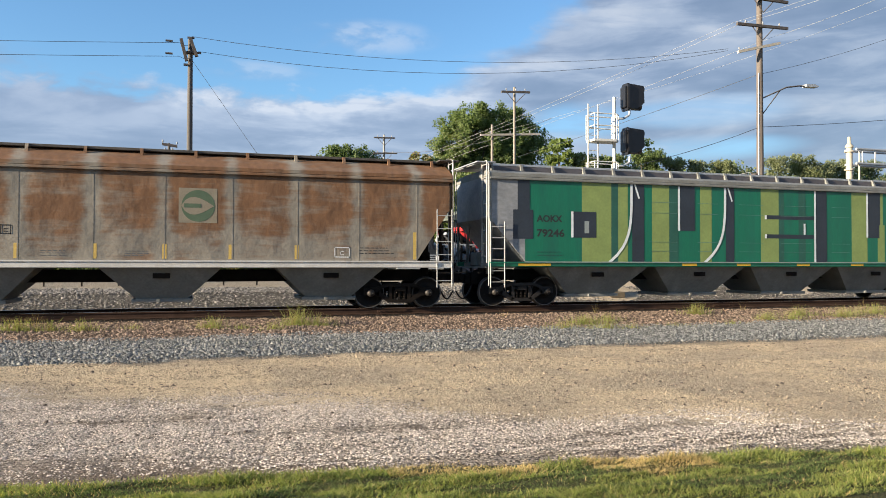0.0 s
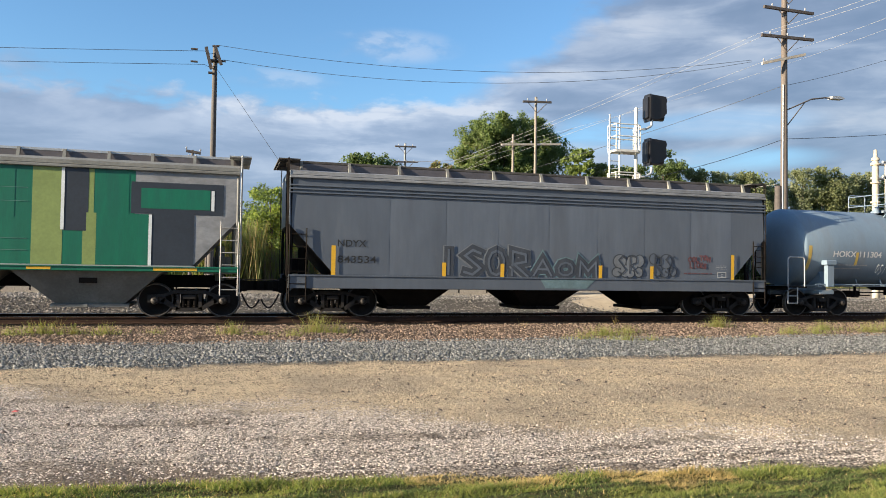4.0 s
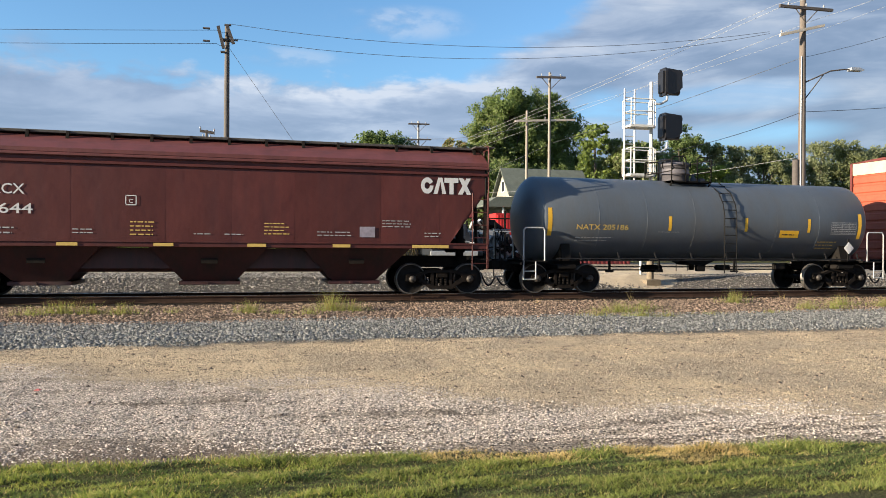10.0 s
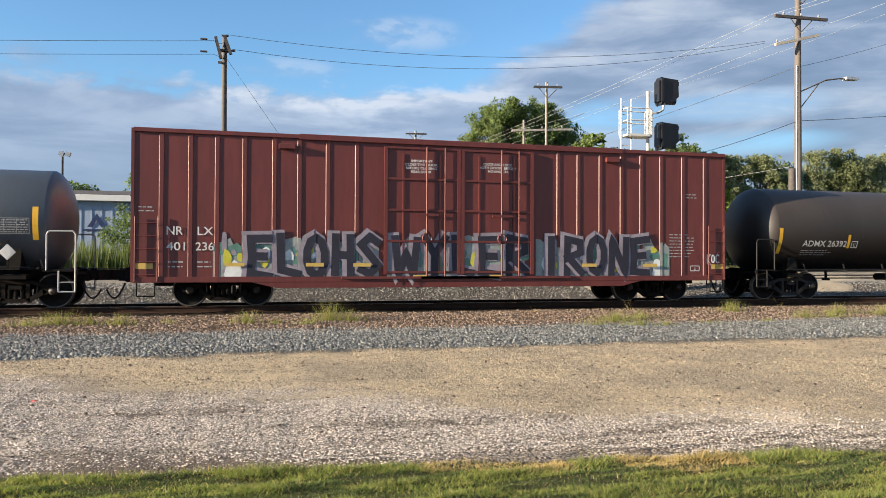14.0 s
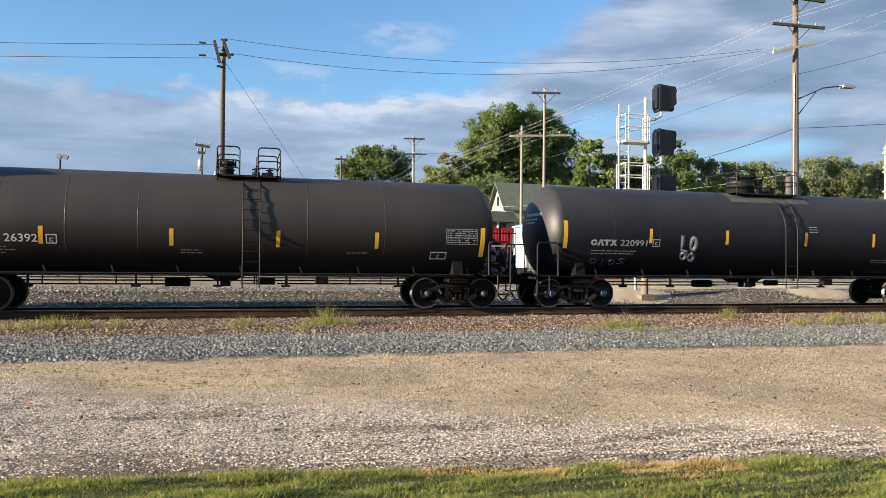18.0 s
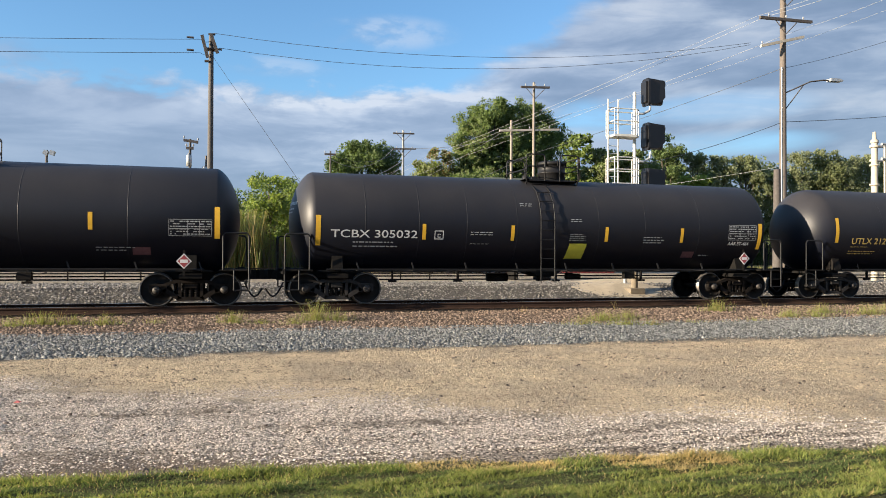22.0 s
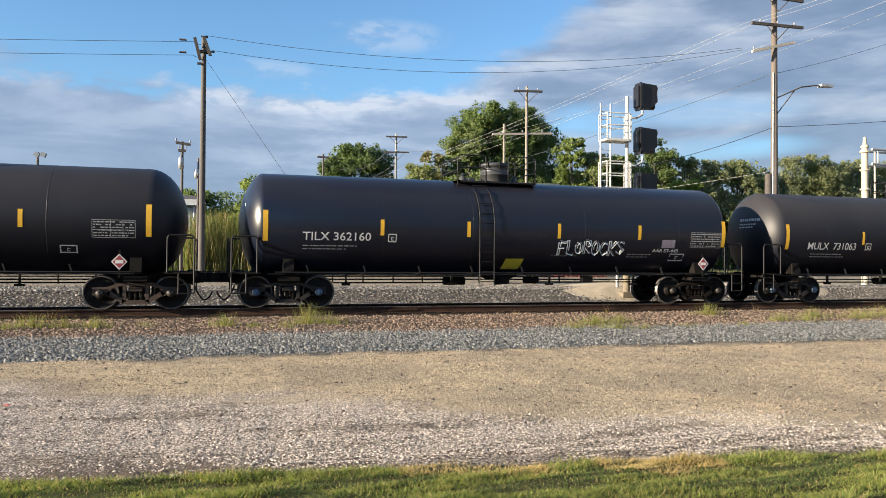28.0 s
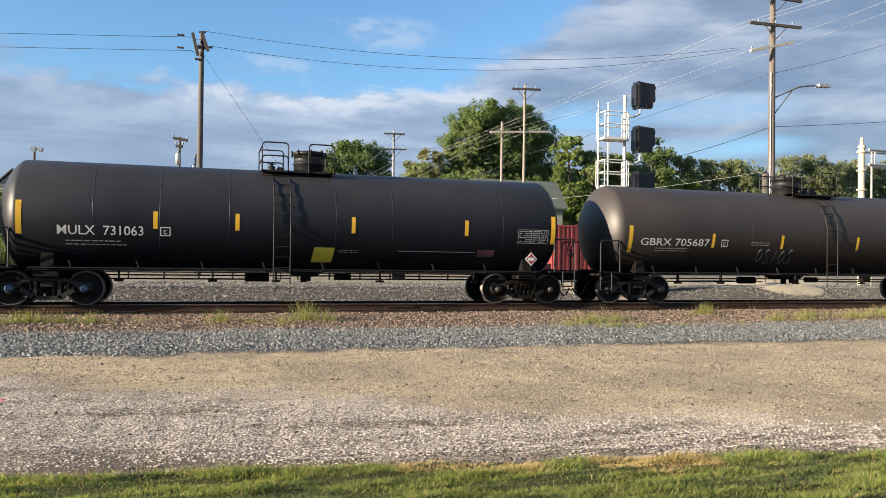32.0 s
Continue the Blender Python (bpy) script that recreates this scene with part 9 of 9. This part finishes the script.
tree("broad dark green leafy tree", 16.7, 95, 16.4, 5.2, "leaf_dark", 9000, 0.34, 1, 0.2, 24)
tree("dense green leafy tree behind the poles", 22.0, 100, 13.0, 3.5, "leaf_dark", 5000, 0.34, 2, 0.15, 16)
tree("large spreading green tree with a broken crown", 32.2, 90, 21.9, 4.6, "leaf_mid", 12000, 0.30, 3, 0.2, 34, "leaf_dark")
tree("low yellow-green tree beside the rust tinged one", 22.9, 85, 12.9, 2.9, "leaf_olive", 5000, 0.28, 46, 0.1, 20, "leaf_light")
tree("large green tree with rounded crown", 37.2, 91, 22.0, 4.8, "leaf_mid", 12000, 0.30, 4, 0.2, 34, "leaf_dark")
tree("large green tree with rounded crown", 41.3, 93, 20.6, 4.8, "leaf_mid", 10000, 0.30, 42, 0.2, 32, "leaf_dark")
tree("green tree with a lower spreading crown", 29.0, 89, 18.6, 3.6, "leaf_mid", 8000, 0.30, 41, 0.15, 28, "leaf_olive")
tree("tree with rust tinged autumn leaves", 25.0, 88, 14.8, 3.0, "leaf_olive", 3800, 0.30, 5, 0.2, 16, "leaf_rust")
tree("low mid green tree under the large crown", 27.5, 82, 11.5, 4.8, "leaf_mid", 6500, 0.30, 6, 0.1, 20, "leaf_olive")
tree("mid green leafy tree by the signal", 38.7, 78, 15.85, 2.6, "leaf_mid", 6000, 0.30, 7, 0.1, 22, "leaf_light")
tree("olive green tree behind the signal", 42.0, 78, 14.3, 3.1, "leaf_olive", 6000, 0.30, 8, 0.1, 20, "leaf_mid")
tree("olive green tree behind the signal", 45.4, 78, 14.2, 2.7, "leaf_mid", 5500, 0.30, 43, 0.1, 20, "leaf_olive")
tree("dark green conical leafy tree", 57.6, 90, 18.6, 3.6, "leaf_dark", 8000, 0.28, 9, 0.1, 28, "leaf_mid", narrow=0.3)
tree("small bright yellow-green tree", 55.0, 80, 11.8, 3.2, "leaf_light", 5000, 0.26, 10, 0.1, 18)
for x, top, rx, mat, mat2, seed in ((62.5, 16.4, 3.4, "leaf_olive", "leaf_grey", 11), (66.8, 16.2, 3.6, "leaf_grey", "leaf_olive", 12), (71.2, 16.4, 3.4, "leaf_olive", "leaf_grey", 13), (75.5, 14.8, 3.0, "leaf_grey", "leaf_mid", 44)):
    tree("rounded green leafy tree in a row", x, 91, top, rx, mat, 6000, 0.30, seed, 0.1, 22, mat2)
for x, top, rx, mat, seed in ((80.4, 17.4, 3.8, "leaf_grey", 14), (85.2, 17.8, 3.8, "leaf_olive", 15), (89.0, 16.8, 3.8, "leaf_grey", 45)):
    tree("thin conical green leafy tree", x, 91, top, rx, mat, 5200, 0.28, seed, 0.1, 26, "leaf_olive", narrow=0.2)
for x, top, rx, seed in ((93.5, 17.8, 3.4, 16), (100.0, 18.0, 4.0, 17), (108.0, 18.4, 4.5, 18)):
    tree("sparse olive green leafy tree", x, 93, top, rx, "leaf_grey", 4200, 0.30, seed, 0.1, 22, "leaf_olive")
tree("leafy green bush beside the yard", 2.8, 52, 7.0, 2.3, "leaf_light", 6000, 0.17, 19, 0.05, 20, "leaf_mid", "bush", "bush")
tree("leafy green bush beside the yard", 5.0, 55, 7.0, 2.0, "leaf_mid", 5000, 0.17, 20, 0.05, 18, "leaf_light", "bush", "bush")
tree("dark bush before the blue wall", -6.0, 50, 4.8, 1.9, "leaf_dark", 4000, 0.15, 21, 0.05, 16, "leaf_mid", "bush", "bush")
tree("dark bush before the blue wall", -4.0, 52, 4.3, 1.6, "leaf_dark", 3200, 0.15, 22, 0.05, 14, None, "bush", "bush")
tree("yellow-green leafy garden tree", -14.5, 54, 6.0, 2.6, "leaf_light", 5000, 0.18, 23, 0.1, 18, "leaf_mid")
tree("dense low green tree behind the building", -8.5, 86, 10.4, 4.6, "leaf_mid", 4200, 0.3, 24, 0.1, 20, "leaf_dark")
tree("dense low green tree behind the building", -16.0, 88, 9.6, 4.6, "leaf_dark", 3600, 0.3, 25, 0.1, 18)
tree("dense low green tree behind the building", -2.0, 92, 9.6, 4.0, "leaf_mid", 3600, 0.3, 26, 0.1, 18)
tree("dense green tree behind the bushes", 4.5, 90, 11.2, 4.6, "leaf_dark", 4200, 0.3, 27, 0.1, 20, "leaf_mid")
tree("dense green tree behind the bushes", 11.5, 96, 11.0, 4.0, "leaf_mid", 3600, 0.32, 28, 0.1, 18, "leaf_dark")


def far_woods():
    """A low line of woodland that closes the distance."""
    clumps = []
    rnd = random.Random(77)
    x = -260.0
    while x < 420:
        r = rnd.uniform(3.5, 6.5)
        y = 150 + rnd.uniform(-12, 12) + max(0, abs(x - 40) - 120) * 0.25
        clumps.append((x, y, rnd.uniform(1.0, 4.5), r))
        clumps.append((x + 2, y + 2, rnd.uniform(3.5, 8.0), r * 0.75))
        x += rnd.uniform(2.5, 5.0)
    me = quads("far_woods", leaves(60000, clumps, 0.75), [M["leaf_dark"], M["leaf_mid"]], (rng.uniform(0, 1, 60000) < 0.4).astype(int))
    return tagged(new("far_woods", me), "dark green woodland along the horizon", "woods", kind="stuff")


far_woods()


def tree_belt():
    """Undergrowth and lesser trees that fill the belt between the single ones."""
    clumps = []
    rnd = random.Random(78)
    x = -30.0
    while x < 135:
        y = 97 + rnd.uniform(-3, 3)
        tall = min(17.2, 6.5 + 0.19 * max(0, x)) + 1.0 * math.sin(x * 0.35)
        for z in (1.5, tall * 0.35, tall * 0.6, tall * 0.82):
            clumps.append((x + rnd.uniform(-1, 1), y + rnd.uniform(-2, 2), z, rnd.uniform(1.6, 2.8)))
        x += rnd.uniform(1.3, 2.2)
    n = 120000
    me = quads("tree_belt", leaves(n, clumps, 0.27), [M["leaf_mid"], M["leaf_olive"], M["leaf_grey"]], rng.integers(0, 3, n))
    return tagged(new("tree_belt", me), "mixed green undergrowth between the trees", "undergrowth", kind="stuff")


tree_belt()


# ---------- what moves: the cars roll to -x, the wheels turn ----------
def motions():
    times = [k * 0.5 for k in range(65)]
    for car, at in TRAIN:
        walk(car, [(t, pose(at - rolled(t), TRACK_Y, 0)) for t in times])
    turns = [(k * 0.1, -math.degrees(rolled(k * 0.1) / WHEEL_R)) for k in range(321)]
    for w, x in WHEELSETS:
        walk(w, [(t, pose(x, 0, WHEEL_R, 0, a, 0)) for t, a in turns])


motions()
